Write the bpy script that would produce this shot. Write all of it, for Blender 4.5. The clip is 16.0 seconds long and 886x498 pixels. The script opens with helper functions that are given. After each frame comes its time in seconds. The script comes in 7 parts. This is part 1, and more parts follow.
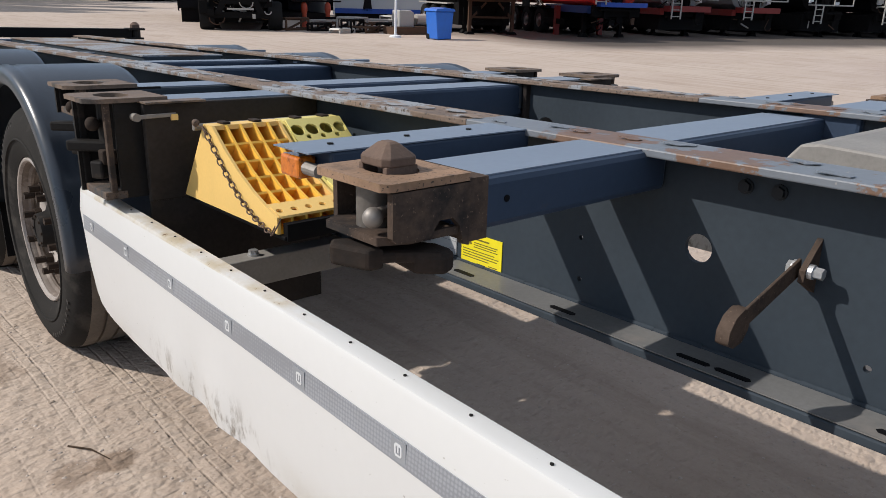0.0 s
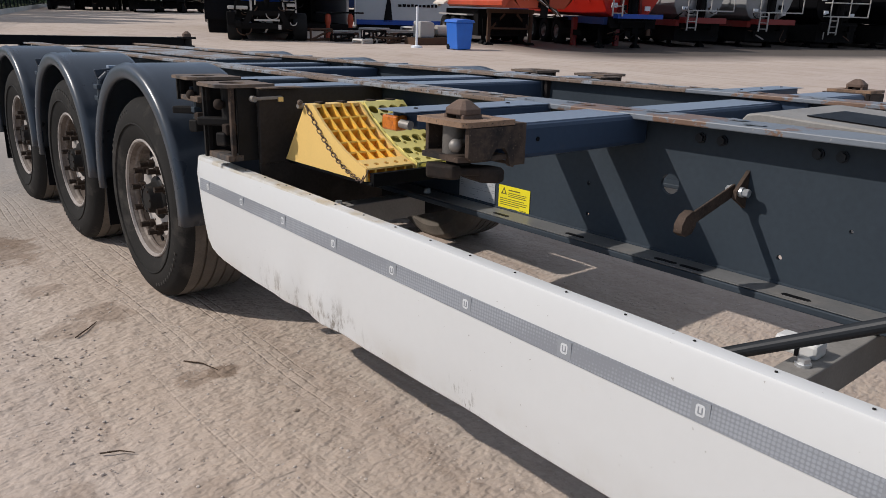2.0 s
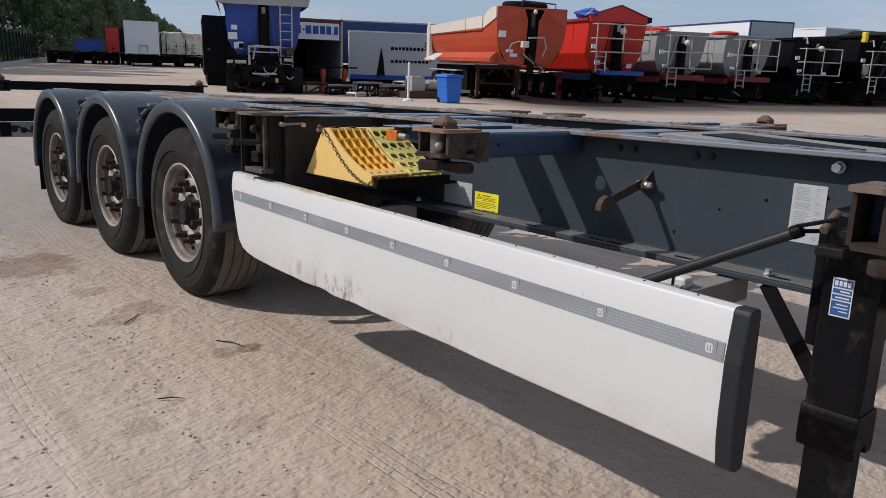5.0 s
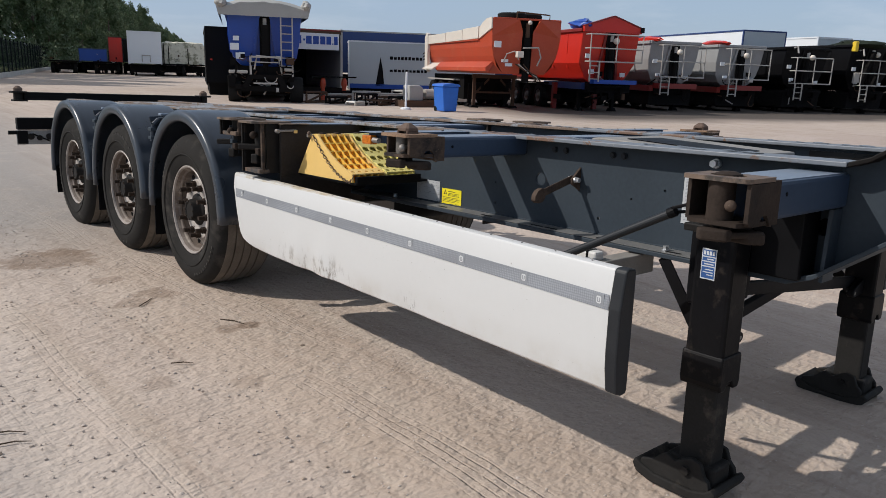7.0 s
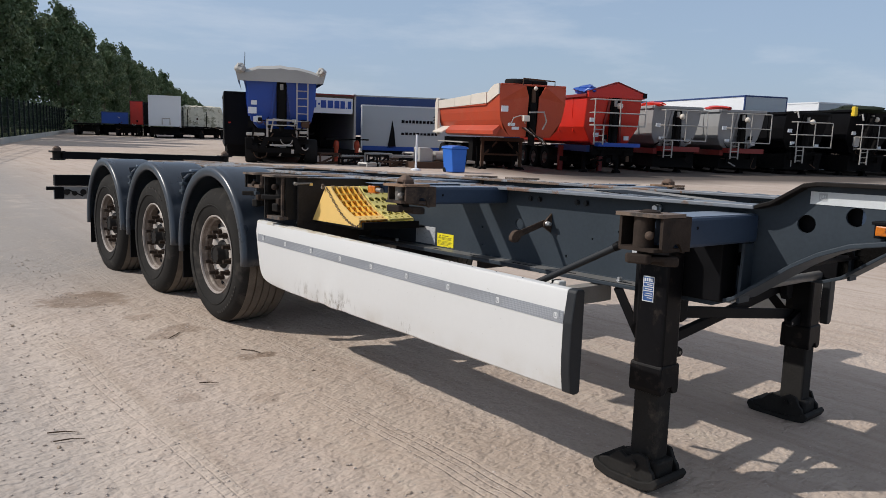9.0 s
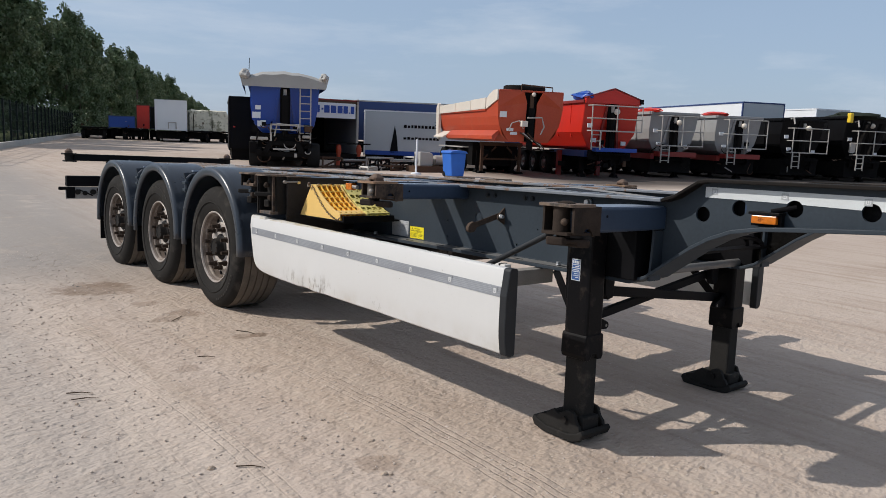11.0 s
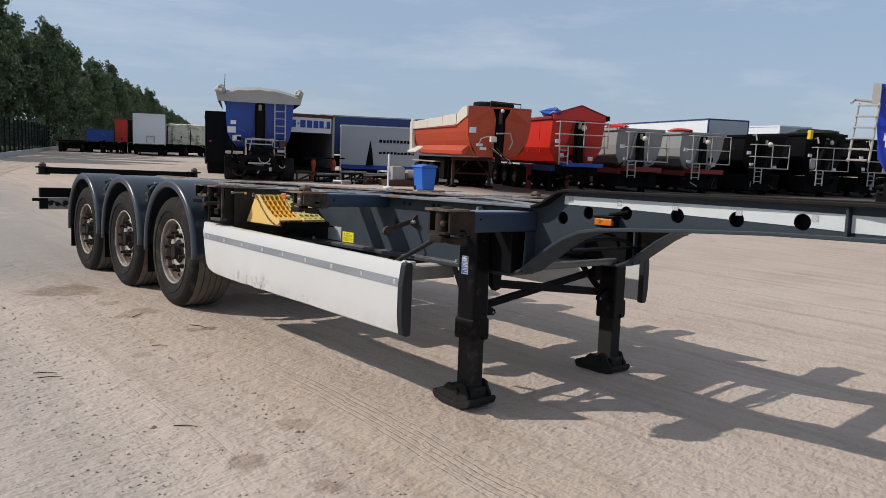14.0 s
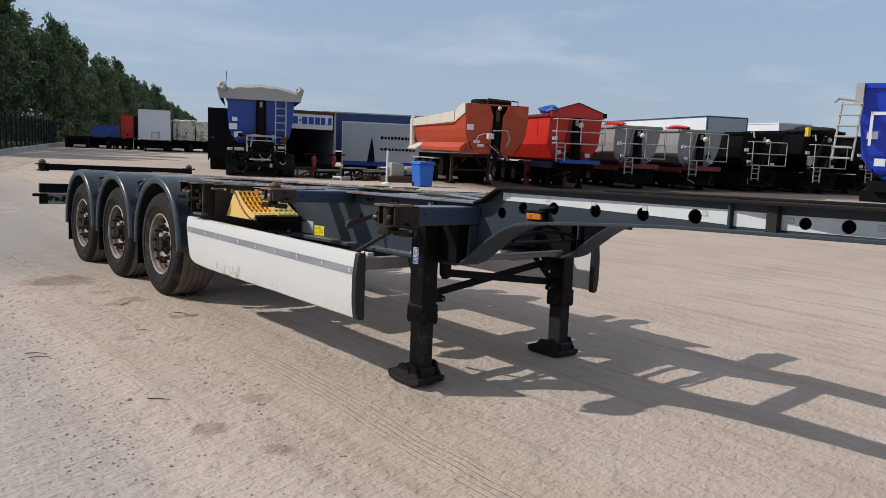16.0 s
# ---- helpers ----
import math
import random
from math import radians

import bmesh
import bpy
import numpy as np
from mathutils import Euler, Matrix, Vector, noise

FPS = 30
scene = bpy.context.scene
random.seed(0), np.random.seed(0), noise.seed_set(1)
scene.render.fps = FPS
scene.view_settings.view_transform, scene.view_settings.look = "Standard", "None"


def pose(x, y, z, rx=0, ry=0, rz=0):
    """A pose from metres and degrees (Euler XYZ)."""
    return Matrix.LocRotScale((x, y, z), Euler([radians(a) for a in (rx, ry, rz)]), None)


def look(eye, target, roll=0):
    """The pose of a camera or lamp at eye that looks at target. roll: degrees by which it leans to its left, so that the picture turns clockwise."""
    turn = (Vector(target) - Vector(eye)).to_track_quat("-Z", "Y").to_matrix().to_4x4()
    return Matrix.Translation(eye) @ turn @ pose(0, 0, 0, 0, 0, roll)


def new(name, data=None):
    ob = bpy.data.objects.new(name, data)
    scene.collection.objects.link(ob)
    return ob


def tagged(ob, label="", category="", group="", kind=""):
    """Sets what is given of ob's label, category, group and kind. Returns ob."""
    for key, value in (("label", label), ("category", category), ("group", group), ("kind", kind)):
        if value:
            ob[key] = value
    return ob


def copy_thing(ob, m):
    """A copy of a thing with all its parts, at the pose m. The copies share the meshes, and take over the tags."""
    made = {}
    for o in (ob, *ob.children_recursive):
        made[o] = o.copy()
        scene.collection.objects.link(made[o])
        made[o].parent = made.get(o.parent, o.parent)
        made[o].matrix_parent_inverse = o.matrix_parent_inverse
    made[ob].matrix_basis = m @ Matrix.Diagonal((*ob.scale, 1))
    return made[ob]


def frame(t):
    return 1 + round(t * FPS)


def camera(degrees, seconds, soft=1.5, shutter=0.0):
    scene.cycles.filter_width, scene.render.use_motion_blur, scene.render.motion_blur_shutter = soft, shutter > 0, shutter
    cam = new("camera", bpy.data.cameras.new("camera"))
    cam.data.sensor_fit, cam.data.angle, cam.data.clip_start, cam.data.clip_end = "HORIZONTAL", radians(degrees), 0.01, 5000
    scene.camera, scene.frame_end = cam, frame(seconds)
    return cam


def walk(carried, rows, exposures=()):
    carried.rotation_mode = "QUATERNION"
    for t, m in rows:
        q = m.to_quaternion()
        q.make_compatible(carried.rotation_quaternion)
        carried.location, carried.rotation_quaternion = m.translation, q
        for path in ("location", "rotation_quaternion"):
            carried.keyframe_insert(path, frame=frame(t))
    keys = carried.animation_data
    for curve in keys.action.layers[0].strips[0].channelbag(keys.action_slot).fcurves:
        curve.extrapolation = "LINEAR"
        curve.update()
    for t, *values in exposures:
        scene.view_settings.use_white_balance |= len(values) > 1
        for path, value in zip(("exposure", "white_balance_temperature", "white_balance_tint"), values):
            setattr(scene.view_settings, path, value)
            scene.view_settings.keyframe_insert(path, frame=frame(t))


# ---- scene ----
cam = camera(62.1, 16.0, 0.85)
PATH = [
    (0, (0.155, 0.386, 1.441), (1.422, 1.788, 0.784), 1.6),
    (0.5, (0.058, 0.306, 1.422), (1.313, 1.723, 0.776), 1.8),
    (1, (-0.072, 0.183, 1.425), (1.147, 1.631, 0.779), 1.7),
    (1.5, (-0.223, 0.046, 1.435), (0.968, 1.521, 0.799), 1.7),
    (2, (-0.349, -0.048, 1.442), (0.891, 1.389, 0.811), 1.6),
    (2.5, (-0.471, -0.158, 1.428), (0.769, 1.279, 0.798), 1.6),
    (3, (-0.528, -0.233, 1.409), (0.712, 1.204, 0.781), 1.6),
    (3.5, (-0.57, -0.289, 1.397), (0.67, 1.149, 0.771), 1.6),
    (4, (-0.643, -0.386, 1.402), (0.606, 1.036, 0.757), 1.8),
    (4.5, (-0.728, -0.493, 1.4), (0.555, 0.954, 0.888), 2.1),
    (7, (-1.057, -1.124, 1.445), (0.227, 0.335, 0.973), 1.9),
    (7.5, (-1.113, -1.26, 1.444), (0.169, 0.203, 0.977), 1.9),
    (8, (-1.201, -1.383, 1.459), (0.074, 0.085, 0.99), 2.0),
    (8.5, (-1.292, -1.509, 1.454), (-0.013, -0.021, 1.068), 1.9),
    (8.7, (-1.32, -1.549, 1.442), (-0.037, -0.048, 1.124), 1.9),
    (11, (-1.543, -2.178, 1.447), (-0.274, -0.662, 1.148), 2.2),
    (11.5, (-1.573, -2.291, 1.459), (-0.301, -0.778, 1.155), 2.2),
    (12, (-1.569, -2.424, 1.453), (-0.286, -0.916, 1.17), 2.3),
    (12.5, (-1.584, -2.548, 1.448), (-0.292, -1.046, 1.172), 2.4),
    (13, (-1.616, -2.655, 1.454), (-0.312, -1.162, 1.186), 2.5),
    (13.5, (-1.656, -2.817, 1.457), (-0.348, -1.327, 1.193), 2.4),
    (14, (-1.679, -2.977, 1.478), (-0.369, -1.488, 1.219), 2.4),
    (14.5, (-1.669, -3.114, 1.496), (-0.361, -1.625, 1.231), 2.5),
    (15, (-1.65, -3.261, 1.468), (-0.345, -1.769, 1.197), 2.5),
    (15.5, (-1.659, -3.372, 1.505), (-0.358, -1.878, 1.234), 2.5),
    (16, (-1.694, -3.504, 1.519), (-0.397, -2.006, 1.249), 2.5),
]
EXPOSURES = [(0, 0.06, 6480, 10.5), (0.7, 0.04, 6440, 11), (1.5, -0.1, 6400, 11.5), (3.5, -0.36, 6360, 12), (4.5, -0.3, 6360, 12), (7, -0.14, 6400, 10), (8.5, -0.14, 6420, 10.5), (12, -0.12, 6460, 10), (14, -0.16, 6460, 10), (16, -0.18, 6460, 10)]
walk(cam, [(t, look(eye, target, roll)) for t, eye, target, roll in PATH], EXPOSURES)

# ---- light ----
SUN_DIR = Vector((0.955, -0.735, -1.0)).normalized()
world = bpy.data.worlds.new("sky")
scene.world = world
world.use_nodes = True
wn = world.node_tree.nodes
wl = world.node_tree.links
sky = wn.new("ShaderNodeTexSky")
sky.sky_type = "NISHITA"
sky.sun_disc = False
sky.sun_elevation = math.asin(-SUN_DIR.z)
sky.sun_rotation = math.atan2(-SUN_DIR.x, -SUN_DIR.y)
sky.altitude = 0
sky.air_density = 1.0
sky.dust_density = 1.2
sky.ozone_density = 1.6
# a thin veil of high cloud, denser in wisps
wc = wn.new("ShaderNodeTexCoord")
wm = wn.new("ShaderNodeMapping")
wm.inputs["Scale"].default_value = (1.2, 1.2, 5.0)
wv = wn.new("ShaderNodeTexNoise")
wv.inputs["Scale"].default_value = 1.6
wv.inputs["Detail"].default_value = 7
wr = wn.new("ShaderNodeMapRange")
wr.inputs["From Min"].default_value, wr.inputs["From Max"].default_value = 0.40, 0.78
wr.inputs["To Min"].default_value, wr.inputs["To Max"].default_value = 0.66, 0.92
# the veil is thin near the horizon and brighter overhead
ws = wn.new("ShaderNodeSeparateXYZ")
wh = wn.new("ShaderNodeMapRange")
wh.interpolation_type = "SMOOTHSTEP"
wh.inputs["From Min"].default_value, wh.inputs["From Max"].default_value = 0.22, 0.75
wb = wn.new("ShaderNodeMix")
wb.data_type = "RGBA"
wb.inputs["A"].default_value = (3.2, 4.15, 5.6, 1)
wb.inputs["B"].default_value = (4.0, 4.25, 4.7, 1)
wl.new(wc.outputs["Generated"], ws.inputs[0])
wl.new(ws.outputs["Z"], wh.inputs["Value"])
wl.new(wh.outputs["Result"], wb.inputs["Factor"])
wx = wn.new("ShaderNodeMix")
wx.data_type = "RGBA"
wl.new(wb.outputs["Result"], wx.inputs["B"])
wl.new(wc.outputs["Generated"], wm.inputs["Vector"])
wl.new(wm.outputs["Vector"], wv.inputs["Vector"])
wl.new(wv.outputs["Fac"], wr.inputs["Value"])
wl.new(wr.outputs["Result"], wx.inputs["Factor"])
wl.new(sky.outputs["Color"], wx.inputs["A"])
# a few brighter wisps
wq = wn.new("ShaderNodeMapping")
wq.inputs["Scale"].default_value = (0.9, 1.6, 6.0)
wq.inputs["Rotation"].default_value = (0.0, 0.25, 0.6)
wk = wn.new("ShaderNodeTexNoise")
wk.inputs["Scale"].default_value = 2.4
wk.inputs["Detail"].default_value = 9
wk.inputs["Roughness"].default_value = 0.62
wt = wn.new("ShaderNodeMapRange")
wt.inputs["From Min"].default_value, wt.inputs["From Max"].default_value = 0.50, 0.78
wt.inputs["To Max"].default_value = 0.55
wz = wn.new("ShaderNodeMix")
wz.data_type = "RGBA"
wz.inputs["B"].default_value = (5.6, 6.1, 6.8, 1)
wl.new(wc.outputs["Generated"], wq.inputs["Vector"])
wl.new(wq.outputs["Vector"], wk.inputs["Vector"])
wl.new(wk.outputs["Fac"], wt.inputs["Value"])
wl.new(wt.outputs["Result"], wz.inputs["Factor"])
wl.new(wx.outputs["Result"], wz.inputs["A"])
wl.new(wz.outputs["Result"], wn["Background"].inputs["Color"])
wn["Background"].inputs["Strength"].default_value = 0.125
sun = new("sun", bpy.data.lights.new("sun", "SUN"))
sun.data.energy = 3.85
sun.data.angle = radians(0.6)
sun.data.color = (1.0, 0.94, 0.865)
sun.rotation_mode = "QUATERNION"
sun.rotation_quaternion = SUN_DIR.to_track_quat("-Z", "Y")
sun.location = (-20, 18, 30)


# ---- materials ----
def mat(name, base, rough=0.6, metal=0.0, vary=0.12, scale=6.0, fine=90.0, bump=0.15, second=None, amount=0.5, spread=0.12,
        patch=2.5, speck=None, speck_at=0.68, coat=0.0, random_tone=0.0, spec=None):
    """A painted or raw surface: a base tone that wanders at two scales, a second tone in ragged patches, specks and fine relief."""
    m = bpy.data.materials.new(name)
    m.use_nodes = True
    n, l = m.node_tree.nodes, m.node_tree.links
    bsdf = n["Principled BSDF"]
    tex = n.new("ShaderNodeTexCoord")
    big = n.new("ShaderNodeTexNoise")
    big.inputs["Scale"].default_value = scale
    big.inputs["Detail"].default_value = 6
    small = n.new("ShaderNodeTexNoise")
    small.inputs["Scale"].default_value = fine
    small.inputs["Detail"].default_value = 4
    for t in (big, small):
        l.new(tex.outputs["Object"], t.inputs["Vector"])
    ramp = n.new("ShaderNodeValToRGB")
    lo = tuple(c * (1 - vary) for c in base) + (1,)
    hi = tuple(min(1, c * (1 + vary)) for c in base) + (1,)
    ramp.color_ramp.elements[0].position, ramp.color_ramp.elements[0].color = 0.3, lo
    ramp.color_ramp.elements[1].position, ramp.color_ramp.elements[1].color = 0.7, hi
    mixf = n.new("ShaderNodeMath")
    mixf.operation = "MULTIPLY_ADD"
    mixf.inputs[1].default_value, mixf.inputs[2].default_value = 0.35, 0.0
    l.new(small.outputs["Fac"], mixf.inputs[0])
    add = n.new("ShaderNodeMath")
    add.operation = "MULTIPLY_ADD"
    add.inputs[1].default_value = 0.65
    l.new(big.outputs["Fac"], add.inputs[0])
    l.new(mixf.outputs[0], add.inputs[2])
    l.new(add.outputs[0], ramp.inputs["Fac"])
    col = ramp.outputs["Color"]
    rough_socket = None

    def over(col, tone, fac):
        mx = n.new("ShaderNodeMix")
        mx.data_type = "RGBA"
        l.new(fac, mx.inputs["Factor"])
        l.new(col, mx.inputs["A"])
        mx.inputs["B"].default_value = tuple(tone) + (1,)
        return mx.outputs["Result"]

    if second:
        pn = n.new("ShaderNodeTexNoise")
        pn.inputs["Scale"].default_value = patch
        pn.inputs["Detail"].default_value = 9
        pn.inputs["Roughness"].default_value = 0.65
        l.new(tex.outputs["Object"], pn.inputs["Vector"])
        pr = n.new("ShaderNodeMapRange")
        pr.inputs["From Min"].default_value = 1 - amount
        pr.inputs["From Max"].default_value = 1 - amount + spread
        l.new(pn.outputs["Fac"], pr.inputs["Value"])
        col = over(col, second, pr.outputs["Result"])
    if speck:
        sn = n.new("ShaderNodeTexNoise")
        sn.inputs["Scale"].default_value = fine * 1.4
        sn.inputs["Detail"].default_value = 2
        l.new(tex.outputs["Object"], sn.inputs["Vector"])
        sr = n.new("ShaderNodeMapRange")
        sr.inputs["From Min"].default_value = speck_at
        sr.inputs["From Max"].default_value = speck_at + 0.05
        l.new(sn.outputs["Fac"], sr.inputs["Value"])
        col = over(col, speck, sr.outputs["Result"])
    if random_tone:
        oi = n.new("ShaderNodeObjectInfo")
        hv = n.new("ShaderNodeHueSaturation")
        mr = n.new("ShaderNodeMapRange")
        mr.inputs["To Min"].default_value, mr.inputs["To Max"].default_value = 1 - random_tone, 1 + random_tone
        l.new(oi.outputs["Random"], mr.inputs["Value"])
        l.new(mr.outputs["Result"], hv.inputs["Value"])
        l.new(col, hv.inputs["Color"])
        col = hv.outputs["Color"]
    l.new(col, bsdf.inputs["Base Color"])
    rr = n.new("ShaderNodeMapRange")
    rr.inputs["To Min"].default_value, rr.inputs["To Max"].default_value = max(0.05, rough - 0.12), min(1, rough + 0.12)
    l.new(big.outputs["Fac"], rr.inputs["Value"])
    l.new(rr.outputs["Result"], bsdf.inputs["Roughness"])
    bsdf.inputs["Metallic"].default_value = metal
    bsdf.inputs["Specular IOR Level"].default_value = spec if spec is not None else (0.5 if max(base) > 0.1 else 0.10)
    bsdf.inputs["Coat Weight"].default_value = coat
    if bump:
        bp = n.new("ShaderNodeBump")
        bp.inputs["Strength"].default_value = bump
        bp.inputs["Distance"].default_value = 0.004
        l.new(add.outputs[0], bp.inputs["Height"])
        l.new(bp.outputs["Normal"], bsdf.inputs["Normal"])
    return m


RUST = (0.20, 0.10, 0.055)
M_CHASSIS = mat("chassis grey paint", (0.039, 0.050, 0.062), 0.5, 0, 0.16, 3, 60, 0.08, second=(0.056, 0.064, 0.070), amount=0.42, spread=0.3, patch=2, spec=0.15)
M_RUST_MID = mat("umber rust", (0.075, 0.054, 0.042), 0.8, 0, 0.35, 14, 130, 0.7, second=(0.028, 0.025, 0.024), amount=0.52, spread=0.15, patch=11, speck=(0.14, 0.10, 0.075), speck_at=0.66)
M_RUST_PLATE_DARK = mat("oily rusty plate", (0.15, 0.105, 0.075), 0.7, 0, 0.3, 10, 140, 0.6, second=(0.045, 0.036, 0.03), amount=0.5, spread=0.12, patch=10, speck=(0.2, 0.17, 0.14), speck_at=0.68)
M_RUST_DEEP = mat("deep brown rust", (0.036, 0.027, 0.022), 0.8, 0, 0.35, 12, 120, 0.6, second=(0.02, 0.018, 0.017), amount=0.5, spread=0.2, patch=9)
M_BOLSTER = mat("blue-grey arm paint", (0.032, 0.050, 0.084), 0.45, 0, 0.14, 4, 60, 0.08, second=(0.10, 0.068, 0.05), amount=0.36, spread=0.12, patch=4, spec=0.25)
M_DUST = mat("dusty flange", (0.15, 0.15, 0.148), 0.45, 0, 0.25, 5, 90, 0.2, second=(0.23, 0.21, 0.19), amount=0.45, spread=0.2, patch=4)
M_CHASSIS_TOP = mat("flaking chassis paint", (0.152, 0.169, 0.192), 0.5, 0, 0.12, 5, 60, 0.3, second=(0.12, 0.072, 0.048), amount=0.39, spread=0.04, patch=3.4, speck=(0.27, 0.265, 0.25), speck_at=0.70)
def bare_spots(m, spots, tone):
    """Rust where the rail has been rubbed bare: ragged spots about given stations (y, half length) of the rail."""
    n, l = m.node_tree.nodes, m.node_tree.links
    bsdf = n["Principled BSDF"]
    col = bsdf.inputs["Base Color"].links[0].from_socket
    tex = n.new("ShaderNodeTexCoord")
    sep = n.new("ShaderNodeSeparateXYZ")
    l.new(tex.outputs["Object"], sep.inputs[0])
    nz = n.new("ShaderNodeTexNoise")
    nz.inputs["Scale"].default_value = 13
    nz.inputs["Detail"].default_value = 12
    nz.inputs["Roughness"].default_value = 0.68
    l.new(tex.outputs["Object"], nz.inputs["Vector"])
    rust_grain = n.new("ShaderNodeTexNoise")
    rust_grain.inputs["Scale"].default_value = 42
    rust_grain.inputs["Detail"].default_value = 8
    rust_grain.inputs["Roughness"].default_value = 0.75
    l.new(tex.outputs["Object"], rust_grain.inputs["Vector"])
    for y0, half in spots:
        d = n.new("ShaderNodeMath")
        d.operation = "SUBTRACT"
        l.new(sep.outputs["Y"], d.inputs[0])
        d.inputs[1].default_value = y0
        a = n.new("ShaderNodeMath")
        a.operation = "ABSOLUTE"
        l.new(d.outputs[0], a.inputs[0])
        w = n.new("ShaderNodeMath")
        w.operation = "MULTIPLY_ADD"
        l.new(nz.outputs["Fac"], w.inputs[0])
        w.inputs[1].default_value = 0.55
        l.new(a.outputs[0], w.inputs[2])
        r = n.new("ShaderNodeMapRange")
        r.inputs["From Min"].default_value, r.inputs["From Max"].default_value = half + 0.275, half + 0.262
        l.new(w.outputs[0], r.inputs["Value"])
        mxn = n.new("ShaderNodeMix")
        mxn.data_type = "RGBA"
        l.new(r.outputs["Result"], mxn.inputs["Factor"])
        l.new(col, mxn.inputs["A"])
        blend = n.new("ShaderNodeMix")
        blend.data_type = "RGBA"
        blend.inputs["A"].default_value = tuple(0.42 * c for c in tone) + (1,)
        blend.inputs["B"].default_value = tuple(1.15 * c for c in tone) + (1,)
        l.new(rust_grain.outputs["Fac"], blend.inputs["Factor"])
        l.new(blend.outputs["Result"], mxn.inputs["B"])
        col = mxn.outputs["Result"]
    l.new(col, bsdf.inputs["Base Color"])


bare_spots(M_CHASSIS_TOP, ((1.27, 0.10), (0.99, 0.06), (0.70, 0.025)), (0.20, 0.118, 0.078))
M_CHASSIS_WORN = mat("rusted rail top", (0.17, 0.122, 0.092), 0.75, 0, 0.35, 6, 80, 0.6, second=(0.25, 0.265, 0.285), amount=0.50, spread=0.05, patch=4.2, speck=(0.05, 0.038, 0.03), speck_at=0.6)
M_FLAKE = mat("curled paint flake", (0.25, 0.25, 0.255), 0.55, 0, 0.2, 8, 90, 0.3, second=(0.22, 0.155, 0.11), amount=0.48, spread=0.06, patch=7)
M_NECK_TOP = mat("rubbed dark rail", (0.014, 0.012, 0.011), 0.6, 0, 0.3, 5, 80, 0.3, second=(0.055, 0.044, 0.037), amount=0.40, spread=0.2, patch=4, spec=0.1)
M_RUST = mat("rusted steel", (0.12, 0.080, 0.055), 0.85, 0, 0.4, 14, 150, 0.8, second=(0.045, 0.045, 0.046), amount=0.53, spread=0.14, patch=11, speck=(0.03, 0.022, 0.018), speck_at=0.62)
M_RUST_PLATE = mat("worn rusty plate", (0.25, 0.155, 0.095), 0.8, 0, 0.3, 10, 140, 0.6, second=(0.11, 0.07, 0.046), amount=0.48, spread=0.12, patch=12, speck=(0.06, 0.04, 0.03), speck_at=0.64)
M_DARK = mat("dark greasy steel", (0.018, 0.0165, 0.0155), 0.55, 0, 0.3, 8, 90, 0.3, second=(0.065, 0.050, 0.040), amount=0.40, spread=0.15, patch=7)
M_BLACK = mat("black paint", (0.005, 0.005, 0.006), 0.55, 0, 0.3, 6, 90, 0.2, second=(0.03, 0.026, 0.023), amount=0.34, spread=0.2, patch=5)
M_BACKING = mat("glossy black backing", (0.006, 0.0055, 0.005), 0.25, 0, 0.3, 4, 60, 0.15, second=(0.035, 0.025, 0.02), amount=0.42, spread=0.2, patch=5, spec=0.35)
M_LEG = mat("chipped black paint", (0.006, 0.006, 0.007), 0.45, 0, 0.3, 6, 55, 0.3, second=(0.024, 0.020, 0.018), amount=0.42, spread=0.09, patch=14, speck=(0.07, 0.055, 0.046), speck_at=0.76)
M_TYRE = mat("tyre rubber", (0.024, 0.0225, 0.021), 0.85, 0, 0.25, 7, 120, 0.25, second=(0.10, 0.088, 0.076), amount=0.46, spread=0.3, patch=5)
M_TREAD = mat("dusty tyre tread", (0.13, 0.11, 0.09), 0.92, 0, 0.3, 9, 120, 0.3, second=(0.20, 0.17, 0.14), amount=0.45, spread=0.25, patch=6)
M_RIM_BARREL = mat("brown rim barrel", (0.13, 0.10, 0.08), 0.7, 0.0, 0.3, 9, 120, 0.3, second=(0.34, 0.29, 0.245), amount=0.47, spread=0.2, patch=9)
M_RIM = mat("weathered rim disc", (0.40, 0.36, 0.325), 0.65, 0.0, 0.2, 9, 120, 0.3, second=(0.20, 0.16, 0.13), amount=0.42, spread=0.2, patch=9)
M_RIM_EDGE = mat("bare rim flange", (0.34, 0.30, 0.27), 0.45, 0.1, 0.3, 9, 120, 0.2, second=(0.12, 0.095, 0.08), amount=0.5, spread=0.2, patch=8)
M_FENDER = mat("dark grey plastic", (0.028, 0.037, 0.051), 0.31, 0, 0.2, 6, 150, 0.15, second=(0.055, 0.059, 0.064), amount=0.40, spread=0.35, patch=3, spec=0.6)
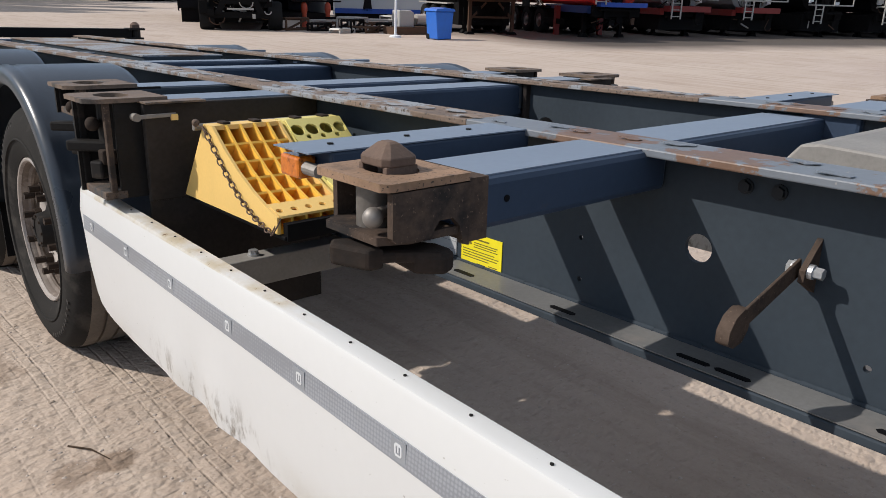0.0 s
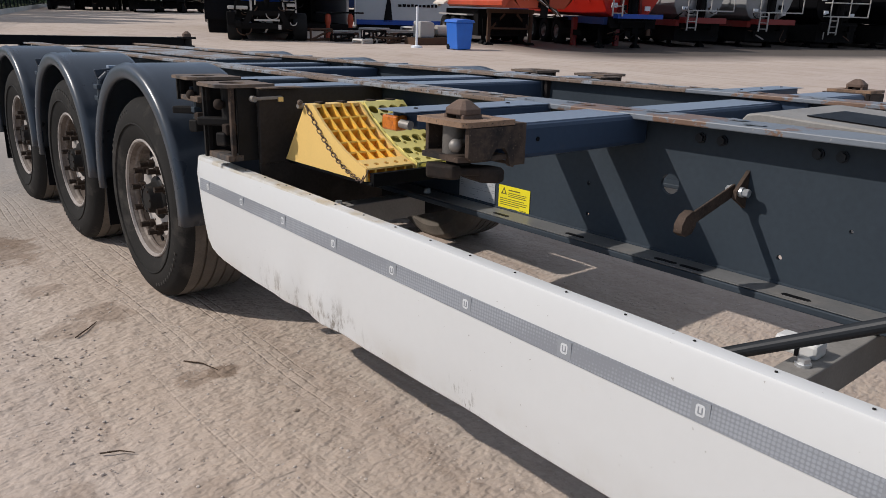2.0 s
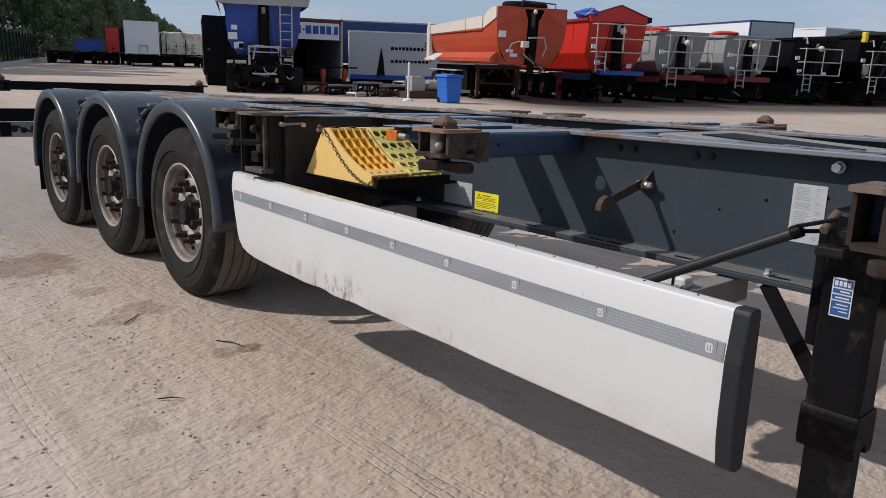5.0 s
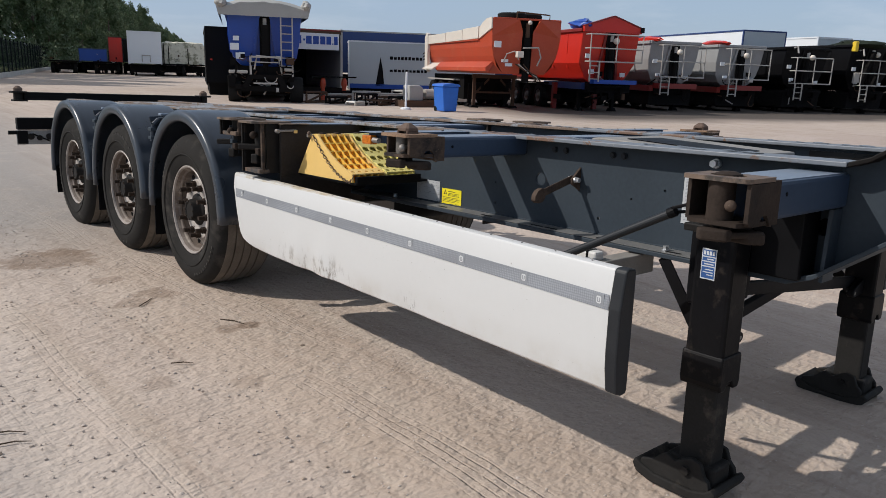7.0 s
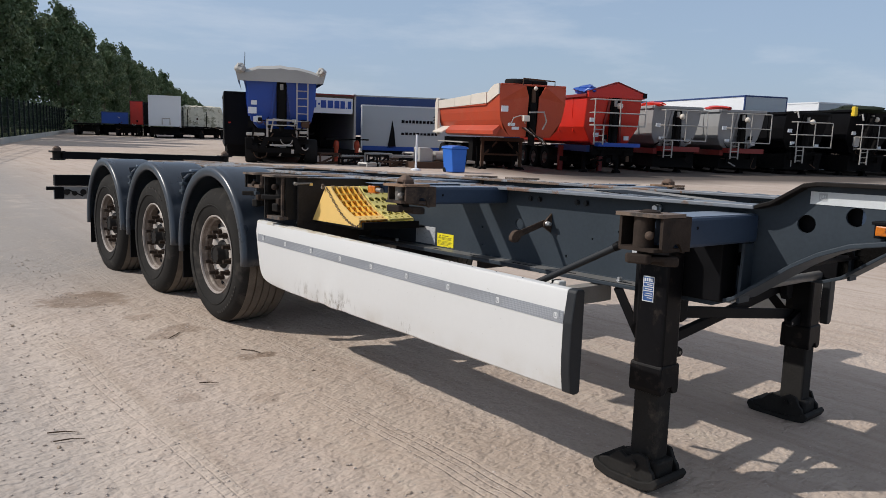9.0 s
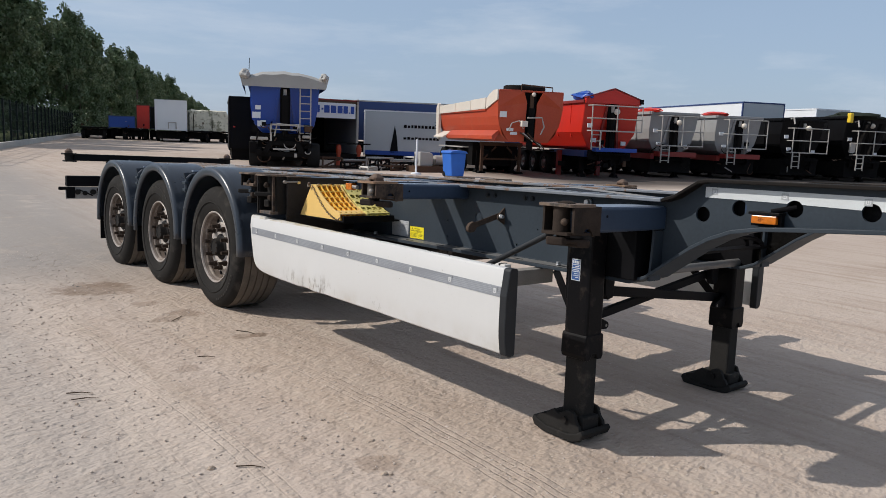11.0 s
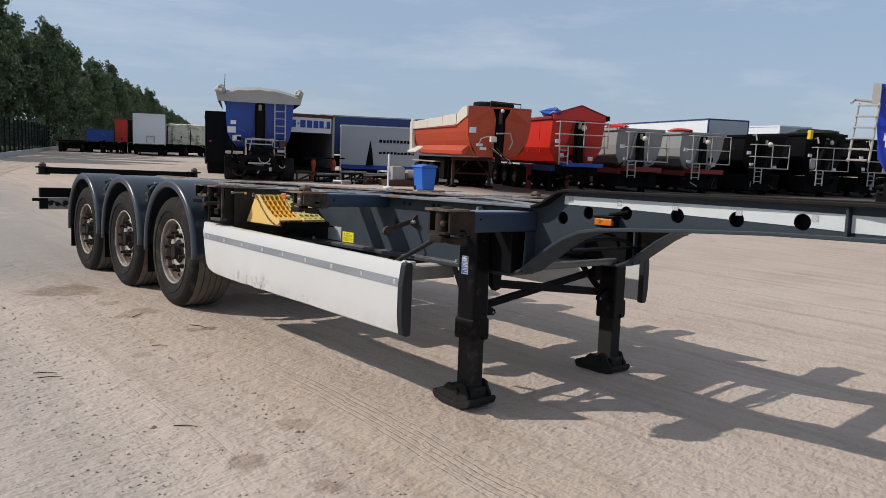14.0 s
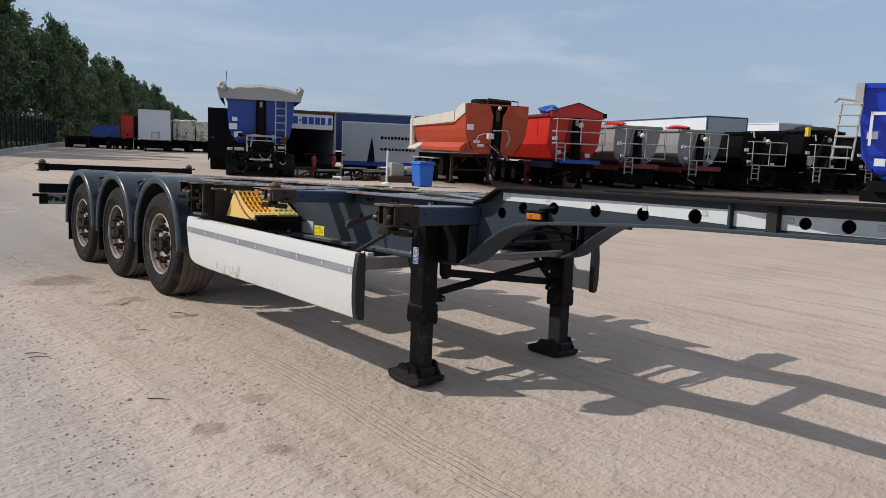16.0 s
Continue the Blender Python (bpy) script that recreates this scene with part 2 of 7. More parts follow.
def guard_paint():
    """White coated panel with scuffs along its lower edge and a brown tidemark on its ledge."""
    m = mat("white coated panel", (0.60, 0.60, 0.59), 0.42, 0, 0.02, 2, 40, 0.03, second=(0.56, 0.53, 0.48), amount=0.36, spread=0.25, patch=3)
    n, l = m.node_tree.nodes, m.node_tree.links
    bsdf = n["Principled BSDF"]
    tex = n.new("ShaderNodeTexCoord")
    sep = n.new("ShaderNodeSeparateXYZ")
    l.new(tex.outputs["Object"], sep.inputs[0])

    def op(kind, a, b):
        k = n.new("ShaderNodeMath")
        k.operation = kind
        for i, v in enumerate((a, b)):
            if isinstance(v, (int, float)):
                k.inputs[i].default_value = v
            else:
                l.new(v, k.inputs[i])
        return k.outputs[0]

    def ramp(v, lo, hi):
        r = n.new("ShaderNodeMapRange")
        r.interpolation_type = "SMOOTHSTEP"
        r.inputs["From Min"].default_value, r.inputs["From Max"].default_value = lo, hi
        l.new(v, r.inputs["Value"])
        return r.outputs["Result"]

    def grain(scale, stretch, detail=8):
        mp = n.new("ShaderNodeMapping")
        mp.inputs["Scale"].default_value = stretch
        l.new(tex.outputs["Object"], mp.inputs["Vector"])
        t = n.new("ShaderNodeTexNoise")
        t.inputs["Scale"].default_value = scale
        t.inputs["Detail"].default_value = detail
        t.inputs["Roughness"].default_value = 0.7
        l.new(mp.outputs["Vector"], t.inputs["Vector"])
        return t.outputs["Fac"]

    y, z = sep.outputs["Y"], sep.outputs["Z"]
    col = bsdf.inputs["Base Color"].links[0].from_socket

    def lay(col, tone, fac):
        mxn = n.new("ShaderNodeMix")
        mxn.data_type = "RGBA"
        l.new(fac, mxn.inputs["Factor"])
        l.new(col, mxn.inputs["A"])
        mxn.inputs["B"].default_value = tone + (1,)
        return mxn.outputs["Result"]

    def span(v, a, b, soft):
        return op("MULTIPLY", ramp(v, a, a + soft), ramp(v, b, b - soft))

    scrape = op("MULTIPLY", span(y, 1.50, 2.35, 0.28), ramp(z, 0.545, 0.42))
    col = lay(col, (0.20, 0.175, 0.15), op("MULTIPLY", scrape, ramp(grain(16, (1, 1.6, 0.7)), 0.50, 0.66)))
    nick = op("MULTIPLY", span(y, 1.08, 1.24, 0.06), ramp(z, 0.50, 0.40))
    col = lay(col, (0.22, 0.20, 0.18), op("MULTIPLY", nick, ramp(grain(30, (1, 2.5, 0.6)), 0.55, 0.66)))
    ledge = ramp(z, 0.7985, 0.8015)
    col = lay(col, (0.40, 0.31, 0.16), op("MULTIPLY", ledge, op("MULTIPLY", ramp(grain(5, (1, 1, 1)), 0.36, 0.66), 0.75)))
    col = lay(col, (0.16, 0.10, 0.06), op("MULTIPLY", ledge, ramp(grain(40, (1, 1, 1), 4), 0.64, 0.70)))
    col = lay(col, (0.30, 0.28, 0.25), op("MULTIPLY", ramp(grain(70, (1, 1, 1), 2), 0.72, 0.76), 0.7))
    col = lay(col, (0.46, 0.43, 0.38), op("MULTIPLY", ramp(z, 0.52, 0.40), op("MULTIPLY", ramp(grain(2.5, (1, 1, 1)), 0.40, 0.7), 0.7)))
    l.new(col, bsdf.inputs["Base Color"])
    return m


M_GUARD = guard_paint()
M_WHITE = mat("white coated aluminium", (0.64, 0.635, 0.615), 0.42, 0, 0.025, 2, 40, 0.04, second=(0.50, 0.46, 0.40), amount=0.36, spread=0.25, patch=3)
def tape_paint():
    """Reflective tape with a fine honeycomb."""
    m = mat("grey reflective tape", (0.31, 0.33, 0.36), 0.35, 0.1, 0.10, 8, 300, 0.1)
    n, l = m.node_tree.nodes, m.node_tree.links
    bsdf = n["Principled BSDF"]
    col = bsdf.inputs["Base Color"].links[0].from_socket
    tex = n.new("ShaderNodeTexCoord")
    cell = n.new("ShaderNodeTexVoronoi")
    cell.inputs["Scale"].default_value = 120
    cell.inputs["Randomness"].default_value = 0.12
    l.new(tex.outputs["Object"], cell.inputs["Vector"])
    r = n.new("ShaderNodeMapRange")
    r.inputs["From Min"].default_value, r.inputs["From Max"].default_value = 0.30, 0.55
    l.new(cell.outputs["Distance"], r.inputs["Value"])
    mxn = n.new("ShaderNodeMix")
    mxn.data_type = "RGBA"
    l.new(r.outputs["Result"], mxn.inputs["Factor"])
    l.new(col, mxn.inputs["A"])
    mxn.inputs["B"].default_value = (0.235, 0.247, 0.27, 1)
    l.new(mxn.outputs["Result"], bsdf.inputs["Base Color"])
    return m


M_STRIP = tape_paint()
M_BADGE = mat("badge grey", (0.26, 0.275, 0.295), 0.4, 0, 0.1, 20, 200, 0.0)
M_PALE = mat("pale mark", (0.58, 0.59, 0.60), 0.5, 0, 0.05, 20, 200, 0.0)
M_CHOCK = mat("yellow plastic", (0.80, 0.53, 0.17), 0.5, 0, 0.06, 6, 120, 0.08, second=(0.55, 0.34, 0.09), amount=0.4, spread=0.2, patch=5)
# saturated orange carries the glow of light through the plastic
M_CHOCK_IN = mat("glow-toned orange plastic", (0.95, 0.40, 0.015), 0.55, 0, 0.1, 6, 120, 0.05)
M_CHOCK_LIME = mat("faded lime yellow plastic", (0.70, 0.60, 0.20), 0.5, 0, 0.06, 6, 120, 0.08)
M_AMBER = mat("amber lens", (0.55, 0.15, 0.010), 0.2, 0, 0.3, 40, 200, 0.3, second=(0.16, 0.035, 0.004), amount=0.48, spread=0.1, patch=38, coat=0.4)
M_LABEL_Y = mat("yellow label", (0.85, 0.72, 0.02), 0.45, 0, 0.04, 10, 100, 0.0)
M_LABEL_B = mat("blue label", (0.03, 0.09, 0.26), 0.45, 0, 0.08, 10, 100, 0.0)
M_GALV = mat("galvanised steel", (0.55, 0.56, 0.57), 0.4, 0.7, 0.15, 20, 150, 0.1)
M_BIN = mat("blue plastic", (0.02, 0.13, 0.52), 0.4, 0, 0.08, 5, 120, 0.05)
M_GRIME = mat("greasy brown grime", (0.030, 0.026, 0.024), 0.6, 0, 0.3, 5, 90, 0.3, second=(0.072, 0.058, 0.048), amount=0.45, spread=0.3, patch=4)
# rib colour also holds the glow of light passing through
M_CHOCK_RIB = mat("glow-toned rib plastic", (0.92, 0.52, 0.07), 0.5, 0, 0.06, 6, 120, 0.05)
# paler chassis tone for sky-lit top faces: the light is in the colour
M_CHASSIS_LIT = mat("chassis paint in lit tone", (0.165, 0.205, 0.265), 0.5, 0, 0.10, 4, 60, 0.1, second=(0.27, 0.28, 0.29), amount=0.42, spread=0.3, patch=3)
M_CAP = mat("black end cap plastic", (0.015, 0.017, 0.020), 0.5, 0, 0.2, 6, 150, 0.15, second=(0.03, 0.03, 0.032), amount=0.4, spread=0.3, patch=5, spec=0.3)
M_PALE_STRIP = mat("pale reflective stripe", (0.60, 0.63, 0.635), 0.35, 0.0, 0.08, 8, 200, 0.1)
M_BADGE_SOFT = mat("soft badge grey", (0.40, 0.42, 0.43), 0.4, 0, 0.1, 20, 200, 0.0)
M_BADGE_LIGHT = mat("faint badge grey", (0.62, 0.64, 0.65), 0.4, 0, 0.1, 20, 200, 0.0)
M_ALU_DULL = mat("dull dusty aluminium", (0.26, 0.245, 0.225), 0.7, 0.2, 0.2, 8, 120, 0.2)
M_STEEL = mat("worn bare steel", (0.24, 0.22, 0.20), 0.55, 0.5, 0.25, 9, 120, 0.3)
M_STEEL_DULL = mat("oily bare steel", (0.15, 0.135, 0.12), 0.5, 0.4, 0.3, 9, 120, 0.3, second=(0.06, 0.05, 0.042), amount=0.45, spread=0.2, patch=14)
M_RUST_DARK = mat("dark brown rust", (0.115, 0.075, 0.055), 0.85, 0, 0.3, 14, 150, 0.5)
M_BLACK_DUSTY = mat("dusty black paint", (0.022, 0.021, 0.02), 0.7, 0, 0.3, 6, 90, 0.3, second=(0.11, 0.092, 0.075), amount=0.42, spread=0.25, patch=7)
M_NUT = mat("brown greasy nut", (0.045, 0.033, 0.026), 0.6, 0.2, 0.3, 20, 150, 0.3, second=(0.015, 0.013, 0.012), amount=0.5, spread=0.2, patch=20)
M_TYRE_MARK = mat("raised tyre mark", (0.045, 0.042, 0.039), 0.6, 0, 0.1, 9, 90, 0.1)
M_INK = mat("black ink", (0.16, 0.13, 0.02), 0.6, 0, 0.1, 20, 90, 0.0)
M_PLATE = mat("pale data plate", (0.52, 0.53, 0.54), 0.4, 0.2, 0.06, 12, 100, 0.05)
M_PLATE_DIRTY = mat("dirty pale plate", (0.33, 0.32, 0.31), 0.6, 0.2, 0.3, 6, 100, 0.1)
# darker lime for the chock's hollow: its shade is put into the colour
M_CHOCK_SHADE = mat("lime plastic in shade tone", (0.36, 0.32, 0.06), 0.6, 0, 0.2, 6, 100, 0.1)
# paler patches put sunlit leaf highlights into the colour
M_LEAF = mat("poplar leaves", (0.075, 0.118, 0.050), 0.6, 0, 0.4, 0.6, 9, 0.0, second=(0.24, 0.28, 0.15), amount=0.48, spread=0.2, patch=0.4)
M_BARK = mat("grey bark", (0.12, 0.10, 0.08), 0.9, 0, 0.3, 4, 30, 0.5)


# ---- mesh tools ----
def part(name, bm, material, parent, label="", bevel=0.0, smooth=False, split=True):
    me = bpy.data.meshes.new(name)
    bmesh.ops.recalc_face_normals(bm, faces=bm.faces)
    bm.to_mesh(me)
    bm.free()
    if smooth:
        for p in me.polygons:
            p.use_smooth = True
    me.materials.append(material)
    ob = new(name, me)
    ob.parent = parent
    if label:
        ob["label"] = label
    if bevel:
        b = ob.modifiers.new("edge", "BEVEL")
        b.width, b.segments, b.limit_method, b.angle_limit = bevel, 2, "ANGLE", radians(40)
    if smooth and split and bevel == 0:
        w = ob.modifiers.new("corners", "EDGE_SPLIT")
        w.split_angle = radians(38)
    return ob


def thing(name, label, category, m=None, group="", kind=""):
    ob = new(name)
    if m is not None:
        ob.matrix_world = m
    return tagged(ob, label, category, group, kind)


def box(bm, x0, x1, y0, y1, z0, z1, turn=None):
    m = Matrix.Translation(((x0 + x1) / 2, (y0 + y1) / 2, (z0 + z1) / 2)) @ Matrix.Diagonal((abs(x1 - x0), abs(y1 - y0), abs(z1 - z0), 1))
    if turn is not None:
        m = turn @ m
    bmesh.ops.create_cube(bm, size=1, matrix=m)
    return bm


def B(*a, turn=None):
    return box(bmesh.new(), *a, turn=turn)


def rod(bm, p0, p1, r, seg=12, r1=None):
    p0, p1 = Vector(p0), Vector(p1)
    d = p1 - p0
    m = Matrix.Translation((p0 + p1) / 2) @ d.to_track_quat("Z", "Y").to_matrix().to_4x4()
    bmesh.ops.create_cone(bm, cap_ends=True, segments=seg, radius1=r, radius2=r if r1 is None else r1, depth=d.length, matrix=m)
    return bm


def R(*a, **k):
    return rod(bmesh.new(), *a, **k)


def bar(bm, p0, p1, w, h, up=(0, 0, 1)):
    """A flat bar from p0 to p1, w wide across and h high."""
    p0, p1 = Vector(p0), Vector(p1)
    d = (p1 - p0).normalized()
    side = d.cross(Vector(up)).normalized()
    top = side.cross(d)
    m = Matrix((side, d, top)).transposed().to_4x4()
    m.translation = (p0 + p1) / 2
    bmesh.ops.create_cube(bm, size=1, matrix=m @ Matrix.Diagonal((w, (p1 - p0).length, h, 1)))
    return bm


def prism(bm, pts, axis, a, b):
    """A closed outline of (u, v) drawn out along an axis from a to b. axis x: (y, z); y: (x, z); z: (x, y)."""
    def at(u, v, w):
        return {"x": (w, u, v), "y": (u, w, v), "z": (u, v, w)}[axis]
    lo = [bm.verts.new(at(u, v, a)) for u, v in pts]
    hi = [bm.verts.new(at(u, v, b)) for u, v in pts]
    bm.faces.new(lo)
    bm.faces.new(hi)
    for i in range(len(pts)):
        j = (i + 1) % len(pts)
        bm.faces.new((lo[i], lo[j], hi[j], hi[i]))
    return bm


def lathe(bm, profile, centre, axis="x", seg=48):
    """Turns a profile of (along, radius) round an axis through centre."""
    c = Vector(centre)
    rings = []
    for a, r in profile:
        ring = []
        for i in range(seg):
            t = 2 * math.pi * i / seg
            v = (a, r * math.cos(t), r * math.sin(t)) if axis == "x" else (r * math.cos(t), r * math.sin(t), a)
            ring.append(bm.verts.new(c + Vector(v)))
        rings.append(ring)
    for p, q in zip(rings, rings[1:]):
        for i in range(seg):
            j = (i + 1) % seg
            bm.faces.new((p[i], p[j], q[j], q[i]))
    return bm


def plate(pts, holes, axis, a, b):
    """A flat plate with holes cut through it: holes are (u, v, radius) or (u, v, half width, half height)."""
    cu = bpy.data.curves.new("outline", "CURVE")
    cu.dimensions, cu.fill_mode, cu.extrude = "2D", "BOTH", (b - a) / 2
    loops = [pts]
    for h in holes:
        u, v, ru = h[:3]
        rv = h[3] if len(h) > 3 else ru
        loops.append([(u + ru * math.cos(k * math.pi / 10), v + rv * math.sin(k * math.pi / 10)) for k in range(20)])
    for lp in loops:
        sp = cu.splines.new("POLY")
        sp.points.add(len(lp) - 1)
        for q, (u, v) in zip(sp.points, lp):
            q.co = (u, v, 0, 1)
        sp.use_cyclic_u = True
    ob = bpy.data.objects.new("outline", cu)
    scene.collection.objects.link(ob)
    dg = bpy.context.evaluated_depsgraph_get()
    me = bpy.data.meshes.new_from_object(ob.evaluated_get(dg))
    bm = bmesh.new()
    bm.from_mesh(me)
    bpy.data.objects.remove(ob)
    bpy.data.curves.remove(cu)
    bpy.data.meshes.remove(me)
    mid = (a + b) / 2
    for v in bm.verts:
        u, w, k = v.co
        v.co = {"x": (k + mid, u, w), "y": (u, k + mid, w), "z": (u, w, k + mid)}[axis]
    return bm


def arc(cy, cz, r, a0, a1, n):
    return [(cy + r * math.cos(radians(a0 + (a1 - a0) * i / n)), cz + r * math.sin(radians(a0 + (a1 - a0) * i / n))) for i in range(n + 1)]

# ---- ground ----
def ground_z(x, y):
    """The yard dips a little towards the trailer's wheels."""
    fade = math.exp(-((x - 1.5) / 9) ** 2 - ((y - 3) / 9) ** 2)
    dip = 0.022 * 0.8 * math.log1p(math.exp((y - 3) / 0.8)) if y < 12 else 0.022 * 9
    return fade * (0.022 - dip - 0.012 * (x - 0.8))


def bumps(x, y):
    p = Vector((x, y, 0))
    return 0.009 * noise.noise(p * 1.3) + 0.006 * noise.noise(p * 4.0) + 0.0045 * noise.noise(p * 11.0)


def ground_sheet():
    def spread(c, half, n, far):
        near = [c - half + 2 * half * i / n for i in range(n + 1)]
        out, step, k = [], 2 * half / n, near[-1]
        while k < far:
            step *= 1.2
            k += step
            out.append(k)
        return [2 * c - k for k in reversed(out)] + near + out
    xs, ys = spread(0.4, 4.4, 220, 2500), spread(1.2, 6.0, 300, 2500)
    vs, fs = [], []
    for y in ys:
        for x in xs:
            d = max(abs(x - 0.4) / 4.4, abs(y - 1.2) / 6.0)
            z = ground_z(x, y)
            if d < 2.2:
                k = max(0, 1 - max(0, d - 1) / 1.2)
                z += k * bumps(x, y)
                p = Vector((x, y, 0))
                # shallow wheel ruts that run past the trailer
                for c, a in ((0.15, 0.007), (-0.45, 0.008), (-0.75, 0.006), (-1.5, 0.006), (-2.4, 0.006)):
                    u = x - c - 0.07 * math.sin(y * 0.45 + c)
                    z -= k * a * math.exp(-(u / 0.16) ** 2) * (0.85 + 0.15 * math.sin(y * 38 + 9 * noise.noise(p * 2)))
            vs.append((x, y, z))
    nx = len(xs)
    for j in range(len(ys) - 1):
        for i in range(nx - 1):
            a = j * nx + i
            fs.append((a, a + 1, a + nx + 1, a + nx))
    me = bpy.data.meshes.new("ground")
    me.from_pydata(vs, [], fs)
    for p in me.polygons:
        p.use_smooth = True
    return me


# driven tracks: middle, half width, depth
TRACKS = ((0.63, 0.125, 0.85), (0.95, 0.065, 0.75), (-0.26, 0.07, 0.45), (-0.55, 0.06, 0.2), (0.22, 0.09, 0.15))
SPILLS_AND_PRINTS = ((0.36, 4.95, 0.16, 0.5), (0.38, 3.92, 0.10, 0.4), (0.35, 3.30, 0.11, 0.45), (0.05, 4.62, 0.12, 0.35), (0.03, 2.04, 0.075, 0.3), (0.38, 1.82, 0.08, 0.3), (0.72, 2.53, 0.075, 0.8), (0.6, 2.53, 0.075, 0.55), (0.54, 3.43, 0.13, 0.5), (-0.18, 0.02, 0.09, 0.5), (0.24, 0.32, 0.1, 0.45), (0.22, 4.77, 0.35, 0.6), (-0.03, -0.39, 0.08, 0.45))


def ground_material():
    m = bpy.data.materials.new("dry sandy gravel")
    m.use_nodes = True
    n, l = m.node_tree.nodes, m.node_tree.links
    bsdf = n["Principled BSDF"]
    tex = n.new("ShaderNodeTexCoord")

    def nz(scale, detail=6, rough=0.55, stretch=None, kind="ShaderNodeTexNoise"):
        t = n.new(kind)
        t.inputs["Scale"].default_value = scale
        if kind == "ShaderNodeTexNoise":
            t.inputs["Detail"].default_value = detail
            t.inputs["Roughness"].default_value = rough
        if stretch:
            mp = n.new("ShaderNodeMapping")
            mp.inputs["Rotation"].default_value = (0, 0, stretch[0])
            mp.inputs["Scale"].default_value = (stretch[1], stretch[2], 1)
            l.new(tex.outputs["Object"], mp.inputs["Vector"])
            l.new(mp.outputs["Vector"], t.inputs["Vector"])
        else:
            l.new(tex.outputs["Object"], t.inputs["Vector"])
        return t

    def step(sock, lo, hi):
        r = n.new("ShaderNodeMapRange")
        r.inputs["From Min"].default_value, r.inputs["From Max"].default_value = lo, hi
        l.new(sock, r.inputs["Value"])
        return r.outputs["Result"]

    def over(col, tone, fac):
        mxn = n.new("ShaderNodeMix")
        mxn.data_type = "RGBA"
        l.new(fac, mxn.inputs["Factor"])
        l.new(col, mxn.inputs["A"])
        mxn.inputs["B"].default_value = tone + (1,)
        return mxn.outputs["Result"]

    def times(a, k):
        t = n.new("ShaderNodeMath")
        t.operation = "MULTIPLY"
        l.new(a, t.inputs[0])
        t.inputs[1].default_value = k
        return t.outputs[0]

    def product(a, b):
        t = n.new("ShaderNodeMath")
        t.operation = "MULTIPLY"
        l.new(a, t.inputs[0])
        l.new(b, t.inputs[1])
        return t.outputs[0]

    blot = nz(8, 6, 0.7)
    base = n.new("ShaderNodeRGB")
    base.outputs[0].default_value = (0.461, 0.379, 0.32, 1)
    col = base.outputs[0]
    wide = nz(0.22, 4)
    mid = nz(1.1, 8, 0.62)
    fine = nz(26, 2, 0.45)
    grit = nz(150, 3, 0.6)
    col = over(col, (0.507, 0.428, 0.368), step(wide.outputs["Fac"], 0.42, 0.62))
    col = over(col, (0.414, 0.33, 0.268), times(step(mid.outputs["Fac"], 0.46, 0.66), 0.6))
    tracks = nz(1.5, 6, 0.6, (0.02, 3.0, 0.16))
    col = over(col, (0.507, 0.432, 0.36), times(step(tracks.outputs["Fac"], 0.52, 0.66), 0.62))
    col = over(col, (0.338, 0.269, 0.216), times(step(fine.outputs["Fac"], 0.54, 0.74), 0.22))
    lumps = nz(55, 1, 0.4, (0.0, 1.0, 1.3))
    col = over(col, (0.27, 0.208, 0.16), times(step(lumps.outputs["Fac"], 0.64, 0.76), 0.3))
    col = over(col, (0.541, 0.473, 0.408), times(step(grit.outputs["Fac"], 0.60, 0.72), 0.28))
    bands = nz(2.0, 7, 0.66, (0.02, 2.6, 0.14))
    col = over(col, (0.313, 0.24, 0.188), times(step(bands.outputs["Fac"], 0.50, 0.66), 0.50))
    # across the yard: grey loose verge, a pale berm, an ochre driven lane beside the trailer
    spot = n.new("ShaderNodeSeparateXYZ")
    l.new(tex.outputs["Object"], spot.inputs[0])
    sway = nz(0.55, 3)
    lane = n.new("ShaderNodeMath")
    lane.operation = "MULTIPLY_ADD"
    l.new(sway.outputs["Fac"], lane.inputs[0])
    lane.inputs[1].default_value = 0.55
    l.new(spot.outputs["X"], lane.inputs[2])
    at_x = lane.outputs[0]
    col = over(col, (0.401, 0.306, 0.224), times(product(step(at_x, 0.40, 0.75), step(at_x, 1.5, 1.15)), 0.34))
    col = over(col, (0.414, 0.371, 0.336), times(product(step(at_x, -0.05, -0.45), step(at_x, -4.5, -3.0)), 0.65))
    col = over(col, (0.524, 0.448, 0.388), times(product(step(at_x, -0.40, -0.20), step(at_x, 0.10, -0.12)), 0.55))
    # older grey surface behind the trailer
    slant = n.new("ShaderNodeMath")
    slant.operation = "MULTIPLY_ADD"
    l.new(spot.outputs["Y"], slant.inputs[0])
    slant.inputs[1].default_value = -0.10
    l.new(at_x, slant.inputs[2])
    older = product(step(slant.outputs[0], 1.9, 0.4), product(step(spot.outputs["Y"], 4.0, 6.5), step(spot.outputs["Y"], 36.0, 20.0)))
    col = over(col, (0.30, 0.280, 0.262), times(product(older, step(mid.outputs["Fac"], 0.22, 0.45)), 0.85))
    # rows of tyre cleats and narrow tread lines along the tracks
    bend = nz(0.35, 1, 0.3, (0.0, 0.2, 1.0))
    swing = n.new("ShaderNodeMath")
    swing.operation = "MULTIPLY_ADD"
    l.new(bend.outputs["Fac"], swing.inputs[0])
    swing.inputs[1].default_value = 0.30
    l.new(spot.outputs["X"], swing.inputs[2])
    groove = n.new("ShaderNodeMath")
    groove.operation = "PINGPONG"
    l.new(swing.outputs[0], groove.inputs[0])
    groove.inputs[1].default_value = 0.021
    ribs = step(groove.outputs[0], 0.0145, 0.0195)
    beads = nz(30, 2, 0.5)
    lanes = nz(1.1, 3, 0.55, (0.0, 2.2, 0.35))
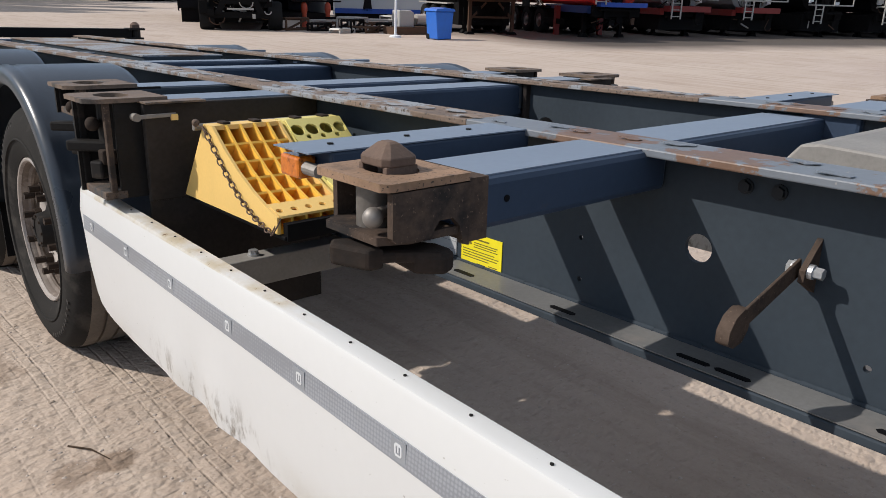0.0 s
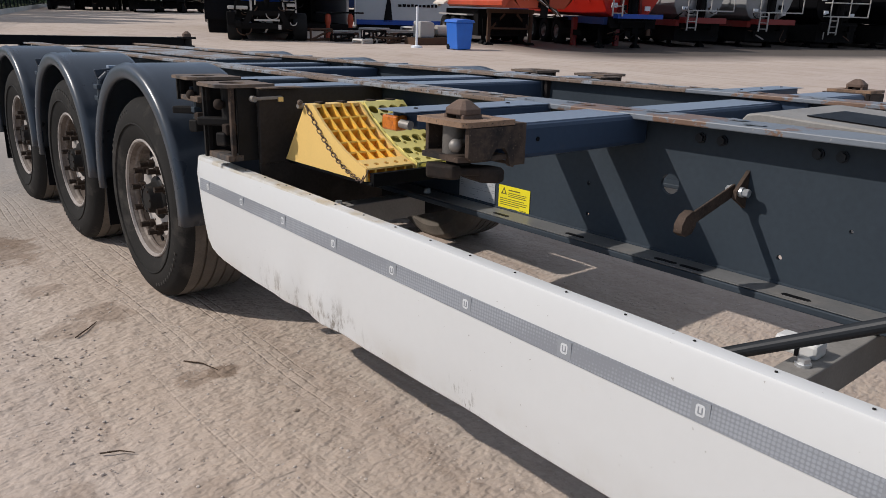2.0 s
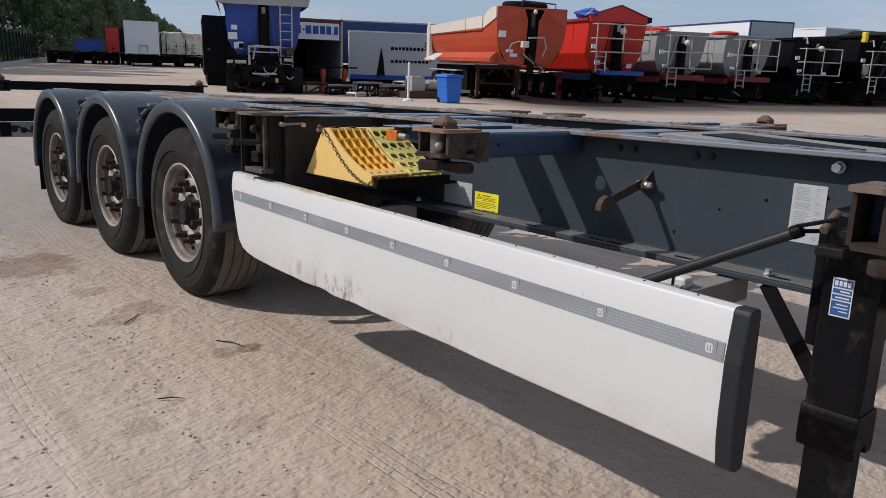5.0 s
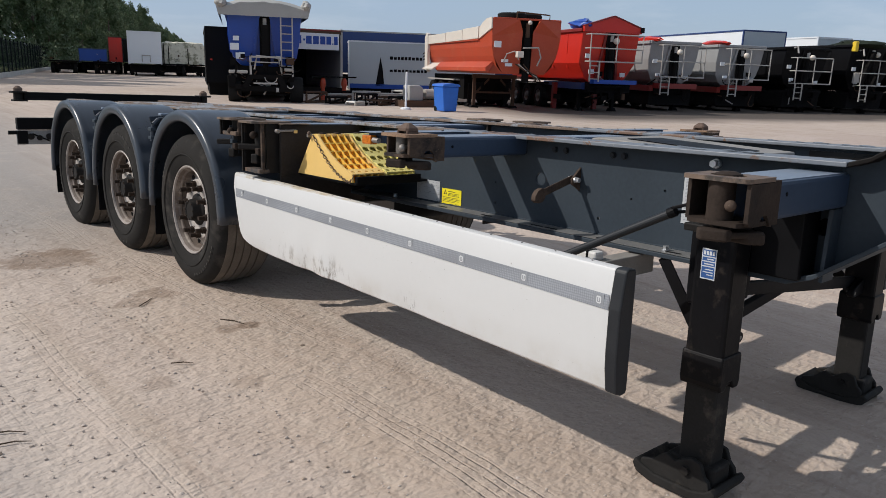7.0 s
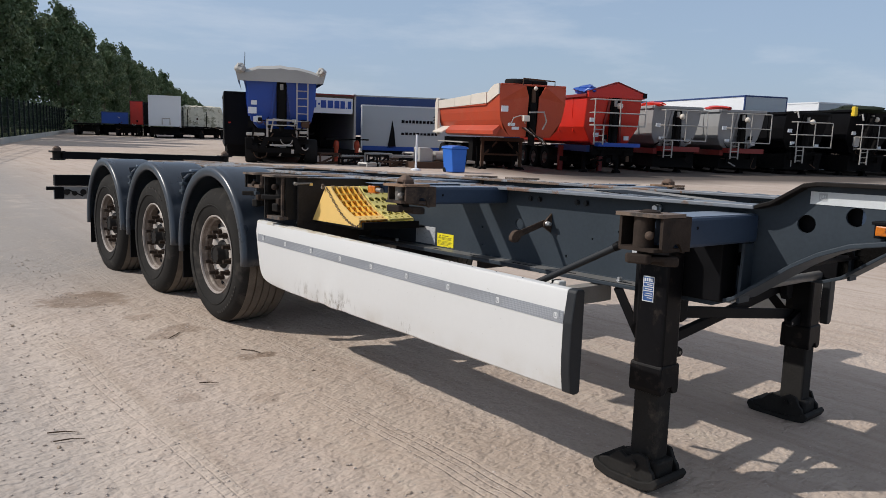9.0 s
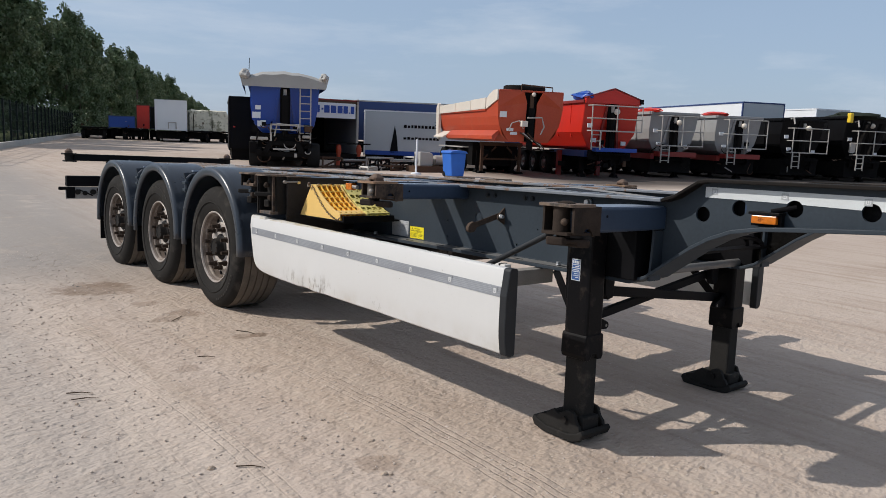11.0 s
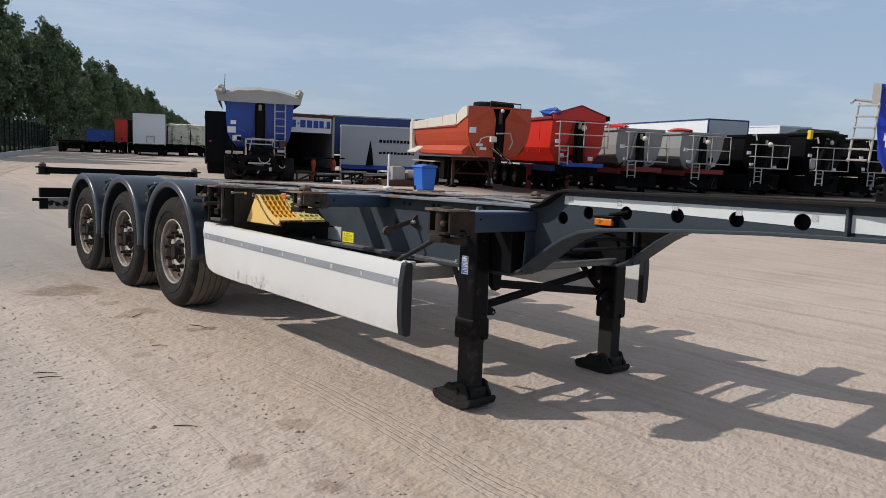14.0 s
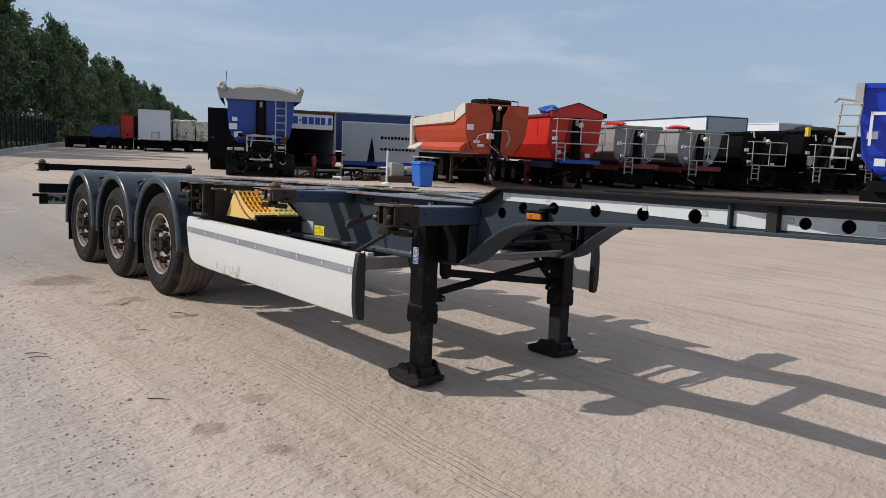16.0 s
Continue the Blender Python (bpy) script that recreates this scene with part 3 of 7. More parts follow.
    worn = product(step(beads.outputs["Fac"], 0.30, 0.52), step(lanes.outputs["Fac"], 0.42, 0.60))
    tread = None
    for c, half, k in TRACKS:
        gap = n.new("ShaderNodeMath")
        gap.operation = "SUBTRACT"
        l.new(swing.outputs[0], gap.inputs[0])
        gap.inputs[1].default_value = c + 0.15
        size = n.new("ShaderNodeMath")
        size.operation = "ABSOLUTE"
        l.new(gap.outputs[0], size.inputs[0])
        band = times(step(size.outputs[0], half + 0.02, half - 0.02), k)
        if tread is None:
            tread = band
        else:
            both = n.new("ShaderNodeMath")
            both.operation = "MAXIMUM"
            l.new(tread, both.inputs[0])
            l.new(band, both.inputs[1])
            tread = both.outputs[0]
    tread = product(product(tread, worn), step(spot.outputs["Y"], 9.0, 6.0))
    col = over(col, (0.52, 0.445, 0.385), times(tread, 0.25))
    tread = product(tread, ribs)
    # grooves also darkened in colour, for the shade inside the tread lines
    col = over(col, (0.304, 0.232, 0.176), times(tread, 0.30))
    # short ripples pressed across the verge
    ripple = nz(19, 1, 0.4, (0.5, 0.75, 1.9))
    ripples = step(ripple.outputs["Fac"], 0.40, 0.62)
    # spilt oil, damp blots and footprints, the prints' shade put into the colour
    for bx, by, rad, k in SPILLS_AND_PRINTS:
        at = n.new("ShaderNodeVectorMath")
        at.operation = "DISTANCE"
        l.new(tex.outputs["Object"], at.inputs[0])
        at.inputs[1].default_value = (bx, by, 0.02)
        edge = n.new("ShaderNodeMath")
        edge.operation = "MULTIPLY_ADD"
        l.new(blot.outputs["Fac"], edge.inputs[0])
        edge.inputs[1].default_value = -2.2 * rad
        l.new(at.outputs["Value"], edge.inputs[2])
        col = over(col, (0.211, 0.151, 0.108), times(step(edge.outputs[0], 0.0, -0.35 * rad), k))
    # scuffed crumbs and shoe-sized dents
    scuff = nz(12, 2, 0.5, (0.0, 1.0, 1.3))
    col = over(col, (0.304, 0.24, 0.192), times(step(scuff.outputs["Fac"], 0.62, 0.74), 0.30))
    col = over(col, (0.507, 0.428, 0.36), times(step(scuff.outputs["Fac"], 0.40, 0.30), 0.18))
    damp = nz(1.4, 6, 0.62, (0.0, 1.0, 0.7))
    col = over(col, (0.228, 0.167, 0.128), times(step(damp.outputs["Fac"], 0.60, 0.70), 0.22))
    # darker ground along the row of parked tippers
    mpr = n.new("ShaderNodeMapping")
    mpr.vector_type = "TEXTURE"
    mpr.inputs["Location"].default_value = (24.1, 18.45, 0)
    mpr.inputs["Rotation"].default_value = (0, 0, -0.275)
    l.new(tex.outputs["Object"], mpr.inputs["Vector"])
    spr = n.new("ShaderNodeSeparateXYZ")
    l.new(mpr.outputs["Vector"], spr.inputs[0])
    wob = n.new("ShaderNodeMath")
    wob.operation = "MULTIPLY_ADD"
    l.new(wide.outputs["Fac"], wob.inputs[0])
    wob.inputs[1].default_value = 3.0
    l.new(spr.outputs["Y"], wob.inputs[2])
    row_tone = n.new("ShaderNodeMath")
    row_tone.operation = "MULTIPLY"
    l.new(step(wob.outputs[0], -5.5, -3.0), row_tone.inputs[0])
    l.new(step(spr.outputs["X"], -6.5, -3.0), row_tone.inputs[1])
    row_band = n.new("ShaderNodeMath")
    row_band.operation = "MULTIPLY"
    l.new(row_tone.outputs[0], row_band.inputs[0])
    l.new(step(spr.outputs["Y"], 14.0, 10.0), row_band.inputs[1])
    col = over(col, (0.07, 0.06, 0.054), times(row_band.outputs[0], 0.92))
    # rough grass behind the fence
    gate = n.new("ShaderNodeVectorMath")
    gate.operation = "DOT_PRODUCT"
    l.new(tex.outputs["Object"], gate.inputs[0])
    gate.inputs[1].default_value = (-0.955, 0.296, 0)
    blades = nz(3, 6, 0.7)
    turf = over(col, (0.055, 0.072, 0.026), step(gate.outputs["Value"], 7.5, 7.8))
    col = over(turf, (0.11, 0.115, 0.05), product(step(gate.outputs["Value"], 7.5, 7.8), step(blades.outputs["Fac"], 0.5, 0.62)))
    l.new(col, bsdf.inputs["Base Color"])
    bsdf.inputs["Roughness"].default_value = 0.95
    bsdf.inputs["Specular IOR Level"].default_value = 0.15
    h = n.new("ShaderNodeMath")
    h.operation = "MULTIPLY_ADD"
    l.new(fine.outputs["Fac"], h.inputs[0])
    h.inputs[1].default_value = 0.42
    cob = nz(40, 0, 0, (0.0, 1.0, 1.3), "ShaderNodeTexVoronoi")
    hl = n.new("ShaderNodeMath")
    hl.operation = "MULTIPLY_ADD"
    l.new(lumps.outputs["Fac"], hl.inputs[0])
    hl.inputs[1].default_value = 0.16
    crumbs = n.new("ShaderNodeMath")
    crumbs.operation = "MULTIPLY_ADD"
    l.new(scuff.outputs["Fac"], crumbs.inputs[0])
    crumbs.inputs[1].default_value = 0.9
    l.new(times(grit.outputs["Fac"], 0.03), crumbs.inputs[2])
    l.new(crumbs.outputs[0], hl.inputs[2])
    hc = n.new("ShaderNodeMath")
    hc.operation = "MULTIPLY_ADD"
    l.new(cob.outputs["Distance"], hc.inputs[0])
    hc.inputs[1].default_value = -0.16
    l.new(hl.outputs[0], hc.inputs[2])
    l.new(hc.outputs[0], h.inputs[2])
    h2 = n.new("ShaderNodeMath")
    h2.operation = "MULTIPLY_ADD"
    both = n.new("ShaderNodeMath")
    both.operation = "MULTIPLY_ADD"
    l.new(tread, both.inputs[0])
    both.inputs[1].default_value = -0.36
    l.new(times(ripples, 0.17), both.inputs[2])
    l.new(both.outputs[0], h2.inputs[0])
    h2.inputs[1].default_value = 0.9
    l.new(h.outputs[0], h2.inputs[2])
    bp = n.new("ShaderNodeBump")
    away = n.new("ShaderNodeVectorMath")
    away.operation = "DISTANCE"
    l.new(tex.outputs["Object"], away.inputs[0])
    away.inputs[1].default_value = (0.3, 1.0, 0)
    flat = n.new("ShaderNodeMapRange")
    flat.inputs["From Min"].default_value, flat.inputs["From Max"].default_value = 2.5, 9.0
    flat.inputs["To Min"].default_value, flat.inputs["To Max"].default_value = 0.85, 0.22
    l.new(away.outputs["Value"], flat.inputs["Value"])
    l.new(flat.outputs["Result"], bp.inputs["Strength"])
    bp.inputs["Distance"].default_value = 0.021
    l.new(h2.outputs[0], bp.inputs["Height"])
    l.new(bp.outputs["Normal"], bsdf.inputs["Normal"])
    return m


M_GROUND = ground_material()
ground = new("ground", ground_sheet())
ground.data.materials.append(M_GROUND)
tagged(ground, "dry pale sandy gravel yard with tyre tracks", "ground", kind="structure")


def pebbles(name, count, seed, x0, x1, y0, y1, rmin, rmax, material, label):
    """Loose stones that lie half sunk in the yard."""
    rng = random.Random(seed)
    vs, fs = [], []
    t = (1 + 5 ** 0.5) / 2
    ico = [Vector(v).normalized() for v in ((-1, t, 0), (1, t, 0), (-1, -t, 0), (1, -t, 0), (0, -1, t), (0, 1, t), (0, -1, -t), (0, 1, -t), (t, 0, -1), (t, 0, 1), (-t, 0, -1), (-t, 0, 1))]
    tris = ((0, 11, 5), (0, 5, 1), (0, 1, 7), (0, 7, 10), (0, 10, 11), (1, 5, 9), (5, 11, 4), (11, 10, 2), (10, 7, 6), (7, 1, 8), (3, 9, 4), (3, 4, 2), (3, 2, 6), (3, 6, 8), (3, 8, 9), (4, 9, 5), (2, 4, 11), (6, 2, 10), (8, 6, 7), (9, 8, 1))
    for _ in range(count):
        x, y = rng.uniform(x0, x1), rng.uniform(y0, y1)
        if rng.random() > 0.62 + 0.22 * noise.noise(Vector((x * 0.7, y * 0.4, 3))):
            continue
        r = rmin + (rmax - rmin) * rng.random() ** 2.4
        rot = Euler((rng.uniform(0, 6), rng.uniform(0, 6), rng.uniform(0, 6))).to_matrix()
        sx, sy, sz = r * rng.uniform(0.8, 1.3), r * rng.uniform(0.7, 1.1), r * rng.uniform(0.45, 0.8)
        c = Vector((x, y, ground_z(x, y) - sz * 0.25 + bumps(x, y)))
        k = len(vs)
        for v in ico:
            w = rot @ v
            vs.append(tuple(c + Vector((w.x * sx, w.y * sy, w.z * sz))))
        fs += [(a + k, b + k, d + k) for a, b, d in tris]
    me = bpy.data.meshes.new(name)
    me.from_pydata(vs, [], fs)
    me.materials.append(material)
    tagged(new(name, me), label, "gravel", kind="stuff")


M_STONE = mat("grey brown stone", (0.47, 0.40, 0.345), 0.9, 0, 0.3, 3.0, 60, 0.3, second=(0.36, 0.30, 0.25), amount=0.42, spread=0.1, patch=9)
pebbles("loose_gravel", 42000, 5, -3.4, 3.6, -3.8, 7.5, 0.0018, 0.0085, M_STONE, "loose grey and brown stones scattered on sandy yard")

M_CLOD = mat("brown earth clod", (0.40, 0.32, 0.25), 0.95, 0, 0.3, 3.0, 60, 0.4, second=(0.24, 0.185, 0.14), amount=0.5, spread=0.1, patch=7)
pebbles("earth_clods", 190, 11, -2.6, 1.6, -3.4, 4.5, 0.005, 0.019, M_CLOD, "crumbled brown earth clods on sandy yard")

# dry twigs lying on the yard
M_TWIG = mat("dry twig bark", (0.07, 0.05, 0.035), 0.9, 0, 0.3, 20, 90, 0.3)
for k, (xa, ya, xb, yb) in enumerate(((-0.66, 1.82, -0.54, 1.775), (0.35, 3.21, 0.47, 3.32), (-0.66, 1.93, -0.54, 1.87), (0.63, 2.70, 0.71, 2.55), (0.16, 2.22, 0.25, 2.16), (-0.3, 0.62, -0.2, 0.55))):
    tw = thing("twig", "thin dry brown twig lying on the sandy yard", "twig", Matrix.Identity(4), "twigs on the yard")
    mxt, myt = (xa + xb) / 2 + 0.01, (ya + yb) / 2 + 0.008
    za, zm, zb = (ground_z(u, v) + bumps(u, v) + 0.004 for u, v in ((xa, ya), (mxt, myt), (xb, yb)))
    part("stem", rod(rod(bmesh.new(), (xa, ya, za), (mxt, myt, zm + 0.002), 0.0032, 6), (mxt, myt, zm + 0.002), (xb, yb, zb), 0.0028, 6, 0.0015), M_TWIG, tw)

# ---- the trailer ----
MID = 1.928
TR = pose(0.83, 3.55, 0, -1.518, 1.18, 0) @ pose(-0.83, -3.55, 0)
trailer = thing("container_trailer", "dark grey three-axle container chassis trailer with white side guards", "trailer", TR)


def mx(x):
    return 2 * MID - x


def keep(x):
    return x


def xplate(s, pts, holes, xa, xb):
    return plate(pts, holes, "x", min(s(xa), s(xb)), max(s(xa), s(xb)))


def ribbon(bm, rows, t):
    """A strip of plate t thick through rows of (y, z, outer x, inner x)."""
    loops = [[bm.verts.new(v) for v in ((xa, y, z), (xb, y, z), (xb, y, z + t), (xa, y, z + t))] for y, z, xa, xb in rows]
    for p, q in zip(loops, loops[1:]):
        for i in range(4):
            bm.faces.new((p[i], p[(i + 1) % 4], q[(i + 1) % 4], q[i]))
    bm.faces.new(loops[0])
    bm.faces.new(loops[-1])
    bmesh.ops.recalc_face_normals(bm, faces=bm.faces)
    return bm


def sphere(bm, c, r, seg=12):
    bmesh.ops.create_uvsphere(bm, u_segments=seg, v_segments=seg // 2 + 2, radius=r, matrix=Matrix.Translation(c))
    return bm


def hexbolt(bm, c, r, h, axis=(-1, 0, 0)):
    c, a = Vector(c), Vector(axis)
    rod(bm, c, c + a * h * 0.35, r * 1.25, 14)
    rod(bm, c + a * h * 0.35, c + a * h, r, 6)
    return bm


NECK_BOTTOM = [(0.02, 0.715), (-0.14, 0.715), (-0.22, 0.745), (-0.33, 0.825), (-0.44, 0.905), (-0.53, 0.957), (-0.63, 0.997), (-0.74, 1.017), (-0.86, 1.026), (-1.22, 1.048), (-1.60, 1.067), (-2.5, 1.082), (-4.4, 1.090)]
FLANGE_IN = 1.472
NECK_TOP = [(0.30, 1.105), (-0.27, 1.105), (-0.33, 1.125), (-0.435, 1.195), (-0.48, 1.203), (-4.4, 1.203)]

for s, near in ((keep, True), (mx, False)):
    # main beam with web, flanges and the cranked neck
    web = [(8.3, 0.73), (8.3, 1.105)] + NECK_TOP[1:] + [(y, z + 0.006) for y, z in reversed(NECK_BOTTOM)]
    web = [(y, z) for y, z in web]
    holes = [(-0.438, 1.061, .034), (-0.608, 1.099, .034), (-0.841, 1.112, .035), (-1.128, 1.118, .035), (-1.42, 1.120, .035), (-1.705, 1.129, .035),
             (-2.21, 1.135, .026), (-2.38, 1.135, .028), (-2.70, 1.135, .028), (-3.0, 1.135, .028),
             (1.036, 0.930, .029), (1.318, 0.886, .006), (1.313, 0.789, .006), (0.705, 0.799, .007), (0.40, 0.95, .006), (0.55, 0.90, .005), (0.22, 0.98, .006),
             (2.30, 0.93, .05), (-0.16, 1.02, .016), (-0.20, 0.90, .03)]
    beam = part("main_beam", xplate(s, web, holes, 1.415, 1.427), M_CHASSIS, trailer)
    part("top_flange", B(s(1.335), s(FLANGE_IN), -0.268, 1.62, 1.105, 1.121), M_CHASSIS_TOP, beam, "flaking blue-grey paint over rust", bevel=0.003)
    part("top_flange", B(s(1.335), s(FLANGE_IN), 1.62, 8.3, 1.105, 1.1205), M_CHASSIS_WORN, beam, "brown rusted rail with paint remains", bevel=0.003)
    part("neck_flange", ribbon(bmesh.new(), [(y, z, s(1.335 + 0.038 * min(1, max(0, (-0.3 - y) / 0.2))), s(FLANGE_IN)) for y, z in NECK_TOP[1:-1]] + [(-1.85, 1.203, s(1.372), s(FLANGE_IN)), (-2.25, 1.203, s(1.312), s(FLANGE_IN)), (-4.4, 1.203, s(1.312), s(FLANGE_IN))], 0.016), M_NECK_TOP, beam, "dark rubbed neck rail", bevel=0.003)
    # added black sheet puts the neck's inner shade behind the web holes
    backing = [(0.30, 1.09), (-0.30, 1.09), (-0.36, 1.12), (-0.47, 1.19), (-4.3, 1.19)] + [(y, z + 0.018) for y, z in reversed(NECK_BOTTOM)] + [(0.30, 0.733)]
    backing_x = 1.458 if s is keep else 1.430
    part("inner_liner", prism(bmesh.new(), backing, "x", s(backing_x), s(backing_x + 0.006)), M_BLACK if s is keep else M_BACKING, beam, "added black sheet for the neck's dark inside")
    rng = random.Random(14)
    flakes = [(yf + rng.uniform(-0.03, 0.03), rng.uniform(1.36, 1.435), rng.uniform(0.03, 0.062)) for yf in [0.05 + 0.105 * i for i in range(44)] if rng.random() < (0.45 if yf < 1.3 else 0.85)]
    for yf, xf, half in flakes:
        # curled flakes of paint that stand off the rail
        fl = bmesh.new()
        ring_ = []
        for i in range(9):
            a = 2 * math.pi * i / 9
            r_ = 0.55 * half * rng.uniform(0.5, 1.25)
            ring_.append(fl.verts.new((s(xf + 0.8 * r_ * math.cos(a)), yf + 1.3 * r_ * math.sin(a), 1.1216 + (0.0025 if math.sin(a) > 0.3 else 0) + rng.uniform(0, 0.0012))))
        cv = fl.verts.new((s(xf), yf, 1.1222))
        for i in range(9):
            fl.faces.new((ring_[i], ring_[(i + 1) % 9], cv))
        low_ = bmesh.ops.extrude_face_region(fl, geom=fl.faces[:])
        bmesh.ops.translate(fl, vec=(0, 0, 0.0015), verts=[g for g in low_["geom"] if isinstance(g, bmesh.types.BMVert)])
        part("paint_flake", fl, M_CHASSIS_TOP if yf < 1.6 else M_FLAKE, beam)
    part("bottom_flange", ribbon(bmesh.new(), [(8.3, 0.715, s(1.315), s(1.52))] + [(y, z - 0.004, s(1.315 + 0.050 * min(1, max(0, (-0.70 - y) / 0.4))), s(1.52)) for y, z in NECK_BOTTOM], 0.018), M_CHASSIS, beam, bevel=0.003)
    part("flange_face", B(s(1.318), s(1.412), 0.03, 8.2, 0.7315, 0.7335), M_DUST, beam, "dusty grey flange face")
    for ysl in (1.62, 1.30, 0.98, 0.90, 0.62, 0.30):
        part("flange_slot", plate([(s(1.338), ysl - 0.03), (s(1.346), ysl - 0.036), (s(1.354), ysl - 0.03), (s(1.354), ysl + 0.03), (s(1.346), ysl + 0.036), (s(1.338), ysl + 0.03)], [], "z", 0.7334, 0.7346), M_BLACK, beam)
    weld = bmesh.new()
    rng = random.Random(4)
    y = 0.1
    while y < 2.4:
        rod(weld, (s(1.411), y, 0.7335), (s(1.411), y + 0.03, 0.7335), 0.005 + 0.002 * rng.random(), 6)
        y += 0.028
    part("weld_seam", weld, M_CHASSIS, beam)
    # neck stripe with badges
    edge = [(-1.87, 1.103), (-1.1, 1.122), (-0.445, 1.137)]

    def low_edge(y):
        for (ya, za), (yb, zb) in zip(edge, edge[1:]):
            if ya <= y <= yb:
                return za + (zb - za) * (y - ya) / (yb - ya)
        return edge[-1][1]
    outline = [(-0.445, 1.183), (-1.87, 1.172), (-1.87, 1.103)]
    for hy, hz, hr in sorted(h for h in holes if -1.8 < h[0] < -0.8):
        bite = [(hy - hr * math.cos(math.pi * i / 24 - 0.6), hz + hr * math.sin(math.pi * i / 24 - 0.6)) for i in range(34)]
        outline += [(y, z) for y, z in bite if z > low_edge(y) + 0.0005]
    outline += [(-0.445, 1.137)]
    stripe = xplate(s, outline, [], 1.4125, 1.4145)
    part("reflective_stripe", stripe, M_PALE_STRIP, beam, "pale grey reflective stripe")
    part("reflective_stripe", prism(bmesh.new(), [(-1.895, 1.10), (-1.895, 1.170), (-2.06, 1.168), (-2.06, 1.098)], "x", s(1.4125), s(1.4145)), M_PALE_STRIP, beam)
    part("reflective_stripe", xplate(s, [(-2.11, 1.10), (-2.11, 1.165), (-4.3, 1.165), (-4.3, 1.10)], [h for h in holes if h[0] < -2.15], 1.4125, 1.4145), M_PALE_STRIP, beam)
    for i, yb in enumerate((-0.49, -0.80, -1.115, -1.43, -1.755, -2.15, -2.5, -2.8)):
        w = 1.164 - 0.004 * i
        bd = part("badge", B(s(1.4105), s(1.4125), yb - 0.0145, yb + 0.0145, w - 0.0135, w + 0.0135), M_BADGE_SOFT, beam, "grey badge with pale mark")
        mk = bmesh.new()
        for d0, d1, z0, z1 in ((-0.009, -0.006, -0.006, 0.006), (0.006, 0.009, -0.006, 0.006), (-0.006, 0.006, -0.009, -0.006), (-0.002, 0.002, -0.003, 0.007)):
            box(mk, s(1.4098), s(1.4105), yb + d0, yb + d1, w + z0, w + z1)
        part("badge_mark", mk, M_BADGE_LIGHT, bd)
    for yb in (-1.885, -2.085):
        part("stiffener", B(s(1.385 if yb > -2 else 1.372), s(1.413), yb - 0.005 - (0.018 if yb < -2 else 0), yb + 0.005 + (0.018 if yb < -2 else 0), 1.075, 1.20), M_CHASSIS if yb > -2 else M_GRIME, beam)
    if near:
        for yb in (0.958, 0.896, 0.652, 0.597):
            part("bolt", hexbolt(bmesh.new(), (1.415, yb, 1.068), 0.0115, 0.013), M_CAP, beam)

    def guard_rise(y):
        return 0.0105 * (y - 1.4)

    # side guard: a pressed panel with a top ledge, tape, badges and end cap
    prof = [(.806, .803), (.776, .804), (.768, .801), (.764, .793), (.7575, .66), (.756, .53), (.7575, .465), (.763, .401), (.769, .395), (.776, .400), (.770, .47), (.768, .53), (.7695, .66), (.776, .785), (.806, .790)]
    ys = [0.142, 0.6, 1.0, 1.4, 1.8, 2.2, 2.4, 2.52, 2.60, 2.66, 2.71, 2.745, 2.762, 2.78, 2.795, 2.80]
    low = {2.4: .397, 2.52: .401, 2.60: .406, 2.66: .415, 2.71: .430, 2.745: .462, 2.762: .50, 2.78: .58, 2.795: .68, 2.80: .72}
    bm = bmesh.new()
    rings = []
    rng = random.Random(7)
    yy = []
    for a, b in zip(ys, ys[1:]):
        k = max(1, int((b - a) / 0.05))
        yy += [a + (b - a) * i / k for i in range(k)]
    yy.append(ys[-1])
    for y in yy:
        lo = 0.395
        if y > 2.3:
            ks = [(2.3, .395)] + sorted(low.items())
            for (ka, va), (kb, vb) in zip(ks, ks[1:]):
                if ka <= y <= kb:
                    lo = va + (vb - va) * (y - ka) / (kb - ka)
        ring = []
        for x, z in prof:
            # the lower edge is knocked in and wavy where it has been hit
            dent = 0.0
            if near and z < 0.5:
                dent = 0.010 * math.exp(-((y - 1.92) / 0.22) ** 2) * math.sin(y * 23) + 0.006 * math.exp(-((y - 1.15) / 0.12) ** 2)
            zz = z if z > 0.75 else lo + (z - 0.395) * (0.75 - lo) / 0.355
            ring.append(bm.verts.new((s(x + 0.010 * (y - 0.17) + dent), y, zz + guard_rise(y) + (0.0035 * (y - 2.8) if z > 0.75 else 0))))
        rings.append(ring)
    for p, q in zip(rings, rings[1:]):
        for i in range(len(prof)):
            j = (i + 1) % len(prof)
            bm.faces.new((p[i], p[j], q[j], q[i]))
    bm.faces.new(rings[0])
    bm.faces.new(rings[-1])
    guard = part("side_guard", bm, M_GUARD, trailer, "scuffed white side guard panel", smooth=True)
    xs_ = lambda y, z: .7575 + (0.0065 * (z - .66) / .13 if z > .66 else 0) + 0.010 * (y - 0.17) - 0.0022
    tape = bmesh.new()
    for a, b in zip([0.150 + 2.63 * i / 20 for i in range(20)], [0.150 + 2.63 * (i + 1) / 20 for i in range(20)]):
        za, zb = 0.664, 0.712
        vs = [tape.verts.new((s(xs_(y, z) + d), y, z + 1.3 * guard_rise(y))) for d in (0, 0.0016) for y, z in ((a, za), (b, za), (b, zb), (a, zb))]
        for q in ((0, 1, 2, 3), (7, 6, 5, 4), (0, 4, 5, 1), (2, 6, 7, 3)):
            tape.faces.new([vs[k] for k in q])
    bmesh.ops.remove_doubles(tape, verts=tape.verts, dist=0.0003)
    part("reflective_tape", tape, M_STRIP, guard, "grey reflective tape with fine mesh")
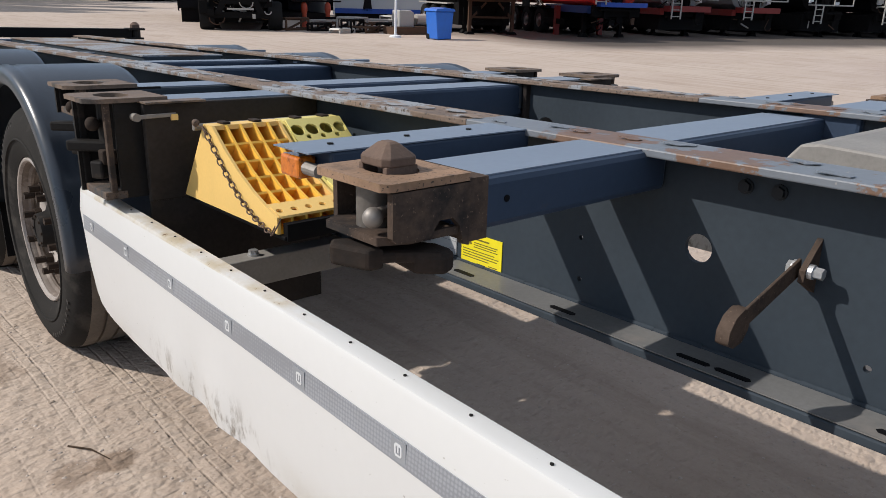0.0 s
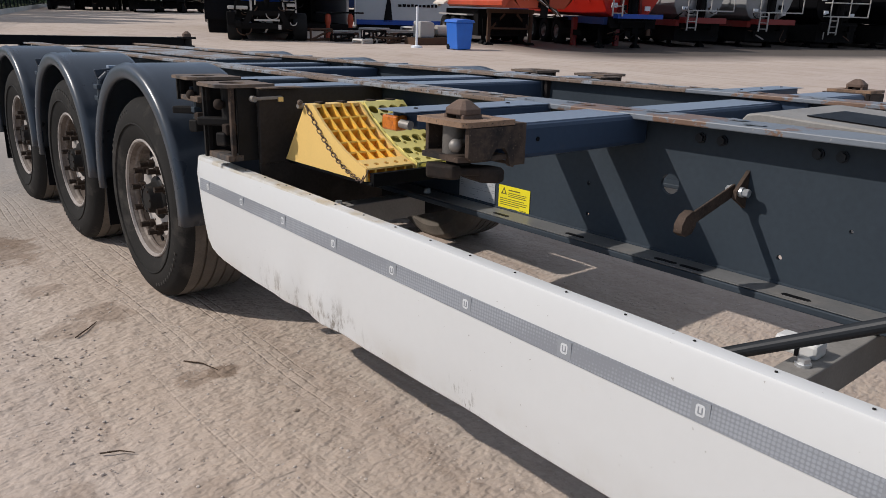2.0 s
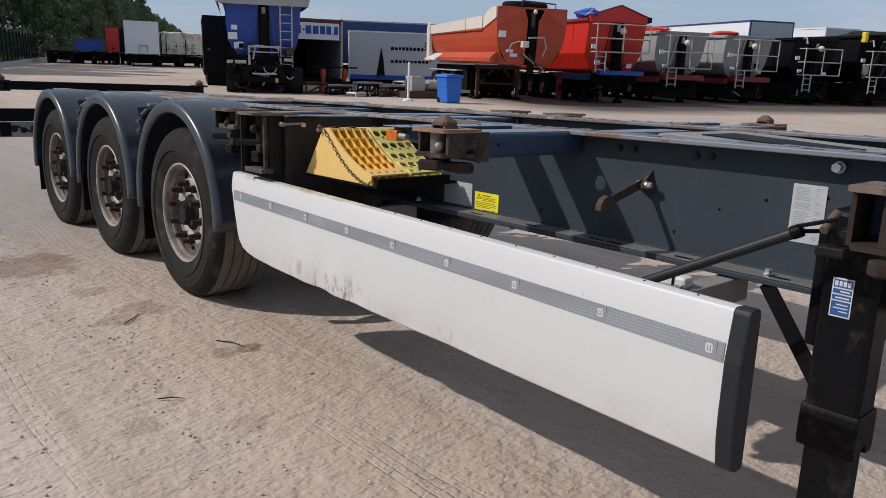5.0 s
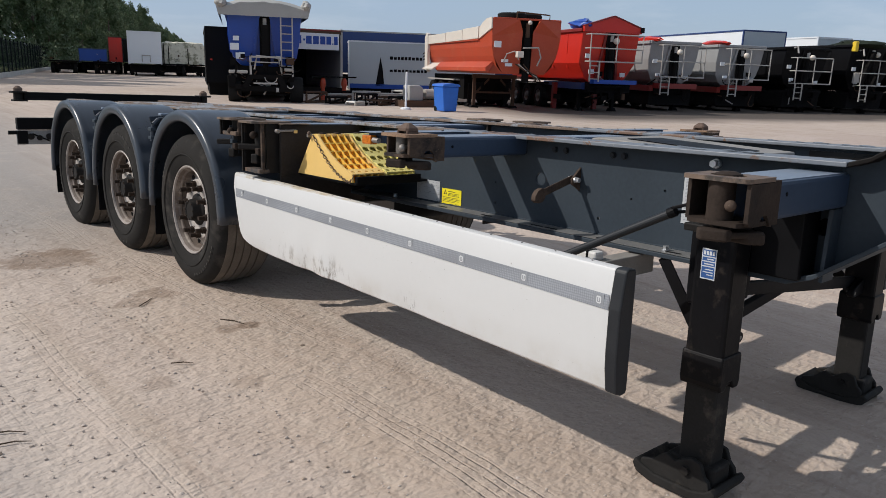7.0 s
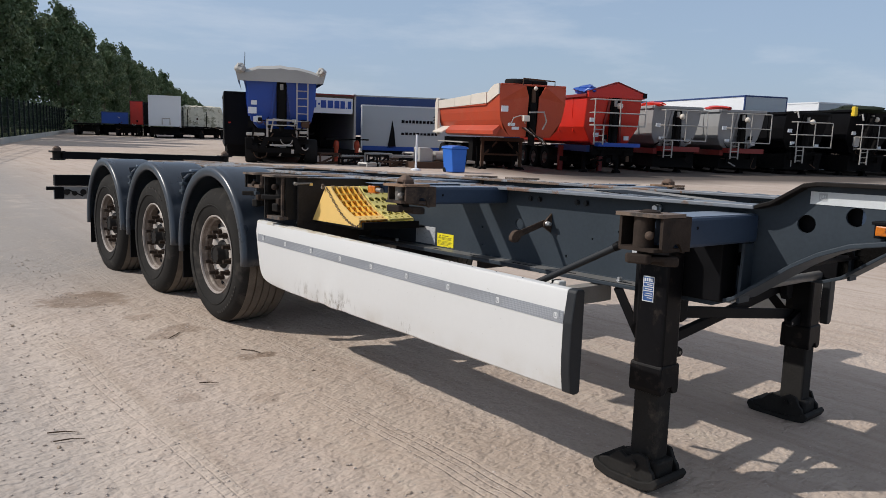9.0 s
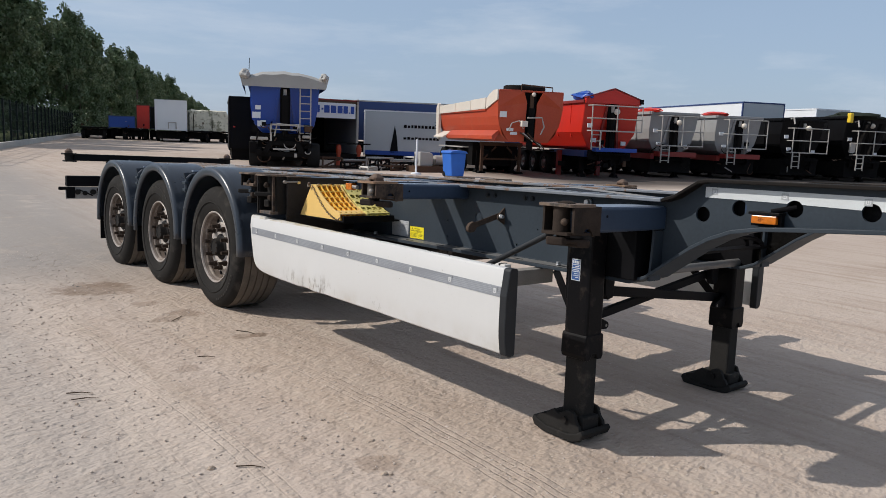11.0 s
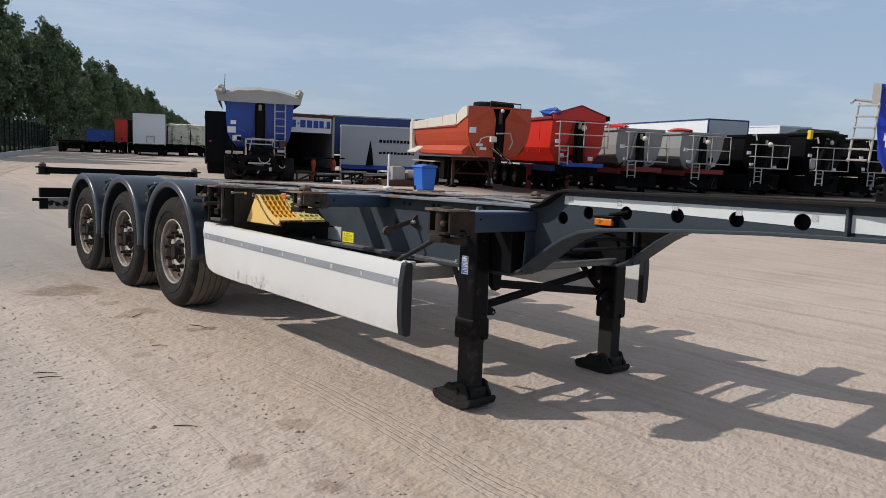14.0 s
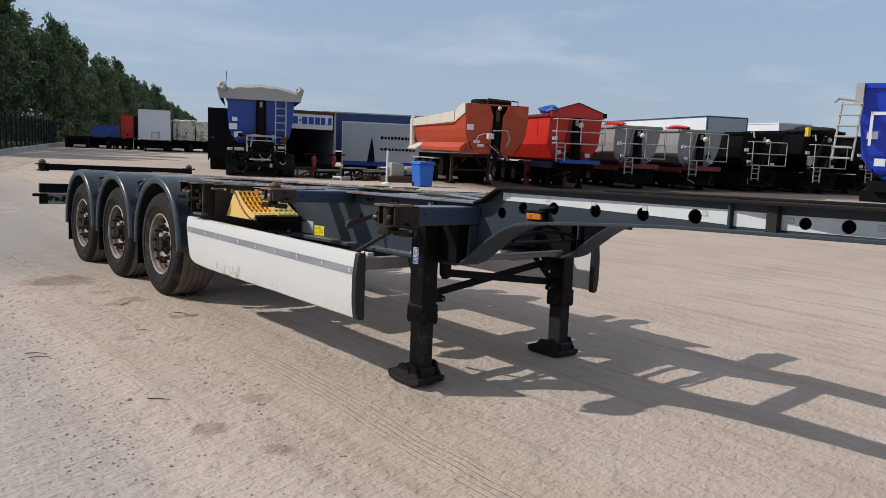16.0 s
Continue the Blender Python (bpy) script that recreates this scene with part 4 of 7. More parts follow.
    for yb in (2.70, 2.398, 2.083, 1.762, 1.459, 1.153, 0.836, 0.512, 0.188):
        x = xs_(yb, 0.69)
        up = 1.3 * guard_rise(yb)
        bd = part("badge", B(s(x - 0.0012), s(x + 0.0005), yb - 0.019, yb + 0.019, 0.668 + up, 0.708 + up), M_BADGE, guard)
        if near:
            mk = bmesh.new()
            x -= 0.0018
            oct_ = [(-.0095, .681), (-.0095, .697), (-.006, .701), (.006, .701), (.0095, .697), (.0095, .681), (.006, .677), (-.006, .677)]
            prism(mk, [(yb + d, z + up) for d, z in oct_], "x", x, x + 0.0008)
            mark = part("badge_mark", mk, M_PALE, bd, "pale rounded mark")
            ink = bmesh.new()
            for d0, d1, z0, z1 in ((-0.005, -0.0025, .684, .696), (0.0025, 0.005, .684, .696), (-0.005, 0.005, .682, .6845)):
                box(ink, x - 0.0006, x, yb + d0, yb + d1, z0 + up, z1 + up)
            part("badge_ink", ink, M_BADGE, mark)
    cap = [(.746, .665), (.745, .53), (.748, .47), (.760, .392), (.785, .382), (.812, .384), (.816, .40), (.816, .780), (.810, .792), (.775, .794), (.764, .785)]
    part("end_cap", prism(bmesh.new(), [(s(x), z - 0.010) for x, z in cap], "y", 0.098, 0.144), M_CAP, guard, "black plastic end cap", bevel=0.006)
    for i in range(17):
        yb = 0.25 + i * 0.155
        part("rivet", R((s(.790 + .01 * (yb - .17)), yb, .802 + guard_rise(yb) + 0.0035 * (yb - 2.8)), (s(.790 + .01 * (yb - .17)), yb, .8055 + guard_rise(yb) + 0.0035 * (yb - 2.8)), 0.003, 8), M_DARK, guard)
    # arms that carry the side guard
    for yb in (0.46, 2.15):
        arm = part("guard_arm", B(s(0.80), s(1.42), yb - 0.035, yb + 0.035, 0.625, 0.705), M_ALU_DULL, trailer, "dull aluminium arm", bevel=0.004)
        part("bolt", hexbolt(bmesh.new(), (s(1.36), yb - 0.12, 0.731), 0.012, 0.02, (0, 0, 1)), M_GALV, arm)
        part("bolt", hexbolt(bmesh.new(), (s(1.04), yb, 0.705), 0.013, 0.016, (0, 0, 1)), M_GALV, arm)
    cb = part("clamp_block", B(s(1.075), s(1.125), 0.450, 0.540, 0.704, 0.738), M_WHITE, trailer, "white plastic block tied to arm", bevel=0.008)
    part("cable_tie", B(s(1.073), s(1.127), 0.486, 0.494, 0.702, 0.7405), M_BLACK, cb)
    part("guard_strut", bar(bmesh.new(), (s(1.33), 0.33, 0.715), (s(1.27), 0.12, 0.47), 0.05, 0.006, (1, 0, 0.2)), M_BLACK, trailer)

    # the far side sits a little closer in
    if not near:
        def s(x):
            return mx(x) - 0.04
    # bolsters: box arms that end in a twistlock housing
    def bolster(y0, y1, top, bottom, cone, x_end, depth, under, barrel_r, barrel_m, rust, lid, knob):
        yc = (y0 + y1) / 2
        b = part("bolster", B(s(x_end - 0.02), s(1.414), y0, y1, bottom, top - 0.012), M_BOLSTER, trailer, "dark blue-grey box-section arm", bevel=0.012)
        part("bolster_top", B(s(x_end + 0.01), s(1.40), y0 + 0.012, y1 - 0.012, top - 0.0125, top - 0.010), M_CHASSIS_LIT, b, "blue-grey top face in a lit tone")
        xo = x_end - depth
        beam_low, bottom = bottom, under
        part("top_plate", plate([(s(xo), y0 + 0.006), (s(xo + 0.012), y0 - 0.006), (s(x_end), y0 - 0.006), (s(x_end), y1 + 0.004), (s(xo + 0.01), y1 + 0.004), (s(xo), y1 - 0.006)], [(s(xo + depth * 0.5), yc, 0.038, 0.05)], "z", top - 0.010, top + 0.002), lid, b, "rusty top plate", bevel=0.003)
        part("cheek", prism(bmesh.new(), [(s(xo + 0.014), top - 0.012), (s(x_end), top - 0.012), (s(x_end), beam_low - 0.014), (s(x_end - 0.012), beam_low - 0.010), (s(x_end - 0.020), bottom + 0.004), (s(x_end - 0.034), bottom + 0.018), (s(x_end - 0.060), bottom + 0.018), (s(x_end - 0.078), bottom - 0.004), (s(xo + 0.022), bottom - 0.004), (s(xo + 0.014), bottom + 0.004)], "y", y0 - 0.006, y0 + 0.006), rust, b, "brown rusted cheek plate")
        part("cheek", B(s(xo + 0.035), s(x_end), y1 - 0.008, y1 + 0.003, bottom - 0.005, top - 0.012), rust, b)
        part("end_collar", B(s(x_end), s(x_end + 0.04), y0 - 0.003, y1 + 0.003, beam_low - 0.010, top - 0.008), rust, b)
        part("bottom_plate", plate([(s(xo + 0.005), y0 + 0.02), (s(xo + 0.005), y1 - 0.02), (s(xo + 0.05), y1), (s(x_end), y1), (s(x_end), y0), (s(xo + 0.05), y0)], [], "z", bottom - 0.010, bottom + 0.002), rust, b, bevel=0.003)
        part("barrel", R((s(xo + 0.048), yc, bottom - 0.004), (s(xo + 0.048), yc, top - 0.010), barrel_r, 24), barrel_m, b, "worn steel barrel", smooth=True)
        part("ball_knob", sphere(rod(bmesh.new(), (s(xo + 0.05), yc - 0.03, (top + bottom) / 2 - 0.01), (s(xo + 0.015), yc - 0.045, (top + bottom) / 2 - 0.012), 0.009), (s(xo + 0.012), yc - 0.047, (top + bottom) / 2 - 0.013), 0.0155), knob, b, smooth=True)
        h = bmesh.new()
        xh, yh = xo - 0.008, yc - 0.03
        rod(h, (s(xo + 0.065), yc, bottom - 0.040), (s(xo + 0.065), yc, bottom), 0.030, 16)
        prism(h, [(s(xh - 0.012), yh + 0.050), (s(xh + 0.012), yh + 0.066), (s(xh + 0.05), yh + 0.036), (s(xh + 0.09), yh + 0.03), (s(xh + 0.13), yh - 0.03), (s(xh + 0.13), yh - 0.065), (s(xh + 0.10), yh - 0.075), (s(xh + 0.05), yh - 0.03), (s(xh + 0.02), yh - 0.02)], "z", bottom - 0.044, bottom - 0.026)
        prism(h, [(s(xh - 0.014), yh + 0.044), (s(xh + 0.004), yh + 0.066), (s(xh + 0.040), yh + 0.046), (s(xh + 0.036), yh - 0.024), (s(xh + 0.010), yh - 0.020)], "z", bottom - 0.052, bottom - 0.019)
        prism(h, [(s(xh + 0.082), yh + 0.034), (s(xh + 0.128), yh - 0.022), (s(xh + 0.134), yh - 0.066), (s(xh + 0.104), yh - 0.080), (s(xh + 0.070), yh - 0.050)], "z", bottom - 0.060, bottom - 0.030)
        part("locking_handle", h, M_RUST_DEEP, b, "cast iron locking handle", bevel=0.006)
        if cone:
            c = bmesh.new()
            cx, cy = s(xo + depth * 0.47), yc
            lev = [(top + 0.010, .030, .034), (top + 0.012, .032, .036), (top + 0.022, .032, .036), (top + 0.024, .031, .035), (top + 0.041, .012, .016), (top + 0.044, .007, .009)]
            rr = []
            for z, a, d in lev:
                e = 0.3
                rr.append([c.verts.new((cx + u * a, cy + v * d, z)) for u, v in ((-1, -1 + e), (-1 + e, -1), (1 - e, -1), (1, -1 + e), (1, 1 - e), (1 - e, 1), (-1 + e, 1), (-1, 1 - e))])
            for p, q in zip(rr, rr[1:]):
                for i in range(8):
                    c.faces.new((p[i], p[(i + 1) % 8], q[(i + 1) % 8], q[i]))
            c.faces.new(rr[-1])
            c.faces.new(rr[0])
            for ky in (-1, 1):
                box(c, cx - 0.029, cx + 0.029, cy + ky * 0.024, cy + ky * 0.034, top - 0.004, top + 0.0115)
            rod(c, (cx, cy, top - 0.02), (cx, cy, top + 0.0115), 0.016, 14)
            part("twistlock_cone", c, M_RUST_DARK, b, "rusty twistlock cone", bevel=0.003)
        else:
            part("twistlock_cone", lathe(bmesh.new(), [(top - 0.01, 0.04), (top + 0.006, 0.036), (top + 0.012, 0.02), (top + 0.013, 0.001)], (s(xo + depth * 0.5), yc, 0), "z", 16), rust, b)
        part("drain_hole", R((s(x_end + 0.085), y0 - 0.0015, top - 0.05), (s(x_end + 0.085), y0 + 0.004, top - 0.05), 0.006, 10), M_BLACK, b)
        return b
    bolster(-0.258, -0.075, 1.094, 0.974, False, 0.885, 0.150, 0.976, 0.036, M_RUST_DEEP, M_RUST_DEEP, M_RUST_PLATE_DARK, M_RUST_MID)
    bolster(1.122, 1.290, 1.128, 1.032, True, 0.870, 0.160, 1.048, 0.026, M_STEEL_DULL, M_RUST_MID, M_RUST_PLATE, M_STEEL)

    # narrow bar with amber marker lamp
    lb = part("lamp_bar", B(s(0.832), s(1.35), 1.43, 1.545, 1.072, 1.118), M_BOLSTER, trailer, bevel=0.006)
    part("bar_top", B(s(0.785), s(1.36), 1.428, 1.547, 1.118, 1.1205), M_CHASSIS_LIT, lb, "blue-grey top face in a lit tone")
    part("marker_lamp", B(s(0.792), s(0.830), 1.474, 1.54, 1.066, 1.106), M_AMBER, lb, "cracked amber marker lamp", bevel=0.006)
    part("lamp_socket", R((s(0.808), 1.474, 1.086), (s(0.812), 1.438, 1.084), 0.012, 14), M_STEEL, lb, "bare metal lamp socket")
    for xb in (0.87, 1.05, 1.22):
        part("bolt", R((s(xb), 1.49, 1.1205), (s(xb), 1.49, 1.1235), 0.006, 8), M_DARK, lb)

    # twin rear-facing twistlock pockets ahead of the wheels
    for y0, y1, xo, top, drop in ((2.415, 2.62, 0.722, 1.122, 0.275), (2.83, 3.04, 0.79, 1.122, 0.10)):
        yc = (y0 + y1) / 2
        pk = part("twistlock_pocket", B(s(xo + 0.19), s(1.414), y0 + 0.01, y1 - 0.02, 1.0, 1.106), M_CHASSIS, trailer, "greasy dark twistlock pocket", bevel=0.008)
        part("pocket_top", B(s(xo + 0.24), s(1.40), y0 + 0.02, y1 - 0.03, 1.106, 1.1085), M_CHASSIS_LIT, pk)
        part("top_plate", plate([(s(xo), y0 + 0.03), (s(xo), y1 - 0.02), (s(xo + 0.02), y1), (s(xo + 0.22), y1), (s(xo + 0.22), y0), (s(xo + 0.03), y0)], [(s(xo + 0.10), yc, 0.045, 0.06)], "z", top - 0.012, top), M_RUST_PLATE_DARK, pk, bevel=0.003)
        part("front_cheek", B(s(xo + 0.075), s(xo + 0.30), y0 + 0.012, y0 + 0.024, top - drop, top - 0.012), M_DARK, pk)
        part("rear_cheek", B(s(xo + 0.02), s(xo + 0.20), y1 - 0.024, y1 - 0.012, top - drop, top - 0.012), M_DARK, pk)
        part("front_post", B(s(xo + 0.048), s(xo + 0.064), y0 + 0.01, y0 + 0.03, top - drop, top - 0.012), M_RUST_MID, pk, bevel=0.003)
        part("rear_post", B(s(xo + 0.03), s(xo + 0.05), y1 - 0.03, y1 - 0.01, top - drop, top - 0.012), M_DARK, pk, bevel=0.003)
        part("sill", B(s(xo + 0.03), s(xo + 0.09), y0 + 0.01, y1 - 0.01, top - drop, top - drop + 0.022), M_RUST, pk, bevel=0.003)
        part("barrel", R((s(xo + 0.10), yc, top - 0.13), (s(xo + 0.10), yc, top - 0.012), 0.042, 18), M_DARK, pk)
        part("ball_knob", sphere(bmesh.new(), (s(xo + 0.04), yc - 0.01, top - 0.075), 0.020), M_RUST_DEEP, pk, smooth=True)
        part("lever_block", B(s(xo + 0.045), s(xo + 0.10), yc - 0.05, yc - 0.01, top - 0.185, top - 0.145), M_RUST_DEEP, pk, bevel=0.006)
        part("locking_handle", bar(bar(bmesh.new(), (s(xo + 0.0), yc + 0.08, top - 0.14), (s(xo + 0.12), yc - 0.04, top - 0.14), 0.045, 0.03), (s(xo + 0.03), yc - 0.03, top - 0.20), (s(xo + 0.13), yc + 0.03, top - 0.2), 0.04, 0.05), M_DARK, pk, bevel=0.006)
    part("pocket_wall", B(s(0.862), s(1.412), 2.392, 2.412, 0.835, 1.106), M_GRIME, trailer, "greasy dark brown wall plate", bevel=0.004)
    part("mud_shield", B(s(0.862), s(1.412), 2.396, 2.408, 0.43, 0.835), M_GRIME, trailer)
    part("bent_flap", B(s(0.86), s(1.03), 2.365, 2.425, 1.108, 1.113), M_RUST_PLATE_DARK, trailer)
    lv = part("lever", bar(bmesh.new(), (s(0.835), 2.374, 1.074), (s(0.94), 2.362, 1.078), 0.008, 0.011), M_STEEL, trailer, bevel=0.002)
    part("lever_tip", bar(bmesh.new(), (s(0.925), 2.362, 1.071), (s(0.943), 2.360, 1.071), 0.010, 0.016), M_CHOCK, lv, "yellow plastic tip")
    part("lever_boss", R((s(0.835), 2.392, 1.074), (s(0.835), 2.366, 1.074), 0.011, 14), M_STEEL, lv)

    # wheels
    for yw in (3.55, 4.86, 6.17):
        o = 0.83 + 0.0
        k = 1 if near else -1

        def px(d):
            return s(o) + k * d
        C = Vector((0, yw, 0.495))
        wheel = thing("wheel", "", "")
        wheel.parent = trailer

        def ring(profile, seg=56):
            return lathe(bmesh.new(), [(px(d), r) for d, r in profile], C, "x", seg)
        tyre = part("tyre", ring([(0.015, .286), (-0.010, .298), (-0.028, .34), (-0.038, .385), (-0.034, .425), (-0.020, .458), (-0.006, .476), (0.012, .489), (0.03, .495)]), M_TYRE, wheel, "dusty black tyre with worn sidewall", smooth=True)
        tr = [(0.03, .495)]
        for g in (0.085, 0.145, 0.20, 0.255):
            tr += [(g - 0.006, .4965), (g - 0.0055, .485), (g + 0.0055, .485), (g + 0.006, .4965)]
        tr += [(0.315, .495), (0.335, .486), (0.36, .46), (0.38, .40), (0.36, .34), (0.33, .286)]
        part("tread", ring(tr), M_TREAD, wheel, "dusty ribbed tread")
        part("sidewall_ring", ring([(-0.033, .362), (-0.040, .365), (-0.040, .369), (-0.036, .372)]), M_TYRE, tyre, smooth=True)
        rng = random.Random(3)
        for a0, cnt in ((64, 11), (244, 11)):
            for i in range(cnt):
                a = radians(a0 + i * 5.0 + yw * 40)
                m = Matrix.Translation(C + Vector((px(-0.0312), 0, 0))) @ Matrix.Rotation(a, 4, "X") @ Matrix.Translation((0, 0.412, 0))
                lo_ = rng.choice((-0.022, -0.014))
                part("raised_mark", B(-0.0035, 0.0035, lo_, 0.022, -0.011, 0.006 * rng.random(), turn=m), M_TYRE_MARK, tyre)
        part("rim", ring([(0.004, .290), (-0.004, .284), (0.006, .274), (0.022, .270), (0.030, .258), (0.040, .256), (0.048, .262), (0.07, .260), (0.10, .257)]), M_RIM_BARREL, wheel, "weathered brown steel rim", smooth=True)
        disc = part("wheel_disc", ring([(0.095, .257), (0.084, .250), (0.074, .232), (0.060, .204), (0.046, .192), (0.044, .150), (0.050, .138), (0.050, .10)]), M_RIM, wheel, "dusty pale wheel disc", smooth=True)
        part("rim_flange", ring([(0.003, .2935), (-0.009, .2930), (-0.013, .288), (-0.011, .281), (0.0, .276)]), M_RIM_EDGE, wheel, "bright bare flange", smooth=True)
        part("brake_hub", ring([(0.051, .108), (0.044, .104), (0.040, .096), (0.036, .082), (0.020, .074), (-0.004, .070), (-0.014, .066), (-0.015, .052), (-0.011, .050), (-0.011, .001)], 28), M_DARK, wheel, "greasy hub with cap", smooth=True)
        hub = wheel.children[-1]
        for i in range(8):
            a = 2 * math.pi * i / 8
            q = C + Vector((px(-0.004), 0.060 * math.cos(a), 0.060 * math.sin(a)))
            part("hub_bolt", rod(bmesh.new(), q, q + Vector((k * -0.016, 0, 0)), 0.006, 6), M_NUT, hub)
        for i in range(10):
            a = 2 * math.pi * (i + 0.3) / 10
            q = C + Vector((0, 0.1675 * math.cos(a), 0.1675 * math.sin(a)))
            nb = bmesh.new()
            rod(nb, q + Vector((px(0.054), 0, 0)), q + Vector((px(0.018), 0, 0)), 0.0225, 6)
            rod(nb, q + Vector((px(0.018), 0, 0)), q + Vector((px(-0.022), 0, 0)), 0.0145, 8)
            rod(nb, q + Vector((px(0.053), 0, 0)), q + Vector((px(0.046), 0, 0)), 0.027, 12)
            part("wheel_nut", nb, M_NUT, wheel)
        for i in range(10):
            a = 2 * math.pi * (i + 0.8) / 10
            q = C + Vector((px(0.0665), 0.220 * math.cos(a), 0.220 * math.sin(a)))
            part("hand_hole", rod(bmesh.new(), q, q + Vector((k * -0.004, 0, 0)), 0.021, 12), M_BLACK, disc)

        # mudguard: an arched shell with a rolled lip
        path = [(yw - 0.592, 0.485), (yw - 0.592, 0.545)] + arc(yw, 0.545, 0.588, 176, 4, 26) + [(yw + 0.588, 0.545), (yw + 0.585, 0.46)]
        sect = [(.790, -.062), (.772, -.058), (.764, -.046), (.763, -.012), (.770, .006), (.796, .014), (.815, .006), (.84, .012), (1.16, .012), (1.185, .004), (1.19, -.03)]
        bm = bmesh.new()
        rings = []
        for i, (y, z) in enumerate(path):
            d = Vector((y - yw, max(0.0, z - 0.545)))
            d = d.normalized() if d.length > 0 else Vector((1, 0))
            rings.append([bm.verts.new((s(x), y + d.x * r, z + d.y * r - (0 if near else 0.035))) for x, r in sect])
        for p, q in zip(rings, rings[1:]):
            for i in range(len(sect) - 1):
                bm.faces.new((p[i], p[i + 1], q[i + 1], q[i]))
        fender = part("mudguard", bm, M_FENDER, trailer, "dark grey plastic mudguard", smooth=True, split=False)
        sol = fender.modifiers.new("wall", "SOLIDIFY")
        sol.thickness = 0.006
        part("mud_flap", B(s(.80), s(1.17), yw + 0.575, yw + 0.585, 0.24, 0.50), M_BLACK, fender, "black rubber flap")
        part("recess", prism(bmesh.new(), [(s(.98), 0.90), (s(.99), 0.99), (s(1.10), 0.98), (s(1.16), 0.80)], "y", yw - 0.47, yw - 0.44), M_DARK, fender)
        part("fixing_stay", R((s(.92), yw - 0.52, 0.98), (s(1.41), yw - 0.52, 1.0), 0.022, 12), M_BLACK, fender)
        part("bracket_plate", prism(bmesh.new(), [(s(.84), 1.075), (s(.97), 1.085), (s(.95), 1.00), (s(.885), 0.90)], "y", yw - 0.590, yw - 0.578), M_FENDER, fender, bevel=0.004)
        part("clamp_ring", R((s(1.02), yw - 0.52, 0.984), (s(1.07), yw - 0.52, 0.986), 0.034, 14), M_BLACK, fender)
        if yw > 4:
            hb = part("hanger_bracket", prism(bmesh.new(), [(s(.905), 0.985), (s(.905), 1.045), (s(.935), 1.085), (s(1.06), 1.085), (s(1.06), 1.03), (s(.975), 0.965)], "y", yw - 0.690, yw - 0.635), M_BLACK, fender, bevel=0.006)
            # bar coloured pale to carry its lit edge
            part("hanger_bar", B(s(.89), s(1.41), yw - 0.685, yw - 0.640, 1.0855, 1.100), M_CHASSIS_LIT, hb, "bar edge in a lit tone", bevel=0.003)
            for zz in (1.00, 1.05):
                part("bolt", hexbolt(bmesh.new(), (s(.955), yw - 0.690, zz), 0.010, 0.014, (0, -1, 0)), M_STEEL, hb)
        stay = [(1.41, yw - 0.60, 1.035), (1.05, yw - 0.61, 1.06), (0.90, yw - 0.615, 1.055), (0.862, yw - 0.612, 1.02), (0.852, yw - 0.605, 0.90)]
        bent = bmesh.new()
        for p, q in zip(stay, stay[1:]):
            rod(bent, (s(p[0]), p[1], p[2]), (s(q[0]), q[1], q[2]), 0.017, 10)
        part("bent_stay", bent, M_FENDER, fender, "dark bent stay", smooth=True)
        for zc in (0.925, 0.985):
            part("stay_clamp", B(s(.832), s(.875), yw - 0.64, yw - 0.575, zc - 0.012, zc + 0.012), M_CHASSIS, fender, bevel=0.004)
        part("stay_bracket", B(s(.90), s(.99), yw - 0.545, yw - 0.475, 0.955, 1.01), M_BLACK, fender, bevel=0.008)

    # landing leg: the far one stands further in
    side = s
    if not near:
        def side(x):
            return mx(x) - 0.058
    leg = part("landing_leg", B(side(1.165), side(1.287), -0.028, 0.112, 0.335, 0.985), M_LEG, trailer, "black landing leg with chipped paint", bevel=0.014)
    part("inner_tube", B(side(1.176), side(1.276), -0.017, 0.101, 0.03, 0.40), M_BLACK_DUSTY, leg, bevel=0.010)
    part("wear_collar", prism(bmesh.new(), [(side(1.157), 0.352), (side(1.160), 0.44), (side(1.165), 0.452), (side(1.287), 0.452), (side(1.292), 0.44), (side(1.295), 0.345), (side(1.287), 0.325), (side(1.255), 0.325), (side(1.237), 0.355), (side(1.215), 0.355), (side(1.195), 0.325), (side(1.165), 0.328)], "y", -0.034, 0.118), M_LEG, leg, bevel=0.006)
    part("mounting_plate", B(side(1.29), side(1.412), -0.185, 0.16, 0.732, 0.968), M_BLACK, leg, bevel=0.005)
    part("gusset", prism(bmesh.new(), [(side(1.345), 0.968), (side(1.412), 0.968), (side(1.412), 0.735), (side(1.33), 0.735)], "y", -0.245, -0.233), M_CHASSIS, leg)
    part("gear_case", B(side(1.20), side(1.30), 0.115, 0.15, 0.60, 0.93), M_BLACK, leg, bevel=0.01)
    if near:
        lab = part("maker_label", B(1.1625, 1.1645, 0.029, 0.081, 0.708, 0.812), M_PALE, leg, "blue and white label")
        for z0, z1 in ((0.787, 0.808), (0.771, 0.783), (0.754, 0.767), (0.712, 0.750)):
            part("blue_field", B(1.1618, 1.1625, 0.032, 0.078, z0, z1), M_LABEL_B, lab)
        for y0, y1, z0, z1 in ((.035, .043, .791, .804), (.046, .054, .791, .804), (.057, .064, .791, .804), (.067, .075, .791, .804), (.036, .060, .775, .779), (.036, .070, .758, .762), (.036, .066, .740, .743), (.036, .072, .731, .734), (.036, .058, .722, .725)):
            part("label_print", B(1.1612, 1.1618, y0, y1, z0, z1), M_PALE, lab)
    fy = 0.085
